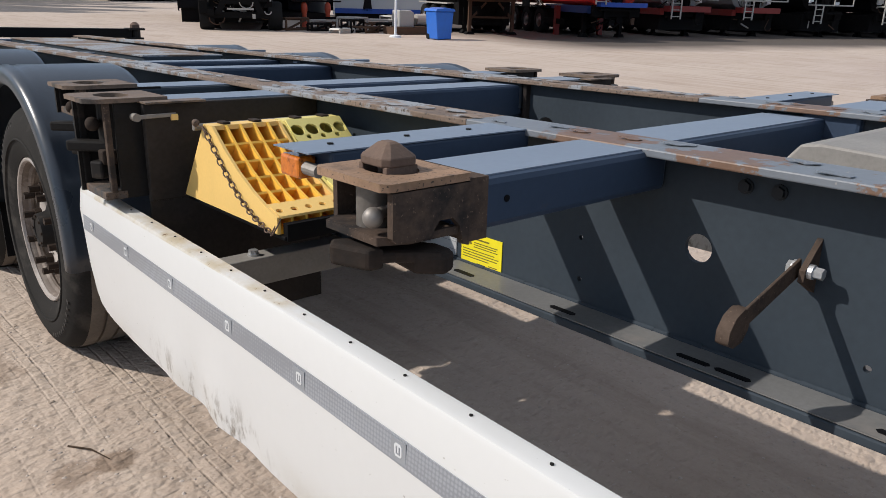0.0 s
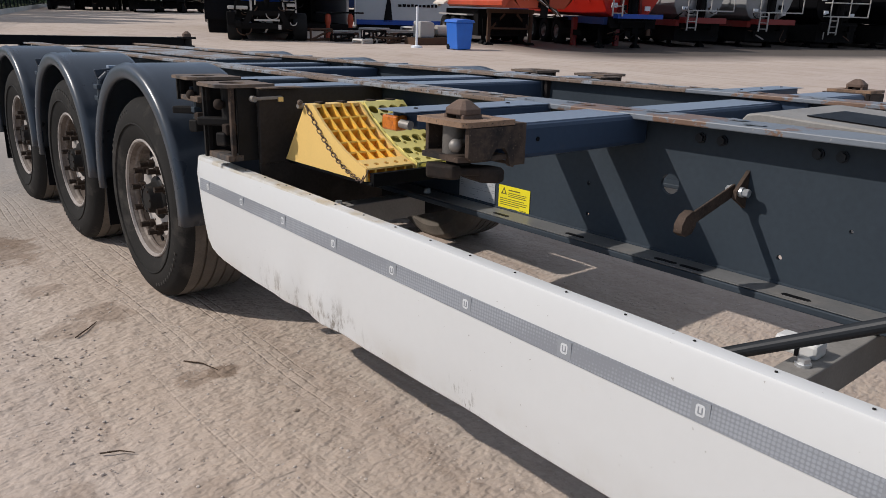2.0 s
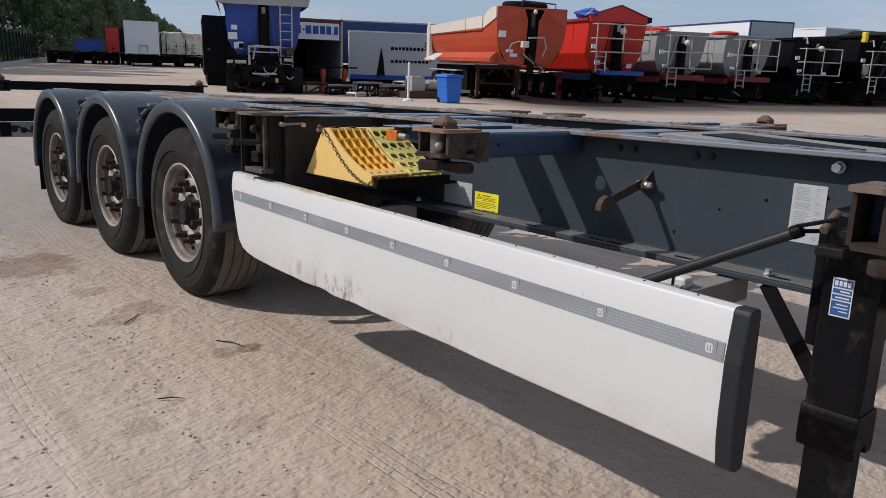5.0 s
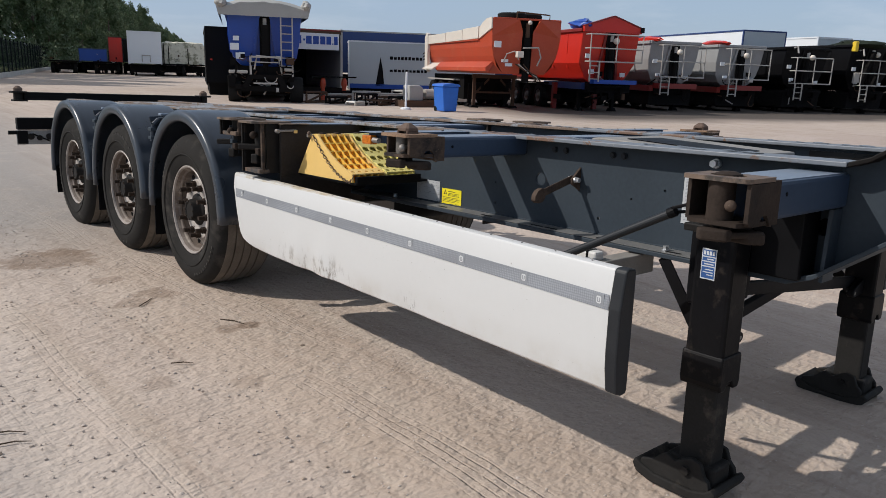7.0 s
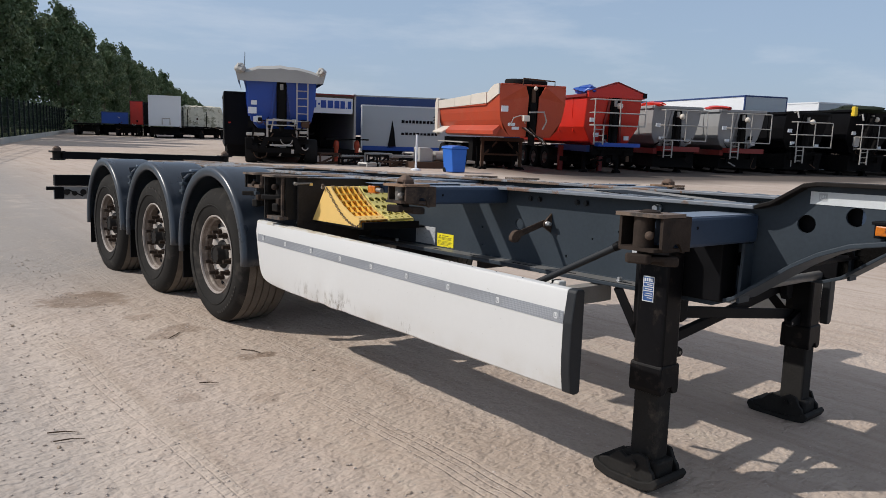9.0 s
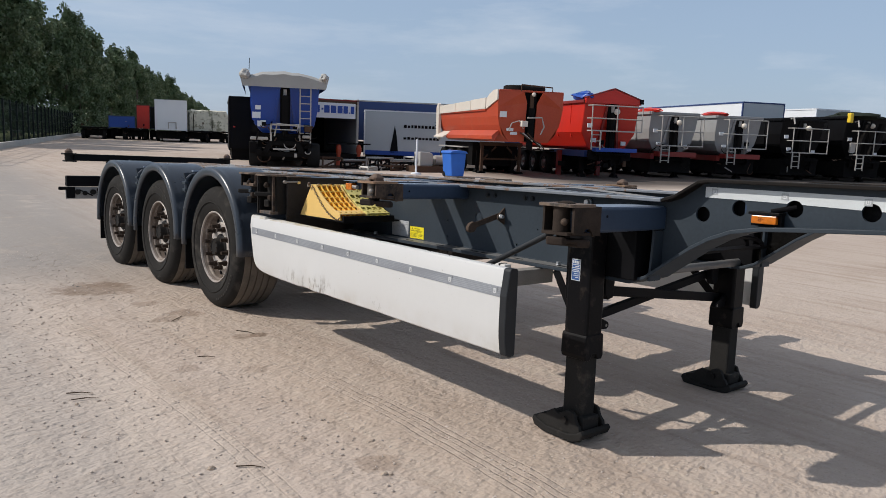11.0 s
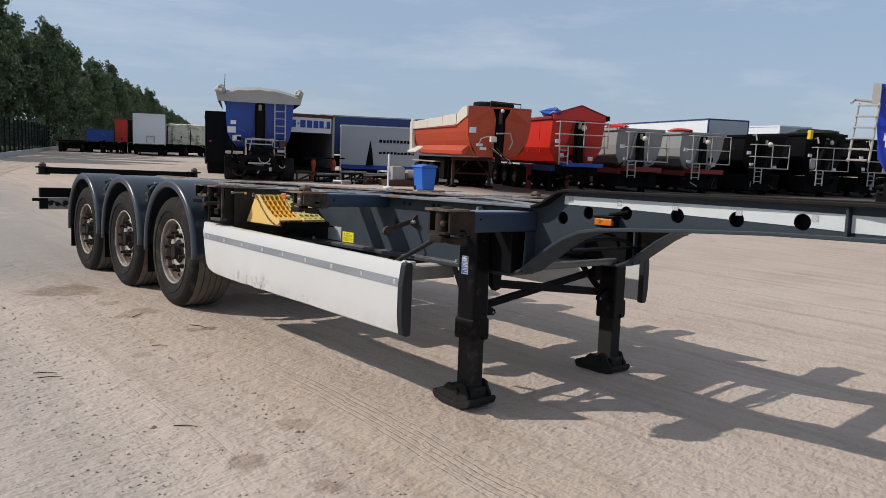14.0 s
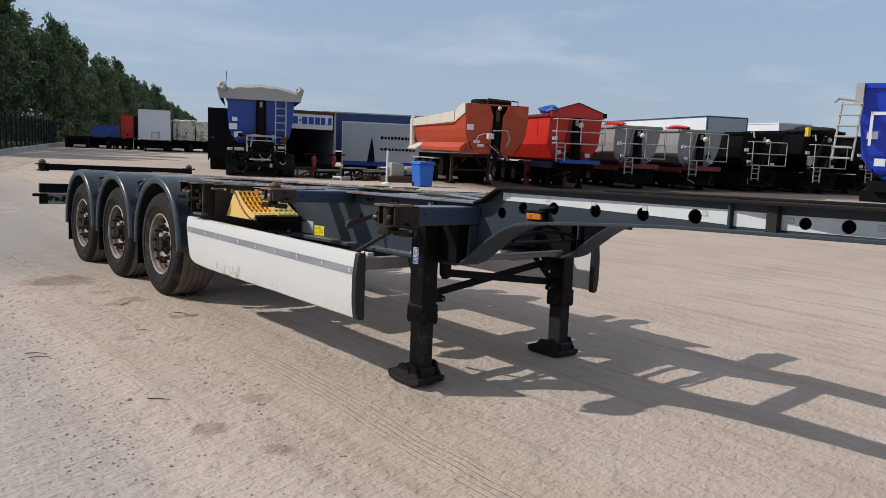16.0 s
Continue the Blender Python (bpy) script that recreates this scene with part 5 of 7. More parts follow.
    pad = [(0.155, 0.000), (0.165, -0.022), (0.148, -0.052), (0.09, -0.068), (0.0, -0.070), (-0.09, -0.068), (-0.148, -0.048), (-0.165, -0.016), (-0.148, 0.000), (-0.125, -0.018), (-0.07, -0.034), (0.07, -0.034), (0.125, -0.016)]
    foot = part("foot_pad", prism(bmesh.new(), [(fy + y, z) for y, z in pad], "x", side(1.118), side(1.336)), M_BLACK_DUSTY, leg, "dusty pressed steel foot", bevel=0.006)
    for xa in (1.128, 1.306):
        part("foot_cheek", prism(bmesh.new(), [(fy + y, z) for y, z in ((-0.142, -0.034), (-0.130, 0.012), (-0.112, 0.030), (-0.095, 0.072), (-0.060, 0.080), (-0.035, 0.068), (0.0, 0.046), (0.035, 0.062), (0.060, 0.046), (0.085, 0.020), (0.135, 0.004), (0.142, -0.036))], "x", side(xa), side(xa + 0.02)), M_BLACK_DUSTY, leg, bevel=0.004)
    part("axle_pin", R((side(1.115), fy - 0.045, 0.030), (side(1.338), fy - 0.045, 0.030), 0.016, 12), M_DARK, leg)
    part("foot_block", B(side(1.165), side(1.287), fy - 0.128, fy + 0.06, -0.036, 0.050), M_BLACK_DUSTY, leg, bevel=0.012)
    lug = prism(bmesh.new(), [(side(1.287), 0.455), (side(1.287), 0.53), (side(1.365), 0.50), (side(1.395), 0.485), (side(1.40), 0.465), (side(1.385), 0.452)], "y", 0.02, 0.05)
    part("brace_lug", lug, M_BLACK, leg, bevel=0.004)
    part("lug_hole", R((side(1.378), 0.0195, 0.470), (side(1.378), 0.0505, 0.470), 0.008, 10), M_STEEL, leg)

# braces between the legs
part("cross_brace", bar(bmesh.new(), (1.42, 0.07, 0.635), (mx(1.36), 0.07, 0.505), 0.03, 0.05), M_BLACK, trailer, bevel=0.004)
part("cross_brace", bar(bmesh.new(), (1.36, 0.11, 0.495), (mx(1.36), 0.11, 0.655), 0.03, 0.045), M_BLACK, trailer, bevel=0.004)
for xb in (1.43, mx(1.43)):
    part("brace_bracket", prism(bmesh.new(), [(xb - 0.04, 0.72), (xb + 0.04, 0.72), (xb + 0.03, 0.60), (xb - 0.01, 0.59), (xb - 0.035, 0.62)], "y", 0.05, 0.09), M_BLACK, trailer, bevel=0.004)
# stowed crank handle
crank = part("crank_handle", R((1.00, 0.64, 0.668), (1.071, 0.155, 0.926), 0.0145, 16), M_CAP, trailer, "dark grey stowed crank handle")
fork = rod(bmesh.new(), (1.070, 0.165, 0.922), (1.074, 0.140, 0.936), 0.018, 14)
bar(fork, (1.062, 0.150, 0.944), (1.070, 0.060, 0.975), 0.011, 0.011)
bar(fork, (1.084, 0.145, 0.930), (1.098, 0.050, 0.945), 0.011, 0.011)
part("crank_fork", fork, M_BLACK, crank, "forked crank end", bevel=0.003)
part("fork_pin", R((1.055, 0.082, 0.945), (1.115, 0.078, 0.985), 0.011, 12), M_RUST_DARK, crank)
part("coupling", B(1.085, 1.125, 0.03, 0.075, 0.925, 0.95), M_DARK, crank, bevel=0.004)
part("coupling", B(1.06, 1.125, 0.03, 0.10, 0.880, 0.905), M_DARK, crank, bevel=0.004)

# hook bracket on the web
hk = part("hook_bracket", prism(bmesh.new(), [(1.415, 1.003), (1.36, 0.955), (1.36, 0.935), (1.415, 0.905)], "y", 0.811, 0.821), M_RUST_MID, trailer, "rusty bracket")
arm = bmesh.new()
bar(arm, (1.385, 0.830, 0.955), (1.20, 0.830, 0.905), 0.006, 0.032, (0, 0, 1))
part("flat_arm", arm, M_RUST_MID, hk, "brown flat steel arm", bevel=0.002)
part("hook_end", plate([(1.21, 0.885), (1.215, 0.92), (1.19, 0.925), (1.165, 0.915), (1.150, 0.895), (1.150, 0.875), (1.168, 0.865), (1.195, 0.868)], [], "y", 0.825, 0.847), M_RUST_MID, hk, bevel=0.003)
part("nut", hexbolt(bmesh.new(), (1.378, 0.811, 0.952), 0.0105, 0.024, (0, -1, 0)), M_GALV, hk)
part("bolt_head", hexbolt(bmesh.new(), (1.378, 0.833, 0.952), 0.012, 0.014, (0, 1, 0)), M_GALV, hk)

# labels on the web
yl = part("warning_label", B(1.4125, 1.4145, 1.555, 1.702, 0.7345, 0.817), M_LABEL_Y, trailer, "yellow warning label")
pr = bmesh.new()
for i, (z, a, b) in enumerate(((.802, 1.60, 1.655), (.793, 1.57, 1.655), (.787, 1.575, 1.655), (.781, 1.57, 1.655), (.771, 1.58, 1.695), (.764, 1.565, 1.695), (.757, 1.57, 1.695), (.750, 1.60, 1.695), (.741, 1.57, 1.60))):
    box(pr, 1.4118, 1.4125, a, b, z, z + (0.0022 if i else 0.004))
part("label_print", pr, M_INK, yl)
part("warning_triangle", plate([(1.690, .787), (1.662, .787), (1.676, .811)], [(1.676, .795, .0055)], "x", 1.4117, 1.4125), M_INK, yl)
wp = part("data_plate", B(1.4125, 1.4145, 1.722, 1.908, 0.742, 0.846), M_PLATE, trailer, "pale grey data plate")
pr = bmesh.new()
rng = random.Random(11)
for i in range(13):
    z = 0.838 - i * 0.0073
    a = 1.899
    while a > 1.735:
        w = rng.uniform(0.006, 0.03)
        if rng.random() < 0.45:
            box(pr, 1.4119, 1.4125, a - w, a, z - 0.0016, z)
        a -= w + 0.005
part("plate_print", pr, M_BADGE, wp)

sheet = part("data_sheet", B(1.4125, 1.4145, 0.222, 0.321, 0.838, 1.014), M_PLATE, trailer, "white printed data sheet")
pr = bmesh.new()
rng = random.Random(12)
for i in range(30):
    z = 1.004 - i * 0.0052
    for a, b in ((0.312, 0.262), (0.252, 0.232)):
        if rng.random() < 0.8:
            box(pr, 1.4119, 1.4125, b + rng.uniform(0, 0.02), a, z - 0.0016, z)
part("sheet_print", pr, M_BADGE, sheet)
part("bolt", hexbolt(bmesh.new(), (1.412, 0.196, 1.074), 0.014, 0.035), M_GALV, trailer)

# cross members between the beams
for y0, y1, z0, z1 in ((1.22, 1.40, 0.95, 1.096), (2.43, 2.62, 0.97, 1.098), (2.76, 2.96, 0.97, 1.098), (3.04, 3.15, 0.97, 1.04), (0.18, 0.30, 0.78, 1.04), (-0.70, -0.62, 1.03, 1.17), (-2.0, -1.9, 1.09, 1.17), (-3.2, -3.1, 1.09, 1.17), (3.84, 4.02, .95, 1.09), (4.40, 4.55, .95, 1.09), (5.45, 5.6, .95, 1.09), (6.7, 6.85, .95, 1.09), (7.9, 8.05, .9, 1.09)):
    cm = part("cross_member", B(1.428, mx(1.428), y0, y1, z0, z1), M_BOLSTER, trailer, bevel=0.012)
    part("cross_top", B(1.50, mx(1.50), y0 + 0.012, y1 - 0.012, z1, z1 + 0.0025), M_CHASSIS_LIT, cm, "blue-grey top face in a lit tone")
part("cross_tube", R((1.42, -0.10, 0.745), (mx(1.42), -0.10, 0.745), 0.022, 14), M_DUST, trailer, "pale dusty cross tube", smooth=True)
for k, (xa, xb, w) in enumerate(((1.75, 2.25, 0.10), (1.70, 2.32, 0.06))):
    hose = bmesh.new()
    for i in range(12):
        a, b = (math.pi * i / 12, math.pi * (i + 1) / 12)
        rod(hose, ((xa + xb) / 2 - (xb - xa) / 2 * math.cos(a), -0.22 - 0.05 * k, 0.86 + w * math.sin(a)), ((xa + xb) / 2 - (xb - xa) / 2 * math.cos(b), -0.22 - 0.05 * k, 0.86 + w * math.sin(b)), 0.012, 8)
    part("air_hose", hose, M_BLACK, trailer)
part("hose_bracket", B(1.62, 2.40, -0.27, -0.19, 0.845, 0.857), M_BLACK, trailer)
# added unseen plates under the close-set cross members, to block sun through the gaps
for y0, y1 in ((2.435, 2.722), (2.738, 3.005), (3.022, 3.13)):
    part("belly_plate", B(1.43, mx(1.43), y0, y1, 0.955, 0.963), M_BLACK, trailer)
# inner sliding frame at the rear
for xa in (1.82, mx(1.92)):
    fr = part("sliding_frame", B(xa, xa + 0.10, 3.18, 8.2, 0.938, 0.985), M_CHASSIS, trailer, bevel=0.006)
    part("frame_top", B(xa - 0.01, xa + 0.11, 3.18, 8.2, 0.985, 0.993), M_CHASSIS, fr, "flaking paint over rust")
ctr = part("centre_box", B(1.70, 2.156, 4.62, 7.6, 0.93, 1.108), M_CHASSIS, trailer, bevel=0.006)
part("box_top", B(1.69, 2.166, 4.62, 7.6, 1.108, 1.116), M_CHASSIS_WORN, ctr)
# sloping cover plate between the beams near the neck
cover = part("sloping_cover", prism(bmesh.new(), [(0.30, 1.085), (0.96, 1.118), (1.00, 1.112), (1.05, 1.05), (0.30, 1.05)], "x", 1.72, mx(1.58)), M_ALU_DULL, trailer, "dull grey folded cover plate", bevel=0.006)
part("cover_slot", prism(bmesh.new(), [(0.36, 1.0895), (0.86, 1.1145), (0.86, 1.1175), (0.36, 1.0925)], "x", 1.80, 2.06), M_BLACK, cover, "black slot")
# axles and air springs
for yw in (3.55, 4.86, 6.17):
    part("axle", R((0.95, yw, 0.495), (mx(0.95), yw, 0.495), 0.07, 18), M_DARK, trailer)
    for xb in (1.35, mx(1.35)):
        part("air_spring", lathe(bmesh.new(), [(0.62, .01), (0.62, .11), (0.68, .13), (0.74, .115), (0.80, .13), (0.86, .11), (0.86, .01)], (xb, yw + 0.32, 0), "z", 20), M_BLACK, trailer, smooth=True)
        part("trailing_arm", bar(bmesh.new(), (xb, yw - 0.45, 0.70), (xb, yw + 0.35, 0.55), 0.09, 0.07), M_DARK, trailer)
tank = part("air_tank", lathe(bmesh.new(), [(1.48, .02), (1.50, .10), (1.54, .125), (2.30, .125), (2.34, .10), (2.36, .02)], (0, 2.55, 0.62), "x", 24), M_BLACK, trailer, smooth=True)
part("splash_plate", B(0.95, 1.42, 2.42, 2.78, 0.60, 0.607), M_ALU_DULL, trailer, "dull dusty splash plate")

# rear end: bolster bar with corner cones, lamp boards
rb = part("rear_bolster", B(0.90, mx(0.90), 8.30, 8.42, 1.095, 1.185), M_BLACK, trailer, "black rear bolster bar", bevel=0.006)
for s in (keep, mx):
    part("corner_casting", B(s(0.775), s(0.93), 8.27, 8.44, 1.17, 1.192), M_DARK, rb, bevel=0.004)
    part("corner_casting", B(s(0.79), s(0.93), 8.28, 8.43, 1.08, 1.10), M_DARK, rb, bevel=0.004)
    part("barrel", R((s(0.85), 8.35, 1.08), (s(0.85), 8.35, 1.18), 0.05, 16), M_DARK, rb)
    part("twistlock_cone", lathe(bmesh.new(), [(1.19, 0.048), (1.222, 0.048), (1.25, 0.018), (1.252, 0.001)], (s(0.85), 8.35, 0), "z", 10), M_RUST_DARK, rb)
    lbd = part("lamp_board", B(s(0.79), s(1.28), 8.29, 8.31, 0.60, 0.76), M_PLATE_DIRTY, trailer, "dirty pale lamp board")
    part("lamp_housing", B(s(0.80), s(1.30), 8.27, 8.36, 0.765, 0.90), M_BLACK, lbd, "black lamp housing", bevel=0.01)
    part("lamp_stub", R((s(0.71), 8.30, 0.735), (s(0.80), 8.30, 0.735), 0.022, 12), M_BLACK, lbd)
    part("lamp_end", B(s(0.795), s(0.90), 8.265, 8.29, 0.61, 0.755), M_BLACK, lbd, bevel=0.006)
    part("cable", R((s(0.95), 8.285, 0.72), (s(1.12), 8.285, 0.64), 0.008, 8), M_BLACK, lbd)
    for xl, zl, rl in ((0.93, 0.69, 0.035), (1.02, 0.675, 0.03), (1.12, 0.69, 0.035)):
        part("tail_lamp", R((s(xl), 8.285, zl), (s(xl), 8.262, zl), rl, 16), M_DARK, lbd)
    part("lamp_bracket", B(s(1.17), s(1.24), 8.27, 8.29, 0.61, 0.74), M_RUST_DEEP, lbd, bevel=0.004)
    part("board_hanger", B(s(1.30), s(1.40), 8.25, 8.33, 0.62, 1.10), M_BLACK, lbd)

# neck marker lamp
nl = part("marker_lamp", B(1.352, 1.375, -0.80, -0.695, 1.045, 1.080), M_AMBER, trailer, "amber marker lamp on black bracket", bevel=0.004)
part("lamp_hood", B(1.348, 1.412, -0.812, -0.683, 1.083, 1.094), M_BLACK, nl, bevel=0.002)
part("lamp_back", B(1.376, 1.402, -0.812, -0.683, 1.035, 1.084), M_BLACK, nl, bevel=0.003)
part("lamp_cable", R((1.385, -0.76, 1.096), (1.43, -0.843, 1.118), 0.011, 10), M_BLACK, nl)
part("far_lamp", B(mx(1.375), mx(1.352), -0.80, -0.695, 1.045, 1.080), M_AMBER, trailer, "amber marker lamp")

# chock tray
tray = part("chock_tray", B(0.955, 1.41, 1.82, 2.36, 0.838, 0.85), M_BLACK, trailer, "black chock tray", bevel=0.004)
part("tray_stop", B(0.96, 1.36, 1.815, 1.835, 0.838, 0.880), M_BLACK, tray)
part("tray_pin", R((0.93, 2.232, 1.058), (1.36, 2.232, 1.058), 0.009, 10), M_STEEL, tray)
part("pin_knob", sphere(bmesh.new(), (0.930, 2.215, 1.072), 0.010), M_RUST, tray, smooth=True)


# ---- wheel chocks on the tray ----
def chock_frame():
    """Side outline (y, z) of a wedge: steep back, concave front slope."""
    slope = [(2.165, 1.068), (2.10, 1.016), (2.03, 0.970), (1.96, 0.934), (1.89, 0.906), (1.845, 0.892)]
    return slope


def chock(name, x0, x1, holes, label, group):
    root = thing(name, label, "wheel chock", TR, group)
    slope = chock_frame()
    side = [(2.365, 0.8515)] + [(2.215, 1.068)] + slope + [(1.842, 0.8515)]
    skin, inner = (M_CHOCK_LIME, M_CHOCK_IN) if holes else (M_CHOCK, M_CHOCK_IN)
    for a, b in ((x0, x0 + 0.008), (x1 - 0.008, x1)):
        part("side_wall", prism(bmesh.new(), side, "x", a, b), skin, root)
    back = [(2.365, 0.8515), (2.215, 1.068), (2.205, 1.068), (2.352, 0.8515)]
    part("back_wall", prism(bmesh.new(), back, "x", x0 + 0.008, x1 - 0.008), skin, root)
    part("base", B(x0 + 0.008, x1 - 0.008, 1.842, 2.352, 0.8515, 0.862), inner, root)
    part("crest", B(x0 + 0.008, x1 - 0.008, 2.165, 2.205, 1.056, 1.068), skin, root)
    if not holes:
        n = 5
        for i in range(1, n):
            x = x0 + (x1 - x0) * i / n
            part("rib", prism(bmesh.new(), side, "x", x - 0.0035, x + 0.0035), M_CHOCK_RIB, root)
        for t in (1, 2, 3, 4, 5, 6):
            k = t / 6.0 * (len(slope) - 1.35)
            i = min(int(k), len(slope) - 2)
            a, b = slope[i], slope[i + 1]
            y, z = a[0] + (b[0] - a[0]) * (k - i), a[1] + (b[1] - a[1]) * (k - i)
            part("shelf_rib", prism(bmesh.new(), [(y, z), (y - 0.004, z - 0.005), (y + 0.062, max(z - 0.09, 0.862)), (y + 0.068, max(z - 0.085, 0.862))], "x", x0 + 0.008, x1 - 0.008), M_CHOCK_RIB, root)
        toe = plate([(x0 + 0.008, 1.842), (x1 - 0.008, 1.842), (x1 - 0.008, 1.905), (x0 + 0.008, 1.905)], [(x0 + (x1 - x0) * (i + 0.5) / n, 1.868, 0.009) for i in range(n)], "z", -0.003, 0.003)
        ang = math.atan2(0.016, 0.06)
        for v in toe.verts:
            v.co.z += 0.8915 + (v.co.y - 1.842) * math.tan(ang)
        part("toe_plate", toe, skin, root)
        bed = prism(bmesh.new(), [(2.30, 0.862), (2.22, 0.98), (2.10, 0.92), (1.9, 0.875), (1.85, 0.862)], "x", x0 + 0.008, x1 - 0.008)
        part("pocket_floor", bed, inner, root, "pocket floors with glow put into the orange")
    else:
        # perforated slope, bent in four flats
        flats = list(zip(slope, slope[1:]))
        for (ya, za), (yb, zb) in flats:
            L = math.hypot(ya - yb, za - zb)
            hs = [(x0 + (x1 - x0) * (i + 0.5) / 4, L * 0.5, 0.020 if L > 0.06 else 0.012) for i in range(4)]
            hs += [(x0 + (x1 - x0) * i / 4, L * 0.18, 0.008) for i in (1, 2, 3)] if L > 0.06 else []
            bm = plate([(x0 + 0.004, 0), (x1 - 0.004, 0), (x1 - 0.004, L), (x0 + 0.004, L)], hs, "z", -0.003, 0.003)
            d, u = Vector((0, ya - yb, za - zb)) / L, Vector((0, -(za - zb), ya - yb)) / L
            for v in bm.verts:
                x, t, h = v.co
                p = Vector((x, yb, zb)) + d * t + u * h
                v.co = p
            part("slope_plate", bm, skin, root)
        part("pocket_floor", prism(bmesh.new(), [(2.30, 0.862), (2.20, 1.005), (2.05, 0.925), (1.9, 0.875), (1.85, 0.862)], "x", x0 + 0.008, x1 - 0.008), M_CHOCK_SHADE, root, "hollow floor with shade put into its colour")
    return root


for xa, ya in ((0.985, 2.165), (1.075, 2.165), (1.20, 2.165), (1.29, 2.165)):
    part("crest_strap", B(xa, xa + 0.022, ya + 0.006, ya + 0.045, 1.0685, 1.0745), M_RUST_DEEP, tray, bevel=0.002)
ch1 = chock("wheel_chock", 0.950, 1.150, False, "yellow plastic wheel chock with orange pockets, chained to trailer", "wheel chocks on the tray")
ch2 = chock("wheel_chock", 1.160, 1.345, True, "faded lime yellow perforated wheel chock on black tray", "wheel chocks on the tray")
chain = thing("chain", "rusty steel link chain hanging over yellow chock", "chain", TR)
rng = random.Random(2)
cp = []
for i in range(25):
    t = i / 24
    y = 2.20 - 0.355 * t ** 0.95
    z = 1.062 - 0.215 * t - 0.045 * math.sin(math.pi * t)
    cp.append(Vector((0.9425, y, z)))
cp[-1] = Vector((0.955, 1.842, 0.885))
for i, (a, b) in enumerate(zip(cp, cp[1:])):
    d = (b - a)
    L = d.length
    q = d.to_track_quat("X", "Z").to_matrix().to_4x4()
    bm = bmesh.new()
    N, S = 12, 6
    rows = []
    for u in range(N):
        t = 2 * math.pi * u / N
        c = Vector((0.62 * L * math.cos(t), 0.0062 * math.sin(t), 0))
        out = Vector((math.cos(t), math.sin(t), 0))
        rows.append([bm.verts.new(c + out * 0.0019 * math.cos(2 * math.pi * w / S) + Vector((0, 0, 0.0019 * math.sin(2 * math.pi * w / S)))) for w in range(S)])
    for u in range(N):
        p, r = rows[u], rows[(u + 1) % N]
        for w in range(S):
            bm.faces.new((p[w], p[(w + 1) % S], r[(w + 1) % S], r[w]))
    bmesh.ops.transform(bm, matrix=Matrix.Translation((a + b) / 2) @ q @ Matrix.Rotation(radians(35 if i % 2 else -40), 4, "X"), verts=bm.verts)
    part("chain_link", bm, M_RUST_DARK, chain, smooth=True)


# ---- the yard behind ----
def local(f, u):
    """A frame whose origin is f on the ground, x along u and y a quarter turn to the left of it."""
    u = Vector((u[0], u[1], 0)).normalized()
    v = Vector((-u.y, u.x, 0))
    m = Matrix(((u.x, v.x, 0, f[0]), (u.y, v.y, 0, f[1]), (0, 0, 1, 0), (0, 0, 0, 1)))
    return m


def paint(name, c, rough=0.45, vary=0.10, dirt=(0.16, 0.12, 0.09), amount=0.40):
    return mat(name, c, rough, 0, vary, 0.8, 20, 0.05, second=dirt, amount=amount, spread=0.35, patch=0.9)


P_ORANGE = paint("sun-bleached orange paint", (0.44, 0.062, 0.022), 0.5, 0.14, (0.52, 0.15, 0.07), 0.42)
P_CREAM = paint("cream paint", (0.66, 0.60, 0.52), 0.5, 0.06, (0.4, 0.33, 0.26), 0.38)
P_RED = paint("bright red paint", (0.55, 0.022, 0.010), 0.4, 0.10, (0.35, 0.03, 0.02), 0.45)
P_DARKRED = paint("dark red paint", (0.20, 0.014, 0.010), 0.5)
P_BLUE = paint("strong blue paint", (0.006, 0.060, 0.34), 0.35, 0.10, (0.010, 0.055, 0.24), 0.4)
P_BRIGHTBLUE = paint("bright blue paint", (0.010, 0.045, 0.50), 0.35, 0.06, (0.02, 0.05, 0.35), 0.4)
P_NAVY = paint("navy tarpaulin", (0.022, 0.048, 0.16), 0.5)
P_SILVER = paint("dull aluminium body", (0.30, 0.30, 0.30), 0.5, 0.10, (0.20, 0.19, 0.18), 0.45)
P_BLACK = paint("black trailer paint", (0.006, 0.006, 0.007), 0.5, 0.3, (0.018, 0.016, 0.015), 0.42)
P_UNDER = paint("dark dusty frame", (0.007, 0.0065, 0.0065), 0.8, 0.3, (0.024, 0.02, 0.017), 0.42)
P_TARP = paint("grey tarpaulin", (0.35, 0.345, 0.33), 0.75, 0.12, (0.23, 0.22, 0.20), 0.45)
P_WHITE = paint("white box panel", (0.74, 0.76, 0.78), 0.4, 0.03, (0.6, 0.6, 0.6), 0.35)
P_GREYBOX = paint("pale grey box panel", (0.46, 0.49, 0.51), 0.45, 0.04, (0.38, 0.39, 0.40), 0.38)
P_RAIL = paint("grey rail paint", (0.40, 0.38, 0.35), 0.5)
P_OAT = mat("mottled beige cover", (0.60, 0.57, 0.46), 0.9, 0, 0.2, 1.5, 20, 0.2, second=(0.24, 0.23, 0.16), amount=0.5, spread=0.1, patch=1.6)
P_RUSTY = paint("rusty brown steel", (0.085, 0.052, 0.036), 0.85, 0.3, (0.07, 0.05, 0.04), 0.45)
P_FOLIAGE_TARP = paint("dark green cover", (0.02, 0.026, 0.018), 0.8, 0.3, (0.06, 0.06, 0.04), 0.45)
P_YELLOW = paint("yellow paint", (0.75, 0.52, 0.03), 0.5)
P_CONCRETE = mat("pale concrete", (0.42, 0.41, 0.38), 0.9, 0, 0.15, 1, 20, 0.3, second=(0.25, 0.24, 0.21), amount=0.4, spread=0.3, patch=0.8)


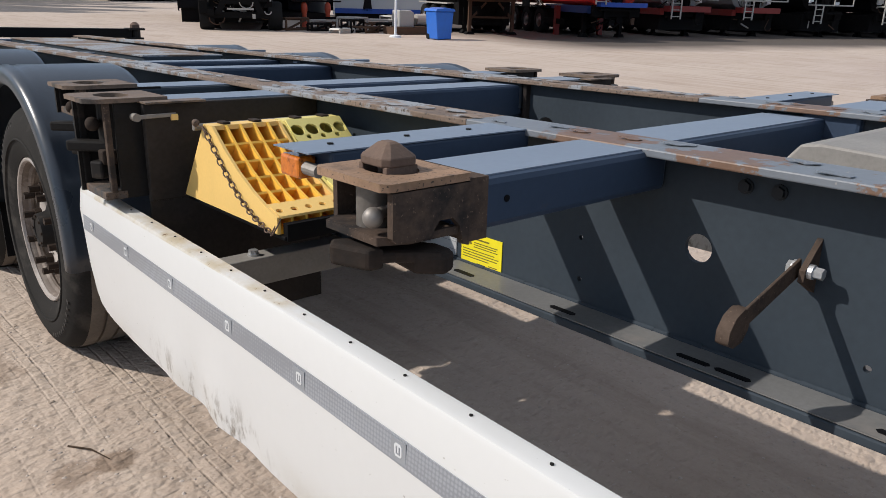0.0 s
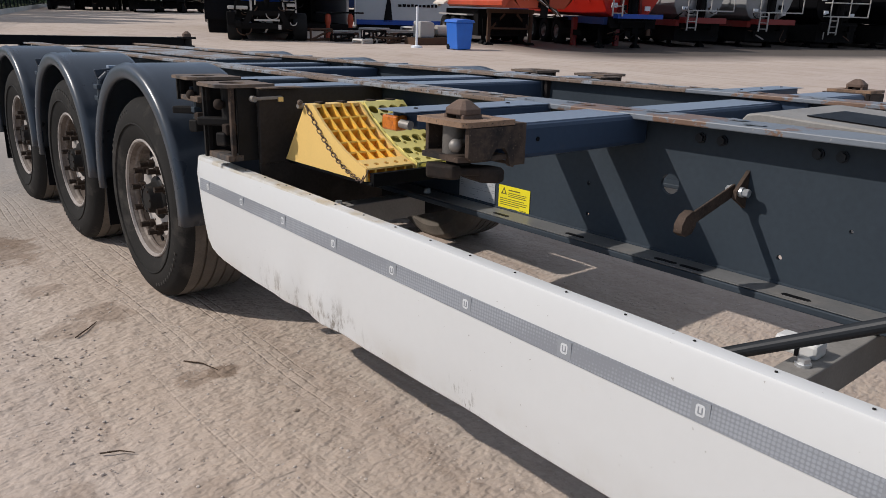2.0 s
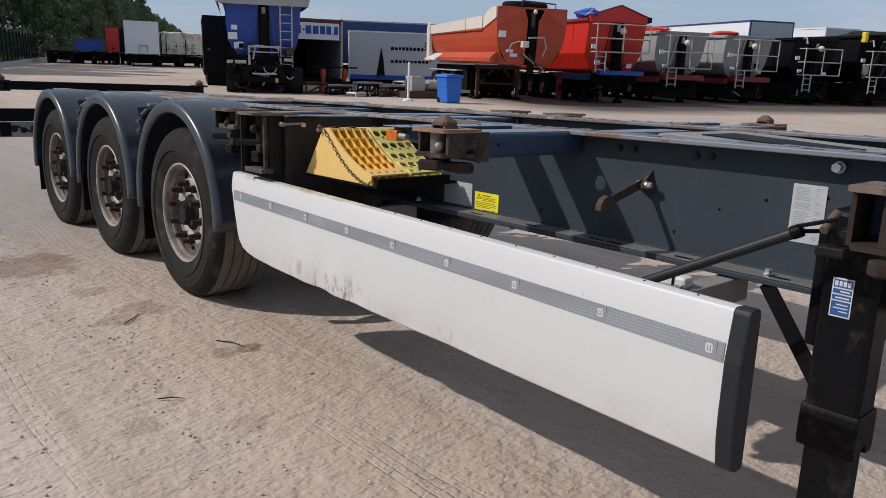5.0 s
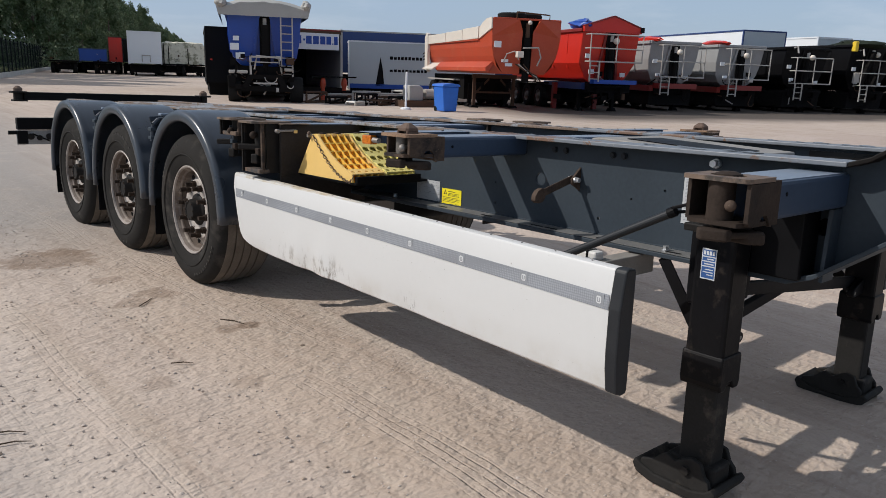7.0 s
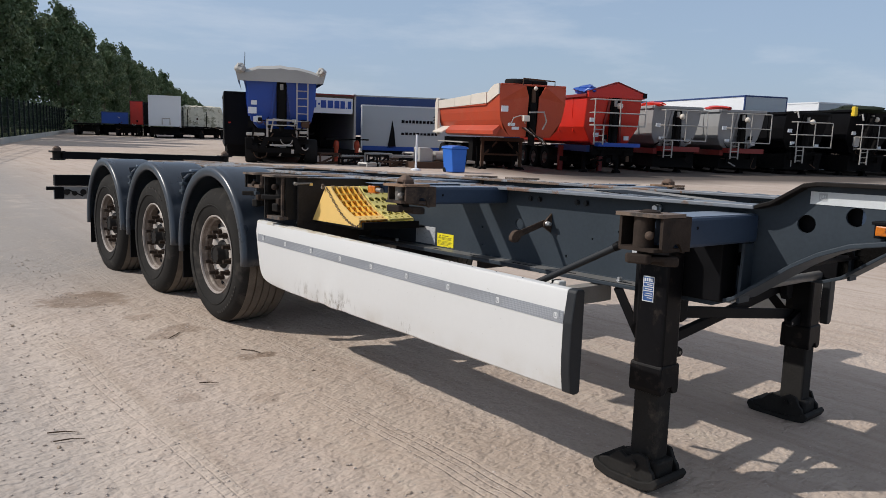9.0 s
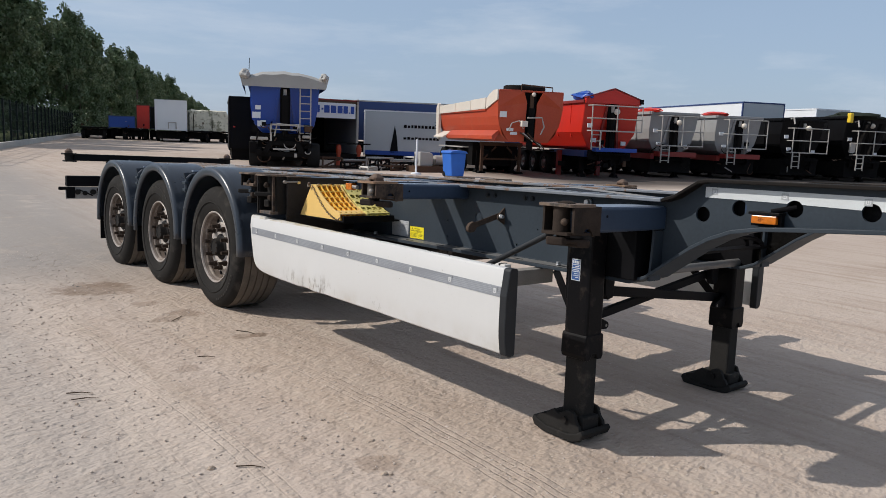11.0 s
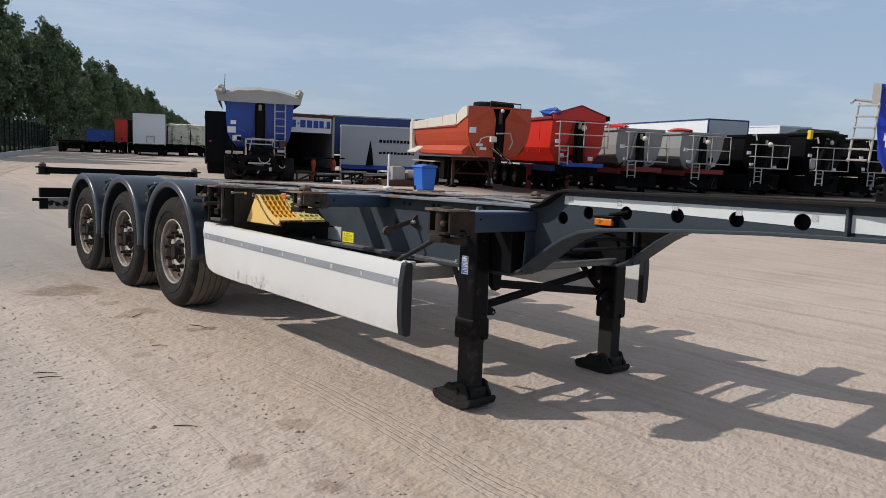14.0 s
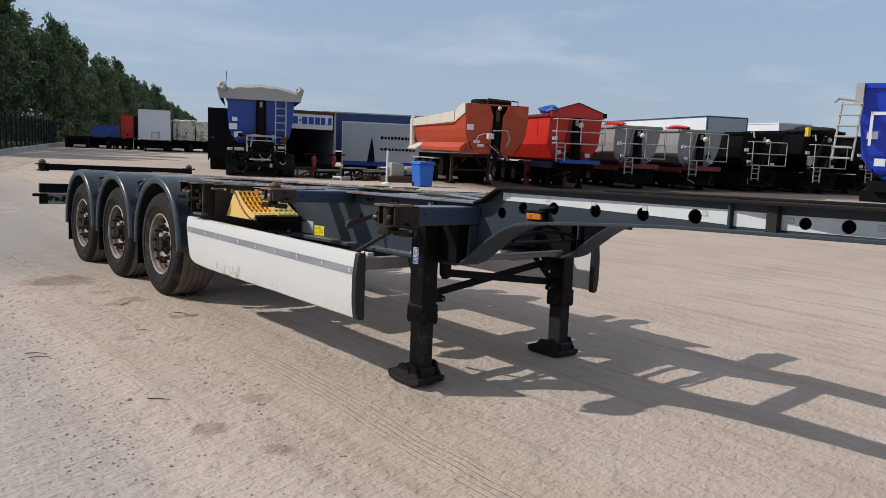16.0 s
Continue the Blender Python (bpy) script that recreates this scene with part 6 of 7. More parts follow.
def small_wheel(parent, c, r=0.5, w=0.3, out=-1):
    c = Vector(c)
    t = part("wheel", lathe(bmesh.new(), [(0, r * 0.55), (-0.02 * w, r * 0.62), (0, r * 0.92), (0.08 * w, r), (0.92 * w, r), (w, r * 0.92), (w, r * 0.55)] if out < 0 else [(0, r * 0.55), (0.02 * w, r * 0.62), (0, r * 0.92), (-0.08 * w, r), (-0.92 * w, r), (-w, r * 0.92), (-w, r * 0.55)], c, "x", 24), P_TYRE, parent, smooth=True)
    k = 1 if out < 0 else -1
    part("rim", lathe(bmesh.new(), [(k * 0.02, r * 0.56), (k * 0.06, r * 0.50), (k * 0.10, r * 0.3), (k * 0.0, r * 0.2), (k * -0.02, r * 0.02)], c, "x", 18), P_RIM, t, smooth=True)
    return t


P_TYRE = mat("far tyre rubber", (0.015, 0.015, 0.015), 0.9, 0, 0.2, 3, 30, 0.1)
P_RIM = mat("far dusty rim", (0.22, 0.21, 0.20), 0.7, 0.2, 0.2, 5, 40, 0.1)


def tube(pts, r, seg=8):
    """One bent tube through the points."""
    pts = [Vector(p) for p in pts]
    bm, rings = bmesh.new(), []
    for i, p in enumerate(pts):
        d = (pts[min(i + 1, len(pts) - 1)] - pts[max(i - 1, 0)]).normalized()
        side = d.cross(Vector((0.13, 0.97, 0.21))).normalized()
        up = side.cross(d)
        rings.append([bm.verts.new(p + r * (math.cos(2 * math.pi * k / seg) * side + math.sin(2 * math.pi * k / seg) * up)) for k in range(seg)])
    for p, q in zip(rings, rings[1:]):
        for k in range(seg):
            bm.faces.new((p[k], p[(k + 1) % seg], q[(k + 1) % seg], q[k]))
    bm.faces.new(rings[0])
    bm.faces.new(rings[-1])
    return bm


def clutter(root, x0, x1, y0, y1, z0, z1, count, seed):
    """Brackets, pipes and braces that crowd the front of a trailer's frame."""
    rng = random.Random(seed)
    for i in range(count):
        a = Vector((rng.uniform(x0, x1), rng.uniform(y0, y1), rng.uniform(z0, z1)))
        k = rng.random()
        m = P_UNDER if k < 0.62 else (P_RAIL if k < 0.80 else P_RUSTY)
        if i % 3 == 0:
            part("bracket", B(a.x, a.x + rng.uniform(0.08, 0.25), a.y, a.y + 0.08, a.z, a.z + rng.uniform(0.08, 0.3)), m, root)
        elif i % 3 == 1:
            b = a + Vector((rng.uniform(-0.5, 0.3), rng.uniform(-0.1, 0.2), rng.uniform(-0.5, 0.5)))
            b.z = min(max(b.z, z0), z1)
            part("brace", R(a, b, rng.uniform(0.018, 0.035), 6), m, root)
        else:
            w = min(rng.uniform(0.2, 0.55), x1 + 0.2 - a.x)
            line = [(a.x + w * (1 - math.cos(math.pi * q / 6)) / 2, a.y, a.z - 0.45 * w * math.sin(math.pi * q / 6)) for q in range(7)]
            part("hose", tube(line, 0.018, 6), m, root)


def running_gear(root, L, W=2.5, legs=1.6, axles=3, first=None, start=0.15):
    """Frame rails, legs and axles of a parked semi-trailer."""
    for x in (W * 0.30, W * 0.70):
        part("frame_rail", B(x - 0.06, x + 0.06, start, L, 0.72, 1.0), P_UNDER, root)
    for x in (W * 0.20, W * 0.80):
        lg = part("landing_leg", B(x - 0.07, x + 0.07, legs - 0.07, legs + 0.07, 0.12, 0.95), P_UNDER, root)
        part("foot", prism(bmesh.new(), [(x - 0.16, 0.0), (x + 0.16, 0.0), (x + 0.08, 0.13), (x - 0.08, 0.13)], "y", legs - 0.15, legs + 0.15), P_UNDER, lg)
    part("leg_brace", R((W * 0.2, legs, 0.3), (W * 0.8, legs, 0.75), 0.03, 8), P_UNDER, root)
    for i in range(axles):
        y = (L - 0.7 - 1.31 * i) if first is None else first + 1.31 * i
        part("axle", R((0.3, y, 0.5), (W - 0.3, y, 0.5), 0.07, 10), P_UNDER, root)
        small_wheel(root, (0.02, y, 0.5), 0.5, 0.34, -1)
        small_wheel(root, (W - 0.02, y, 0.5), 0.5, 0.34, 1)


def rails(root, name, pts, r, material, label=""):
    return part(name, tube(pts, r, 8), material, root, label)


def walkway(root, x0, x1, y, z, h, material):
    part("walkway_floor", B(x0, x1, y - 0.45, y, z, z + 0.05), material, root)
    for x in (x0, (x0 + x1) / 2, x1):
        part("walkway_post", R((x, y - 0.43, z), (x, y - 0.43, z + h), 0.025, 8), material, root)
    for k in (0.5, 1.0):
        rails(root, "handrail", [(x0, y, z + h * k), (x0, y - 0.43, z + h * k), (x1, y - 0.43, z + h * k), (x1, y, z + h * k)], 0.025, material)
    part("ladder", box(box(bmesh.new(), x0 - 0.02, x0 + 0.03, y - 0.50, y - 0.46, z - 0.75, z), x0 + 0.38, x0 + 0.43, y - 0.50, y - 0.46, z - 0.75, z), material, root)
    for i in range(3):
        part("rung", R((x0, y - 0.48, z - 0.65 + i * 0.25), (x0 + 0.4, y - 0.48, z - 0.65 + i * 0.25), 0.018, 6), material, root)


def tipper(f, u, label, L=7.6, W=2.5, H=3.1, body=None, face=None, section="round", low=1.05, gap=0.35, legs=1.3, group="parked tipper trailers", deep=0.45, first=None):
    root = thing("tipper_trailer", label, "tipper trailer", local(f, u), group)
    if section == "round":
        half = [(0.04, H), (0.06, H - 0.75), (0.16, low + 0.55), (0.36, low + 0.22), (0.66, low + 0.04), (0.95, low)]
    elif section == "deep":
        half = [(0.04, H), (0.10, low + 0.95), (0.22, low + 0.35), (0.50, low + 0.03), (0.8, low)]
    else:
        half = [(0.04, H), (0.05, low + 0.75), (0.42, low + 0.12), (0.62, low)]
    sec = half + [(W - x, z) for x, z in reversed(half)]
    bm = bmesh.new()
    front, back = [], []
    for x, z in sec:
        k = (z - low) / (H - low)
        front.append(bm.verts.new((x, gap + 0.35 * (1 - k), z)))
        back.append(bm.verts.new((x, L - 0.1 + 0.25 * k, z)))
    n = len(sec)
    bm.faces.new(front)
    bm.faces.new(back)
    for i in range(n):
        j = (i + 1) % n
        bm.faces.new((front[i], front[j], back[j], back[i]))
    tub = part("tipping_body", bm, body, root, "", bevel=0.03)
    for x in (0.0, W):
        part("top_rail", B(x - 0.05, x + 0.05, gap, L + 0.1, H - 0.10, H + 0.03), face, tub, bevel=0.02)
        for i in range(1, 6):
            y = gap + (L - gap) * i / 6
            part("side_rib", prism(bmesh.new(), [(abs(x - 0.03), H - 0.1), (abs(x - 0.02), H - 0.75), (abs(x - 0.10), low + 0.55), (abs(x - 0.16), low + 0.6), (abs(x - 0.08), H - 0.7), (abs(x - 0.09), H - 0.1)], "y", y - 0.04, y + 0.04), body, tub)
    # headboard with two splayed ribs and the ram
    for k in (-1, 1):
        part("headboard_rib", bar(bmesh.new(), (W / 2 + k * 0.22, gap + 0.02, H - 0.05), (W / 2 + k * 0.45, gap + 0.28, low + 0.15), 0.10, 0.12, (0, 1, 0)), face, tub)
    part("headboard_rail", B(0.02, W - 0.02, gap - 0.05, gap + 0.05, H - 0.08, H + 0.04), face, tub, bevel=0.02)
    ram = part("ram", R((W / 2, gap - 0.02, low - 0.15), (W / 2, gap - 0.05, H - 0.45), 0.11, 16), P_UNDER, root, "dark hydraulic ram")
    part("ram_stage", R((W / 2, gap - 0.05, H - 0.45), (W / 2, gap - 0.05, H - 0.20), 0.07, 14), P_RAIL, ram)
    part("ram_cover", B(W / 2 - 0.2, W / 2 + 0.2, gap - 0.02, gap + 0.04, low + 0.1, H - 0.1), P_UNDER, root)
    if W < 2.7:
        part("lamp", sphere(bmesh.new(), (W / 2 + 0.12, gap - 0.2, H - 0.42), 0.13), P_CREAM, root, smooth=True)
    clutter(root, 0.3, W - 0.5, gap - 0.2, gap + 0.1, 0.35, low + 0.55, 15, int(L * 10 + f[0] * 7))
    for i, (x, z) in enumerate(((0.55, low + 0.35), (1.95, low + 0.25), (0.35, low + 0.95))):
        part("notice_plate", B(x - 0.11, x + 0.11, gap + 0.05, gap + 0.10, z, z + 0.17), P_WHITE, root)
    part("cross_frame", B(0.35, W - 0.35, gap - 0.1, gap + 0.15, 0.78, low + 0.02), P_UNDER, root)
    part("kingpin_plate", B(0.5, W - 0.5, 0.0, 1.6, 0.98, 1.04), P_UNDER, root)
    # added solid block stands in for the shade under the tipper
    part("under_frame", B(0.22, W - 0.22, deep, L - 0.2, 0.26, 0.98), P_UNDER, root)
    part("side_guard", B(0.04, 0.09, 2.0, L - 4.3, 0.42, 0.62), P_UNDER, root)
    part("side_guard", B(W - 0.09, W - 0.04, 2.0, L - 4.3, 0.42, 0.62), P_UNDER, root)
    running_gear(root, L, W, legs, first=first)
    back_axle = L - 0.7 if first is None else first + 2.62
    for x in (0.0, W - 0.36):
        part("mudguard", B(x, x + 0.36, back_axle - 3.25, back_axle + 0.65, 1.03, 1.08), P_UNDER, root)
    return root


def bundle(c, rx, ry, rz, seed):
    """A crumpled heap of tarpaulin."""
    bm = bmesh.new()
    bmesh.ops.create_icosphere(bm, subdivisions=3, radius=1)
    for v in bm.verts:
        p = v.co.copy()
        k = 1 + 0.30 * noise.noise(p * 1.7 + Vector((seed, 0, 0))) + 0.22 * abs(noise.noise(p * 4.3 + Vector((0, seed, 0))))
        v.co = Vector(c) + Vector((p.x * rx * k, p.y * ry * k, p.z * rz * k))
    return bm


RB = (0.9135, -0.4067)
# weathered orange half-pipe tipper: its body overhangs the short chassis
o = thing("tipper_trailer", "weathered orange half-pipe tipper trailer with cream side boards", "tipper trailer", local((18.37, 18.64), RB), "parked tipper trailers")
OW, OL = 2.7, 8.6
o_sec = [(0.0, 2.80), (0.03, 2.35), (0.10, 2.02), (0.26, 1.66), (0.52, 1.38), (2.18, 1.38), (2.44, 1.66), (2.60, 2.02), (2.67, 2.35), (2.70, 2.80)]
o_top = [(0.0, 3.34), (0.55, 3.34), (0.95, 3.2), (1.35, 3.02), (2.2, 2.95), (4.4, 2.93), (6.6, 2.92), (OL, 2.90)]
bm, rings = bmesh.new(), []
for y, z in o_top:
    rings.append([bm.verts.new((0.0, y, z))] + [bm.verts.new((x, y + 0.10 * (2.8 - zz) * (y < 0.1), zz)) for x, zz in o_sec] + [bm.verts.new((OW, y, z))])
for p, q in zip(rings, rings[1:]):
    for i in range(len(p) - 1):
        bm.faces.new((p[i], p[i + 1], q[i + 1], q[i]))
    bm.faces.new((p[0], q[0], q[-1], p[-1]))
bm.faces.new(rings[-1])
o_body = part("tipping_body", bm, P_ORANGE, o, "weathered orange half-pipe body", bevel=0.02)
# front wall folded forward beside the ram
for k in (0, 1):
    def fx(x):
        return OW - x if k else x
    fw = bmesh.new()
    pts = [(0.0, 0.0, 3.34), (0.95, -0.24, 3.30), (1.14, -0.10, 2.9), (1.14, 0.05, 1.40), (0.52, 0.14, 1.38), (0.10, 0.08, 2.02), (0.0, 0.0, 2.70)]
    va = [fw.verts.new((fx(x), y, z)) for x, y, z in pts]
    vb = [fw.verts.new((fx(x), y + 0.05, z)) for x, y, z in pts]
    for f3 in ((0, 1, 6), (1, 2, 6), (2, 5, 6), (2, 3, 5), (3, 4, 5)):
        fw.faces.new([va[i] for i in f3])
        fw.faces.new([vb[i] for i in reversed(f3)])
    for i in range(7):
        fw.faces.new((va[i], va[(i + 1) % 7], vb[(i + 1) % 7], vb[i]))
    part("front_panel", fw, P_ORANGE, o_body, "folded orange front panel")
part("front_rail", B(0.02, OW - 0.02, -0.06, 0.04, 3.30, 3.37), P_ORANGE, o_body, bevel=0.02)
part("ram_recess", B(1.10, 1.60, 0.06, 0.12, 1.42, 3.3), P_UNDER, o_body, "dark ram recess")
ram = part("ram", R((1.35, -0.02, 1.1), (1.35, -0.06, 2.7), 0.13, 16), P_UNDER, o, "dark hydraulic ram")
part("ram_stage", R((1.35, -0.06, 2.7), (1.35, -0.06, 3.2), 0.08, 14), P_RUSTY, ram)
part("lamp", sphere(bmesh.new(), (1.38, -0.16, 3.22), 0.08), P_CREAM, o, smooth=True)
part("work_box", B(0.85, 1.10, -0.42, -0.20, 1.98, 2.20), P_CREAM, o, "pale box on bracket", bevel=0.02)
rails(o, "hose", [(1.1, -0.3, 2.32), (1.7, -0.32, 2.35), (1.82, -0.3, 2.0), (1.7, -0.25, 1.7)], 0.03, P_RAIL)
rails(o, "hose", [(0.45, -0.05, 1.8), (0.52, -0.2, 2.1), (0.8, -0.25, 2.2), (1.0, -0.2, 1.9)], 0.022, P_RAIL)
for k in range(4):
    rails(o, "drooping_hose", [(0.9 + 0.1 * k, -0.15, 1.75), (1.3 + 0.08 * k, -0.2, 1.5 - 0.04 * k), (1.75, -0.15, 1.35 - 0.05 * k), (1.95 - 0.1 * k, -0.1, 1.15)], 0.028, (P_RUSTY, P_RAIL, P_UNDER, P_RUSTY)[k])
for x, z in ((0.12, 2.32), (0.42, 1.80), (0.58, 1.66)):
    part("notice_plate", B(x - 0.03, x + 0.24, -0.02, 0.03, z, z + (0.22 if z > 2 else 0.11)), P_WHITE, o)
for ya, yb, za, zb in ((1.35, 3.3, 2.66, 3.07), (3.3, 5.6, 2.64, 3.02), (5.6, OL - 0.1, 2.62, 2.98)):
    part("side_board", prism(bmesh.new(), [(ya, za), (ya, zb + 0.03), (yb - 0.05, zb), (yb - 0.05, za - 0.02)], "x", -0.07, 0.0), P_CREAM, o_body, "cream side board", bevel=0.01)
part("side_board", prism(bmesh.new(), [(0.0, 2.98), (0.0, 3.36), (0.5, 3.35), (0.95, 3.22), (1.3, 3.06), (1.3, 2.66)], "x", -0.05, 0.0), P_CREAM, o_body, "cream curved corner board")
part("end_post", prism(bmesh.new(), [(OL - 0.35, 1.35), (OL - 0.35, 3.06), (OL - 0.1, 3.12), (OL + 0.15, 2.9), (OL + 0.10, 1.5)], "x", -0.10, 0.03), P_CREAM, o_body, "cream end post")
part("top_rail", B(-0.05, 0.05, 1.4, OL, 2.58, 2.66), P_ORANGE, o_body, bevel=0.02)
part("side_sill", prism(bmesh.new(), [(0.02, 1.40), (-0.10, 1.46), (-0.10, 1.60), (0.16, 1.82), (0.22, 1.74)], "y", 0.3, OL - 1.8), P_ORANGE, o_body)
part("skirt_lip", prism(bmesh.new(), [(0.18, 1.78), (-0.28, 1.52), (-0.28, 1.46), (0.22, 1.66)], "y", OL - 1.9, OL - 0.2), P_CREAM, o_body, "faded skirt lip")
for xc, yc in ((0.95, 0.55), (1.65, 0.75)):
    part("spare_tyre", lathe(bmesh.new(), [(3.36, .25), (3.36, .48), (3.41, .54), (3.52, .54), (3.57, .48), (3.57, .25), (3.36, .25)], (xc, yc, 0), "z", 28), P_TYRE, o, smooth=True)
rails(o, "tyre_guard", [(0.9, -0.05, 3.28), (0.9, -0.05, 3.58), (2.2, -0.05, 3.52), (2.2, -0.05, 3.28)], 0.025, P_RUSTY)
running_gear(o, OL - 0.3, OW, 3.9, first=5.2, start=3.0)
# added dark block, again for the shade beneath the body
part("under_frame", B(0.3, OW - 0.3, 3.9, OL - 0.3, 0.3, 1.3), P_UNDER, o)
for x in (0.02, OW - 0.38):
    part("mudguard", B(x, x + 0.36, 4.5, 8.5, 1.05, 1.10), P_RAIL, o)
stand = part("leg_stand", B(0.40, 2.3, 3.05, 3.25, 1.18, 1.34), P_RUSTY, o, "rusty brown chassis front")
for xx in (0.48, 2.2):
    part("stand_post", B(xx - 0.06, xx + 0.06, 3.08, 3.2, 0.08, 1.2), P_RUSTY, stand)
    part("stand_foot", prism(bmesh.new(), [(xx - 0.18, 0.0), (xx + 0.18, 0.0), (xx + 0.1, 0.1), (xx - 0.1, 0.1)], "y", 3.0, 3.3), P_UNDER, stand)
for p, q in (((0.5, 3.1, 0.55), (1.1, 3.1, 1.15)), ((2.2, 3.1, 0.55), (1.6, 3.1, 1.15)), ((0.5, 3.1, 0.62), (2.2, 3.1, 0.62))):
    part("stand_brace", bar(bmesh.new(), p, q, 0.05, 0.07), P_RUSTY, stand)

# bright red tipper with walkway
r = tipper((22.55, 17.70), RB, "bright red tipper trailer with grey front walkway", 8.4, 2.6, 3.2, P_RED, P_DARKRED, "hex", 1.15, first=4.3, deep=3.2)
part("gable", prism(bmesh.new(), [(0.02, 3.1), (0.02, 3.30), (1.30, 3.70), (2.56, 3.28), (2.58, 3.1)], "y", 0.22, 0.40), P_RED, r)
part("gable_cap", bar(bmesh.new(), (0.0, 0.30, 3.32), (1.30, 0.30, 3.73), 0.22, 0.04), P_DARKRED, r)
part("gable_cap", bar(bmesh.new(), (1.30, 0.30, 3.73), (2.6, 0.30, 3.30), 0.22, 0.04), P_DARKRED, r)
part("corner_block", B(2.50, 2.66, 0.18, 0.40, 3.14, 3.34), P_BLACK, r)
part("chassis_side", B(0.25, 2.3, 0.6, 4.2, 0.88, 1.14), P_NAVY, r, "dark blue chassis frame")
part("folded_tarpaulin", bundle((0.25, 1.0, 3.40), 0.36, 0.75, 0.20, 3.0), P_BLUE, r, "crumpled blue tarpaulin", smooth=True)
walkway(r, 0.15, 2.45, 0.28, 1.95, 1.05, P_RAIL)
part("blue_step", B(0.4, 2.3, -0.15, 0.2, 1.12, 1.28), P_BLUE, r, "blue painted cross beam")
for xx in (0.12, 2.05):
    part("red_leg", B(xx - 0.09, xx + 0.09, 2.7, 2.9, 0.0, 1.1), P_DARKRED, r)

# two dull aluminium tippers on red frames
for f in ((27.11, 17.64), (30.8, 16.51)):
    g = tipper(f, (0.899, -0.438), "dull aluminium tipper trailer on red frame with front walkway", 8.6, 2.5, 2.95, P_SILVER, P_SILVER, "round", 1.10, deep=0.45)
    walkway(g, 0.35, 2.45, 0.28, 1.45, 1.35, P_RAIL)
    part("folded_tarpaulin", bundle((0.3, 1.0, 3.04), 0.30, 0.9, 0.13, f[0]), P_RED, g, "crumpled red tarpaulin", smooth=True)
    part("red_frame", B(0.3, 2.2, -0.1, 0.35, 0.98, 1.2), P_DARKRED, g)
    part("red_side_frame", B(0.12, 0.3, 0.3, 6.0, 0.85, 1.1), P_DARKRED, g)
# two black tippers
for f, h in (((34.39, 15.09), 3.0), ((37.6, 13.4), 3.25), ((41.2, 12.2), 3.1), ((45.2, 11.2), 3.1)):
    g = tipper(f, (0.899, -0.438), "black tipper trailer with grey front ladder and lamp", 8.6, 2.5, h, P_BLACK, P_BLACK, "round" if h < 3.1 else "hex", 1.10, deep=0.45)
    walkway(g, 0.3, 2.3, 0.28, 1.35, 1.2, P_RAIL)
    if h > 3.2:
        # folded crane arms and a heaped cover on the taller one
        for x0, x1 in ((0.5, 0.95), (1.3, 1.75)):
            part("crane_arm", bar(bmesh.new(), (x0, 0.12, 1.3), (x1, -0.05, 2.95), 0.16, 0.2, (0, 1, 0)), P_UNDER, g)
        part("cover_heap", bundle((1.3, 1.2, 3.3), 1.2, 1.2, 0.24, 9.0), P_FOLIAGE_TARP, g, "dark green crumpled cover", smooth=True)
        part("yellow_post", B(0.0, 0.20, 0.15, 0.4, 2.95, 3.42), P_YELLOW, g, "yellow housing", bevel=0.04)
        part("notice_plate", B(0.15, 0.45, 0.1, 0.2, 1.5, 1.95), P_RAIL, g)
    rails(g, "exhaust_hook", [(0.35, 0.2, 3.0), (0.35, 0.0, 3.05), (0.35, -0.1, 2.75)], 0.04, P_RAIL)

# blue tipper with grey cover, seen front on
bt = tipper((11.6, 26.0), (0.90, -0.436), "blue tipper trailer with grey tarpaulin cover", 8.4, 2.85, 3.34, P_BLUE, P_BLUE, "deep", 1.35, 0.25)
cover = bmesh.new()
nx_, rows_ = 12, []
for j, y in enumerate((-0.05, 0.35, 4.5, 8.6)):
    row = []
    for i in range(nx_ + 1):
        x = -0.36 + 3.52 * i / nx_
        k = abs(2 * i / nx_ - 1)
        top = 3.52 + 0.34 * (1 - k ** 2.2) + (0.24 if k > 0.85 else 0) - (0.14 if j == 0 else 0)
        row.append(cover.verts.new((x, y, top + 0.05 * noise.noise(Vector((x * 3.1, y * 0.7, 4))))))
    rows_.append(row)
    low_ = [cover.verts.new((v.co.x * 0.94 + 0.08, v.co.y, 3.20)) for v in row]
    if j == 0:
        for i in range(nx_):
            cover.faces.new((row[i], row[i + 1], low_[i + 1], low_[i]))
    else:
        for k in (0, nx_):
            cover.faces.new((rows_[j - 1][k], row[k], low_[k], prev_low[k]))
    prev_low = low_
for p, q in zip(rows_, rows_[1:]):
    for i in range(nx_):
        cover.faces.new((p[i], p[i + 1], q[i + 1], q[i]))
part("tarpaulin", cover, P_TARP, bt, "grey tarpaulin cover", smooth=True)
part("tarp_bundle", bundle((-0.16, 0.15, 3.66), 0.20, 0.4, 0.22, 5.0), P_TARP, bt, "knotted tarpaulin corner", smooth=True)
part("aerial", R((0.0, 0.1, 3.8), (0.02, 0.1, 4.3), 0.012, 6), P_UNDER, bt)
for xx in (2.02, 2.45):
    part("ladder_rail", B(xx - 0.025, xx + 0.025, 0.05, 0.10, 1.0, 3.2), P_RAIL, bt)
for i in range(7):
    part("rung", R((2.02, 0.07, 1.1 + i * 0.3), (2.45, 0.07, 1.1 + i * 0.3), 0.02, 6), P_RAIL, bt)
part("front_step", B(0.05, 0.75, -0.1, 0.25, 1.08, 1.20), P_RAIL, bt, bevel=0.03)
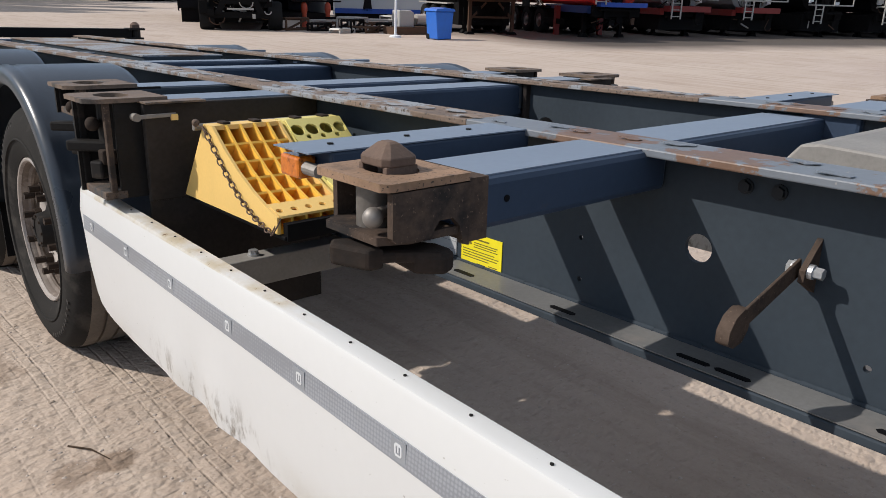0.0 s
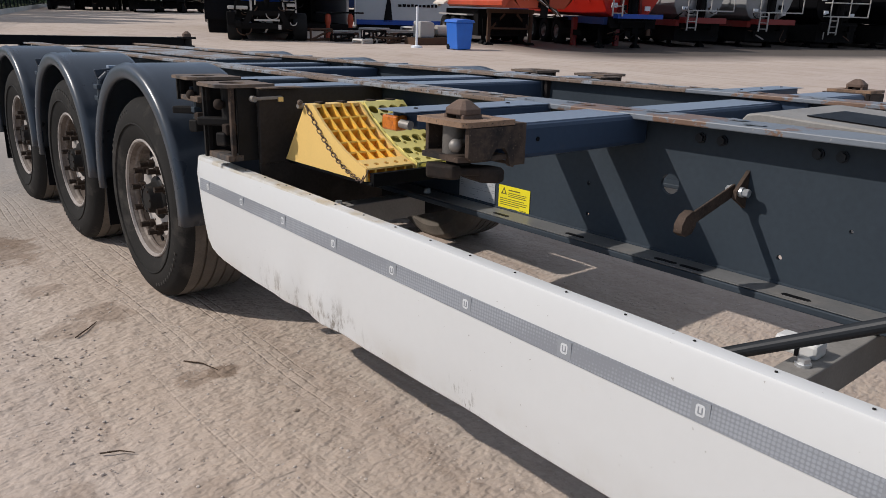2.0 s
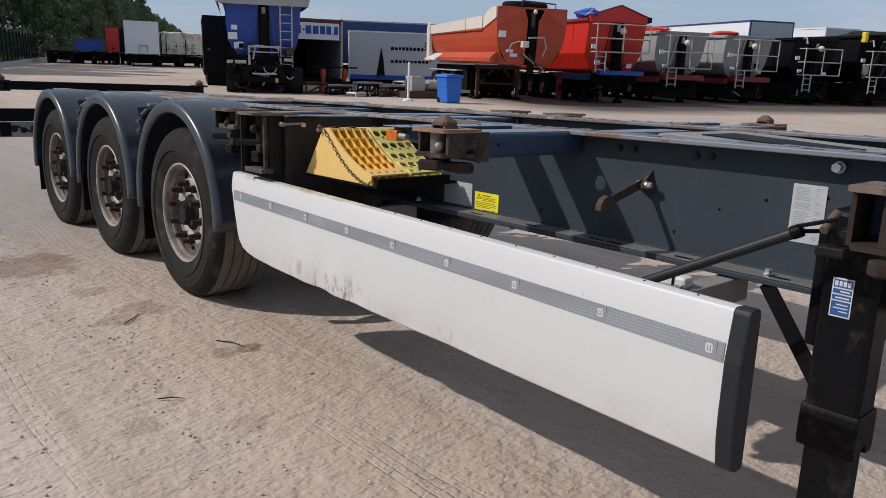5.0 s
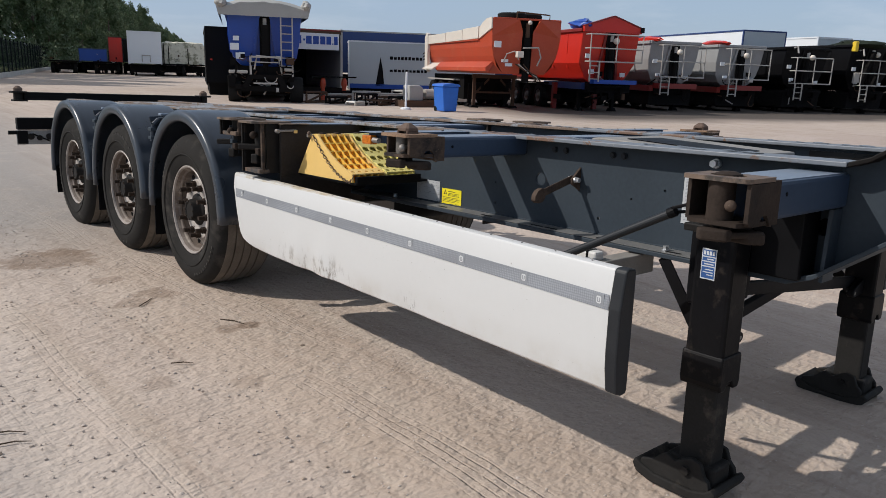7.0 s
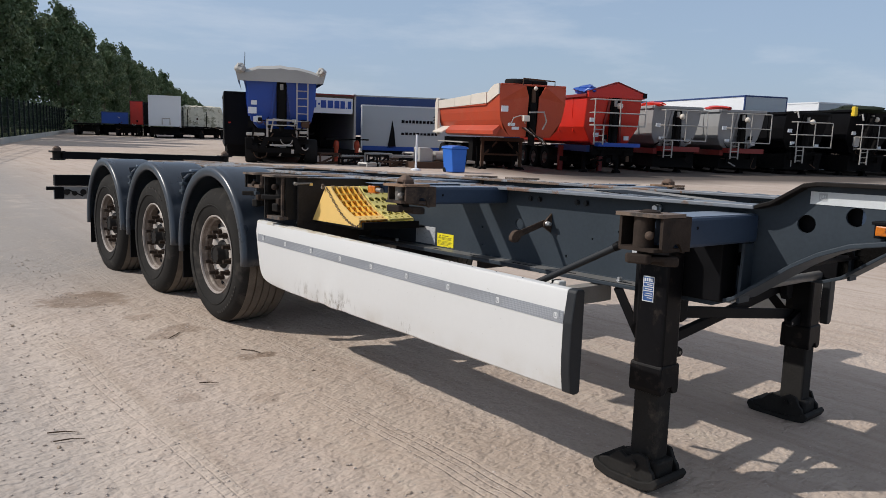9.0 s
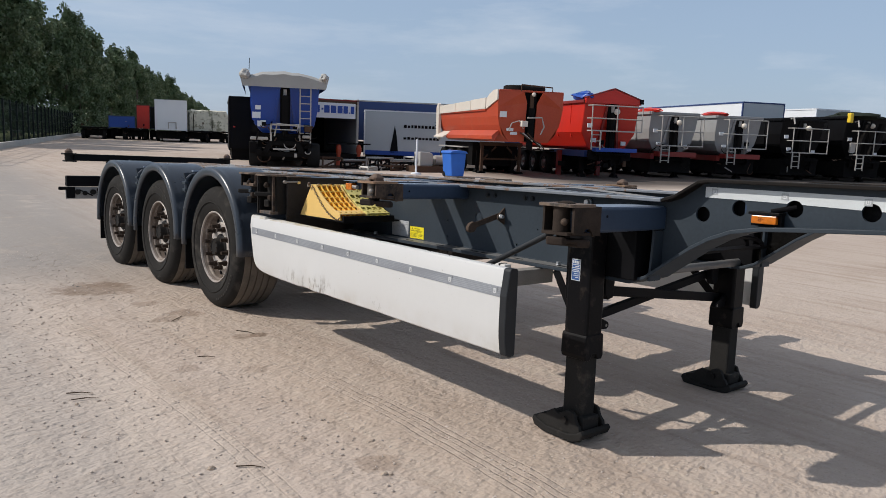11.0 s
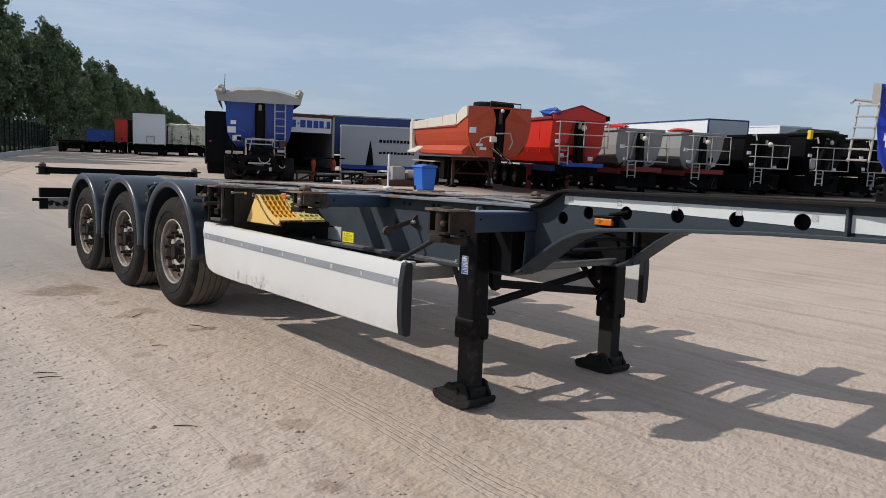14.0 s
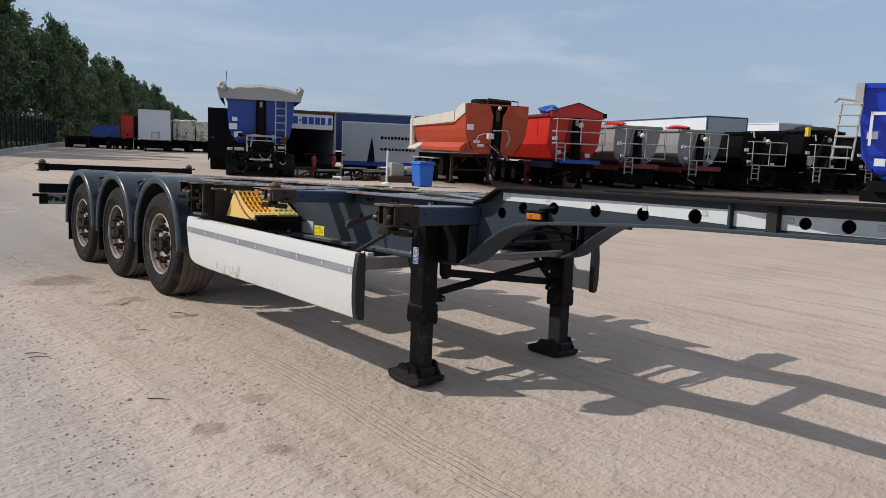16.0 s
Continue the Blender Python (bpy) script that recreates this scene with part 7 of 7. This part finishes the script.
part("front_bracket", box(box(box(bmesh.new(), 0.82, 0.90, -0.12, -0.04, 1.05, 1.75), 0.82, 1.95, -0.12, -0.04, 1.68, 1.75), 0.9, 1.9, -0.10, -0.06, 1.50, 1.54), P_RAIL, bt, "grey tubular front bracket")
part("ram_head", R((1.42, -0.02, 2.55), (1.42, 0.2, 2.55), 0.17, 18), P_UNDER, bt)
part("ram_bracket", B(1.30, 1.55, -0.05, 0.1, 1.55, 2.9), P_UNDER, bt)
part("side_step", B(0.0, 0.30, -0.05, 0.3, 0.55, 1.0), P_UNDER, bt, bevel=0.03)
rails(bt, "hose", [(1.0, 0.0, 1.25), (1.1, -0.1, 1.75), (1.9, -0.1, 1.7), (2.0, 0.0, 1.2)], 0.03, P_RAIL)
part("bogie_bar", B(0.3, 2.4, -0.05, 0.25, 0.42, 0.62), P_UNDER, bt)
part("tow_frame", prism(bmesh.new(), [(0.75, 1.05), (2.0, 1.05), (2.25, 0.55), (2.0, 0.55), (1.85, 0.88), (0.9, 0.88), (0.75, 0.55), (0.5, 0.55)], "y", -0.12, -0.02), P_UNDER, bt)
part("lamp_row", B(0.95, 1.85, -0.15, -0.1, 0.70, 0.76), P_RAIL, bt)
for xx in (0.0, 2.35):
    part("tyre_block", lathe(bmesh.new(), [(xx, .28), (xx, .46), (xx + 0.06, .5), (xx + 0.44, .5), (xx + 0.5, .46), (xx + 0.5, .28)], (0, 0.55, 0.5), "x", 22), P_TYRE, bt, smooth=True)
clutter(bt, 0.1, 2.5, -0.2, 0.15, 0.3, 1.7, 34, 77)
part("notice_plate", B(0.12, 0.45, 0.20, 0.26, 1.95, 2.2), P_WHITE, bt)
part("notice_plate", B(0.32, 0.6, 0.20, 0.26, 1.62, 1.85), P_WHITE, bt)
part("side_cabinet", B(2.20, 2.5, -0.1, 0.15, 1.45, 1.70), P_RUSTY, bt, bevel=0.03)
part("side_cabinet", B(2.12, 2.42, -0.1, 0.15, 1.20, 1.32), P_RAIL, bt, bevel=0.03)
part("tarp_bundle", bundle((2.98, 0.15, 3.66), 0.17, 0.4, 0.18, 8.0), P_TARP, bt, "knotted tarpaulin corner", smooth=True)

# bright blue tipper that stands nearer, further along the row
nb = tipper((16.17, 3.22), (0.27, -0.963), "bright blue tipper trailer with galvanised front ladder", 8.0, 2.5, 3.34, P_BRIGHTBLUE, P_BRIGHTBLUE, "round", 1.2, 0.2, legs=1.5)
part("corner_post", B(-0.06, 0.10, 0.05, 0.25, 2.9, 3.38), P_RAIL, nb)
for xx in (-0.42, -0.02):
    part("ladder_rail", R((xx + 0.04, -0.05, 1.65), (xx + 0.12, 0.05, 2.95), 0.025, 8), P_RAIL, nb)
for i in range(6):
    part("rung", R((-0.42 + 0.02 * i, -0.09 + 0.02 * i, 1.7 + i * 0.24), (-0.02 + 0.02 * i, -0.09 + 0.02 * i, 1.7 + i * 0.24), 0.022, 6), P_RAIL, nb)
rails(nb, "ladder_hook", [(-0.45, 0.05, 2.95), (-0.4, 0.3, 3.05), (0.0, 0.3, 3.0)], 0.03, P_RAIL)
part("white_frame", box(box(bmesh.new(), 0.28, 0.34, 0.14, 0.18, 2.0, 2.75), 0.28, 0.9, 0.14, 0.18, 2.68, 2.75), P_WHITE, nb)
part("bumper_bar", B(-0.4, 2.5, -0.15, 0.0, 0.62, 0.75), P_RAIL, nb)


def box_trailer(f, u, label, L, W, H, floor, side, front, trim, group="parked box trailers", doors=False, name="box_trailer"):
    """A box semi-trailer: its front face along u, its length going back."""
    root = thing(name, label, "box trailer", local(f, u), group)
    part("box_body", B(0, W, 0, L, floor, H), side, root)
    part("front_panel", B(0.04, W - 0.04, -0.02, 0.0, floor + 0.04, H - 0.04), front, root)
    for x in (0, W):
        part("corner_post", B(x - 0.03, x + 0.03, -0.03, 0.06, floor - 0.05, H + 0.02), trim, root)
        part("roof_rail", B(x - 0.03, x + 0.03, 0.0, L, H - 0.02, H + 0.06), trim, root)
        part("floor_rail", B(x - 0.03, x + 0.03, 0.0, L, floor - 0.10, floor + 0.02), trim, root)
    part("roof_rail", B(0, W, -0.03, 0.04, H - 0.02, H + 0.06), trim, root)
    if floor > 0.6:
        running_gear(root, L, W, 2.2)
        # added dark box fills the shaded space below the floor
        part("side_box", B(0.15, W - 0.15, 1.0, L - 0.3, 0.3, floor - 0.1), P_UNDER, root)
    else:
        part("skid", B(0.1, W - 0.1, 0.1, L - 0.1, 0.0, floor), P_UNDER, root)
    return root


# white boxes behind the tippers
box_trailer((37.4, 19.1), (0.89, -0.45), "white box trailer with dark roof edge", 13.0, 2.6, 3.98, 1.2, P_WHITE, P_GREYBOX, P_NAVY)
box_trailer((43.0, 17.6), (0.93, -0.36), "white box trailer parked behind black tippers", 12.0, 2.5, 3.9, 1.2, P_WHITE, P_GREYBOX, P_WHITE)
# black headboard trailer beside the blue tipper
bk = box_trailer((13.45, 32.1), (0.92, -0.39), "black curtain trailer with rounded front wall", 9.0, 2.5, 2.98, 0.55, P_BLACK, P_BLACK, P_BLACK)
part("warning_mark", B(0.16, 0.26, -0.03, -0.02, 1.55, 1.62), P_RED, bk)
# pale grey box with lettering bars, long side to the yard
nw = box_trailer((22.95, 34.7), (0.845, -0.535), "pale grey box trailer with dark lettering bars and blue base", 2.5, 8.4, 2.85, 0.32, P_GREYBOX, P_GREYBOX, P_WHITE)
rng = random.Random(6)
for xs0, xs1, z0, hh in ((2.30, 4.0, 1.93, 0.15), (2.30, 4.35, 1.25, 0.13)):
    x = xs0
    while x < xs1:
        w = rng.uniform(0.13, 0.19)
        part("lettering_bar", B(x, x + w, -0.035, -0.02, z0, z0 + hh * rng.uniform(0.9, 1.25)), P_BLACK, nw)
        x += w + 0.055
for k in range(3):
    part("tree_mark", prism(bmesh.new(), [(4.15, 1.95 + 0.17 * k), (4.55, 2.02 + 0.17 * k), (4.6, 2.16 + 0.17 * k), (4.3, 2.1 + 0.17 * k)], "y", -0.035, -0.02), P_BLACK, nw)
part("blue_base", B(0.05, 8.3, -0.05, -0.02, 0.30, 0.55), P_BLUE, nw, "blue base strip")
part("door_seal", prism(bmesh.new(), [(1.50, 0.45), (2.0, 0.45), (1.90, 1.4), (1.77, 2.05), (1.66, 1.4)], "y", -0.05, -0.02), P_BLACK, nw, "tapering dark mark")
# navy curtain-sider behind it
box_trailer((23.9, 38.6), (0.845, -0.535), "navy curtain-sided trailer behind grey box", 2.5, 12.0, 3.55, 1.1, P_NAVY, P_NAVY, P_RAIL)
# open rear of a trailer with a pale sign over a dark opening
sg = thing("open_trailer", "open-backed trailer with pale sign above dark opening", "trailer", local((18.3, 33.6), (0.87, -0.2)), "parked box trailers")
part("side_wall", B(-0.5, -0.42, 0, 6, 0.35, 3.2), P_NAVY, sg)
part("side_wall", B(3.0, 3.12, 0, 6, 0.35, 3.35), P_RAIL, sg)
part("back_wall", B(-0.42, 3.0, 5.9, 6.0, 0.35, 3.2), P_BLACK, sg)
part("roof", B(-0.5, 3.12, 0, 6, 3.2, 3.3), P_DARKRED, sg)
part("bed", B(-0.5, 3.12, 0, 6, 0.0, 0.35), P_UNDER, sg)
sb = part("sign_board", B(0.0, 2.9, -0.06, 0.0, 2.28, 3.1), P_WHITE, sg, "white sign with blue blocks")
for x0, x1, z0, z1 in ((0.05, 0.2, 2.55, 2.95), (0.3, 0.42, 2.55, 2.95), (0.5, 0.85, 2.55, 2.95), (0.95, 1.05, 2.70, 2.80), (1.1, 1.4, 2.55, 2.95), (1.48, 1.78, 2.55, 2.95), (1.86, 2.14, 2.55, 2.95), (2.2, 2.45, 2.55, 2.95), (2.52, 2.58, 2.55, 2.62), (2.62, 2.82, 2.55, 2.95)):
    part("sign_block", B(x0, x1, -0.075, -0.06, z0, z1), P_BLUE, sb)
part("brown_valance", B(-0.45, 3.0, -0.05, 0.02, 3.05, 3.22), P_RUSTY, sg)

# wheeled bin
bn = thing("wheeled_bin", "bright blue plastic wheeled bin with closed lid", "bin", local((16.35, 18.95), (0.99, -0.12)))
part("tub", prism(bmesh.new(), [(0.08, 0.02), (0.62, 0.02), (0.70, 0.88), (0.0, 0.88)], "y", 0.0, 0.62), M_BIN, bn, bevel=0.03)
part("lid", prism(bmesh.new(), [(-0.04, 0.88), (0.74, 0.88), (0.70, 0.96), (0.35, 1.0), (0.0, 0.96)], "y", -0.05, 0.68), M_BIN, bn, bevel=0.02)
part("hinge_bar", R((0.05, 0.70, 0.90), (0.65, 0.70, 0.90), 0.025, 10), M_BIN, bn)
for xx in (0.06, 0.60):
    part("castor", R((xx, 0.55, 0.09), (xx + 0.05, 0.55, 0.09), 0.09, 14), P_TYRE, bn)

# orange axle stands
for k, f in enumerate(((16.0, 26.3), (17.2, 26.5))):
    st = thing("axle_stand", "orange steel axle stand with wide flat head", "axle stand", local(f, (0.99, -0.1)), "axle stands")
    part("base_plate", B(-0.28, 0.28, -0.2, 0.2, 0.0, 0.05), P_RUSTY, st)
    part("column", lathe(bmesh.new(), [(0.05, .16), (0.25, .10), (0.5, .08), (0.7, .13), (0.9, .11), (0.98, .05)], (0, 0, 0), "z", 14), P_ORANGE, st, smooth=True)
    part("head_plate", B(-0.55, 0.55, -0.12, 0.12, 0.98, 1.04), P_UNDER, st)
# scrap and machine parts on the ground
rng = random.Random(21)
for i in range(16):
    x, y = 14.6 + i * 0.32 + rng.uniform(-0.3, 0.3), 24.2 + rng.uniform(-1.6, 1.8)
    ang = rng.uniform(-0.5, 0.5)
    sc = thing("steel_frame", ("rusty", "dark", "grey")[i % 3] + " welded steel frame lying on the yard", "steel frame", local((x, y), (math.cos(ang), math.sin(ang))), "steel frames in the yard")
    w, d, h = rng.uniform(0.6, 1.5), rng.uniform(0.3, 0.9), rng.uniform(0.12, 0.5)
    m = (P_RUSTY, P_UNDER, P_RAIL)[i % 3]
    for a, b in (((0, 0, 0.04), (w, 0, 0.04)), ((0, d, 0.04), (w, d, 0.04)), ((0, 0, h), (w, 0, h)), ((0, d, h), (w, d, h)), ((0, 0, 0), (0, 0, h)), ((w, 0, 0), (w, 0, h)), ((0, d, 0), (0, d, h)), ((w, d, 0), (w, d, h)), ((0, 0, h), (0, d, h)), ((w, 0, h), (w, d, h)), ((0, 0, 0.04), (w, 0, h))):
        part("frame_bar", bar(bmesh.new(), a, b, 0.06, 0.06, (0.1, 1, 0.2)), m, sc)
mc = thing("compressor", "pale grey compressor with hoses on a rusty pallet", "compressor", local((17.2, 21.9), (0.95, -0.2)))
part("pallet", B(-0.3, 1.3, -0.2, 0.7, 0.0, 0.25), P_RUSTY, mc)
part("casing", prism(bmesh.new(), [(0.0, 0.25), (0.6, 0.25), (0.6, 0.75), (0.45, 0.83), (0.0, 0.83)], "y", 0, 0.6), P_TARP, mc, bevel=0.04)
part("motor", R((0.8, 0.3, 0.5), (1.3, 0.3, 0.5), 0.2, 16), P_RAIL, mc)
rails(mc, "hose", [(1.25, 0.1, 0.5), (1.5, 0.0, 0.7), (1.7, 0.0, 0.2), (1.6, -0.1, 0.05)], 0.04, P_RAIL)
pole = thing("white_post", "thin white post standing on the yard", "post", local((16.0, 20.6), (1, 0)))
part("shaft", R((0, 0, 0), (0.02, 0, 1.35), 0.04, 10), P_WHITE, pole)
part("foot", lathe(bmesh.new(), [(0.0, .2), (0.05, .19), (0.09, .05)], (0, 0, 0), "z", 16), P_WHITE, pole)

# ---- far side of the yard ----
ff = box_trailer((23.0, 71.2), (0.943, -0.332), "white box trailer on dark chassis", 9.0, 2.9, 4.0, 1.15, P_WHITE, P_WHITE, P_WHITE)
rails(ff, "front_unit", [(1.2, -0.1, 1.3), (1.2, -0.1, 1.9), (1.9, -0.1, 1.9), (1.9, -0.1, 1.3)], 0.05, P_RAIL)
box_trailer((24.1, 80.2), (0.95, -0.3), "red box trailer beside dark trailers", 8.0, 1.25, 3.6, 1.2, P_RED, P_RED, P_DARKRED)
box_trailer((25.35, 79.8), (0.95, -0.3), "dark grey box trailer beside red one", 8.0, 1.0, 3.5, 1.2, P_NAVY, P_BLACK, P_BLACK)
box_trailer((20.9, 79.0), (0.955, -0.29), "dark blue trailer half hidden by others", 8.0, 2.5, 2.35, 1.2, P_NAVY, P_BLUE, P_NAVY)
for f, ln in (((18.0, 78.5), 9.0), ((21.6, 77.2), 10.0), ((26.3, 72.6), 10.0), ((28.8, 73.2), 10.0)):
    fb = thing("flatbed_trailer", "empty dark flatbed trailer with black running gear", "flatbed trailer", local(f, (0.95, -0.31)), "far flatbed trailers")
    clutter(fb, 0.0, 2.4, -0.3, 0.0, 0.3, 1.9, 9, int(f[0] * 10))
    part("deck", B(0, 2.5, 0, ln, 1.05, 1.2), P_UNDER, fb)
    # added dark block fills the space under the deck
    part("tool_box", B(0.2, 2.3, 0.5, ln - 0.5, 0.35, 1.0), P_UNDER, fb)
    running_gear(fb, ln, 2.5, 2.0)
    small_wheel(fb, (0.1, 0.8, 0.5))
    small_wheel(fb, (2.4, 0.8, 0.5), out=1)
ld = thing("bulk_bags", "pale beige covered load on flatbed trailer", "load", local((27.0, 73.0), (0.96, -0.28)))
lm = bmesh.new()
bmesh.ops.create_grid(lm, x_segments=26, y_segments=18, size=1)
for v in lm.verts:
    x, y = v.co.x, v.co.y
    e = max(abs(x), abs(y))
    v.co = (2.0 + 2.05 * x, 3.0 + 2.8 * y, 1.2 + (2.1 * (1 - max(0, (e - 0.86) / 0.14) ** 2)) + 0.10 * noise.noise(Vector((x * 5, y * 5, 1))) + 0.05 * noise.noise(Vector((x * 14, y * 14, 2))))
part("covered_load", lm, P_OAT, ld, smooth=True)
for k, xx in enumerate((-0.05, 0.4, 2.2)):
    part("stake", B(xx, xx + 0.08, -0.1, 0.0, 1.1, 3.1 - 0.2 * k), P_UNDER, ld)

# fence with kerb
F0, F1 = Vector((0.6, 27.2, 0)), Vector((27.5, 114.0, 0))
fd = (F1 - F0).normalized()
P_FENCE = mat("dark green fence steel", (0.010, 0.014, 0.013), 0.6, 0, 0.2, 3, 40, 0.1)
P_MESH = mat("dark fence mesh", (0.018, 0.026, 0.022), 0.7, 0, 0.25, 3, 40, 0.1)
fence = thing("fence", "dark green steel mesh fence on a pale kerb", "fence", Matrix.Identity(4))
n_post = int((F1 - F0).length / 2.55)
side = Vector((-fd.y, fd.x, 0))
for i in range(n_post + 1):
    p = F0 + fd * 2.55 * i
    part("post", bar(bmesh.new(), p, p + Vector((0, 0, 2.65)), 0.10, 0.14, tuple(fd)), P_FENCE, fence)
    if i < n_post:
        q = p + fd * 2.55
        pm = bmesh.new()
        for z in (0.32, 0.9, 1.5, 2.1, 2.5):
            bar(pm, p + Vector((0, 0, z)), q + Vector((0, 0, z)), 0.02, 0.02)
        for k in range(1, 13):
            g = p + fd * 0.196 * k
            bar(pm, g + Vector((0, 0, 0.3)), g + Vector((0, 0, 2.53)), 0.011, 0.011, tuple(fd))
        part("mesh_panel", pm, P_MESH, fence)
fk = new("kerb", bpy.data.meshes.new("kerb"))
bm = bmesh.new()
for k0 in range(int((F1 - F0).length / 2)):
    a = F0 + fd * 2 * k0 - side * 0.12
    bar(bm, a + Vector((0, 0, 0.15)), a + fd * 1.985 + Vector((0, 0, 0.15)), 0.22, 0.34)
bm.to_mesh(fk.data)
bm.free()
fk.data.materials.append(P_CONCRETE)
tagged(fk, "pale concrete kerb below the fence", "kerb", kind="structure")
f2 = thing("fence", "dark steel fence across the far end of the yard", "fence", Matrix.Identity(4))
for i in range(8):
    p = F1 + Vector((0.98, 0.2, 0)) * 1.9 * i
    part("post", bar(bmesh.new(), p, p + Vector((0, 0, 2.6)), 0.1, 0.12, (1, 0, 0)), P_FENCE, f2)
    pm = bmesh.new()
    for z in (0.3, 1.4, 2.5):
        bar(pm, p + Vector((0, 0, z)), p + Vector((1.9 * 0.98, 1.9 * 0.2, z)), 0.04, 0.05)
    part("rail_panel", pm, P_MESH, f2)


# ---- poplars ----
def tree_mesh(seed, h, spread_, leaves):
    rng = random.Random(seed)
    wood = bmesh.new()
    rod(wood, (0, 0, -0.1), (0.1, 0.05, h * 0.45), 0.17, 10, 0.10)
    rod(wood, (0.1, 0.05, h * 0.45), (0.05, 0.0, h * 0.9), 0.10, 8, 0.03)
    clumps = []
    for i in range(30):
        t = 0.10 + 0.85 * (i + rng.random()) / 30
        a = rng.uniform(0, 2 * math.pi)
        width = spread_ * (0.55 + 0.9 * t) if t < 0.4 else spread_ * (1.0 - 0.75 * ((t - 0.4) / 0.6) ** 1.6)
        ln = width * rng.uniform(0.55, 1.05)
        base = Vector((0.08, 0.03, h * t * 0.9))
        tip = base + Vector((math.cos(a) * ln, math.sin(a) * ln, ln * rng.uniform(0.35, 0.9)))
        rod(wood, base, tip, 0.045 * (1.1 - t), 5, 0.01)
        for k in range(5):
            f = 0.35 + 0.7 * k / 4
            clumps.append((base.lerp(tip, f) + Vector((rng.gauss(0, 0.18), rng.gauss(0, 0.18), rng.gauss(0.1, 0.25))), rng.uniform(0.28, 0.62)))
    clumps.append((Vector((0.05, 0, h * 0.95)), 0.5))
    for i in range(14):
        clumps.append((Vector((rng.uniform(-2.2, 2.2), rng.uniform(-2.2, 2.2), rng.uniform(0.4, 1.7))), 0.8))
    vs, fs = [], []
    for _ in range(leaves):
        c, r = rng.choice(clumps)
        d = Vector((rng.gauss(0, 1), rng.gauss(0, 1), rng.gauss(0, 1)))
        d = d.normalized() * r * rng.random() ** 0.4
        p = c + Vector((d.x, d.y, d.z * 1.45))
        if p.z < 0.3:
            continue
        s_ = rng.uniform(0.07, 0.16)
        q = Euler((rng.uniform(0, 6.28), rng.uniform(0, 6.28), rng.uniform(0, 6.28))).to_matrix()
        k = len(vs)
        for v in ((-1, -0.2, 0), (0, -0.8, 0.15), (1, 0.1, 0), (0.1, 0.8, 0.2)):
            vs.append(tuple(p + q @ (Vector(v) * s_)))
        fs.append((k, k + 1, k + 2, k + 3))
    me = bpy.data.meshes.new("crown")
    me.from_pydata(vs, [], fs)
    me.materials.append(M_LEAF)
    return wood, me


kinds = []
for k, (seed, h, sp) in enumerate(((31, 11.4, 2.6), (32, 10.6, 2.8), (33, 11.9, 2.5))):
    wood, crown = tree_mesh(seed, h, sp, 15000)
    root = thing("poplar_tree", "dense dark green poplar in a row behind the fence", "tree", Matrix.Identity(4), "row of poplars")
    part("trunk", wood, M_BARK, root)
    c = new("crown", crown)
    c.parent = root
    kinds.append(root)
rng = random.Random(8)
T0, td = Vector((3.2, 38.0, 0)), Vector((0.407, 0.913, 0))
for i in range(60):
    p = T0 + td * (4.2 * i + 0.055 * i * i) + Vector((rng.uniform(-0.8, 0.8) - 3.2, rng.uniform(-0.8, 0.8) + 1.3, 0))
    p = Vector((-1.6, -3.5, 0)) + (p - Vector((-1.6, -3.5, 0))) * 1.3
    sc = 1.3 * rng.uniform(0.98, 1.12)
    m = Matrix.Translation(p) @ Matrix.Rotation(rng.uniform(0, 6.28), 4, "Z") @ Matrix.Diagonal((sc, sc, sc, 1))
    src = kinds[i % 3]
    if i < 3:
        src.matrix_world = m
    else:
        tcopy = copy_thing(src, Matrix.Identity(4))
        tcopy.matrix_basis = m
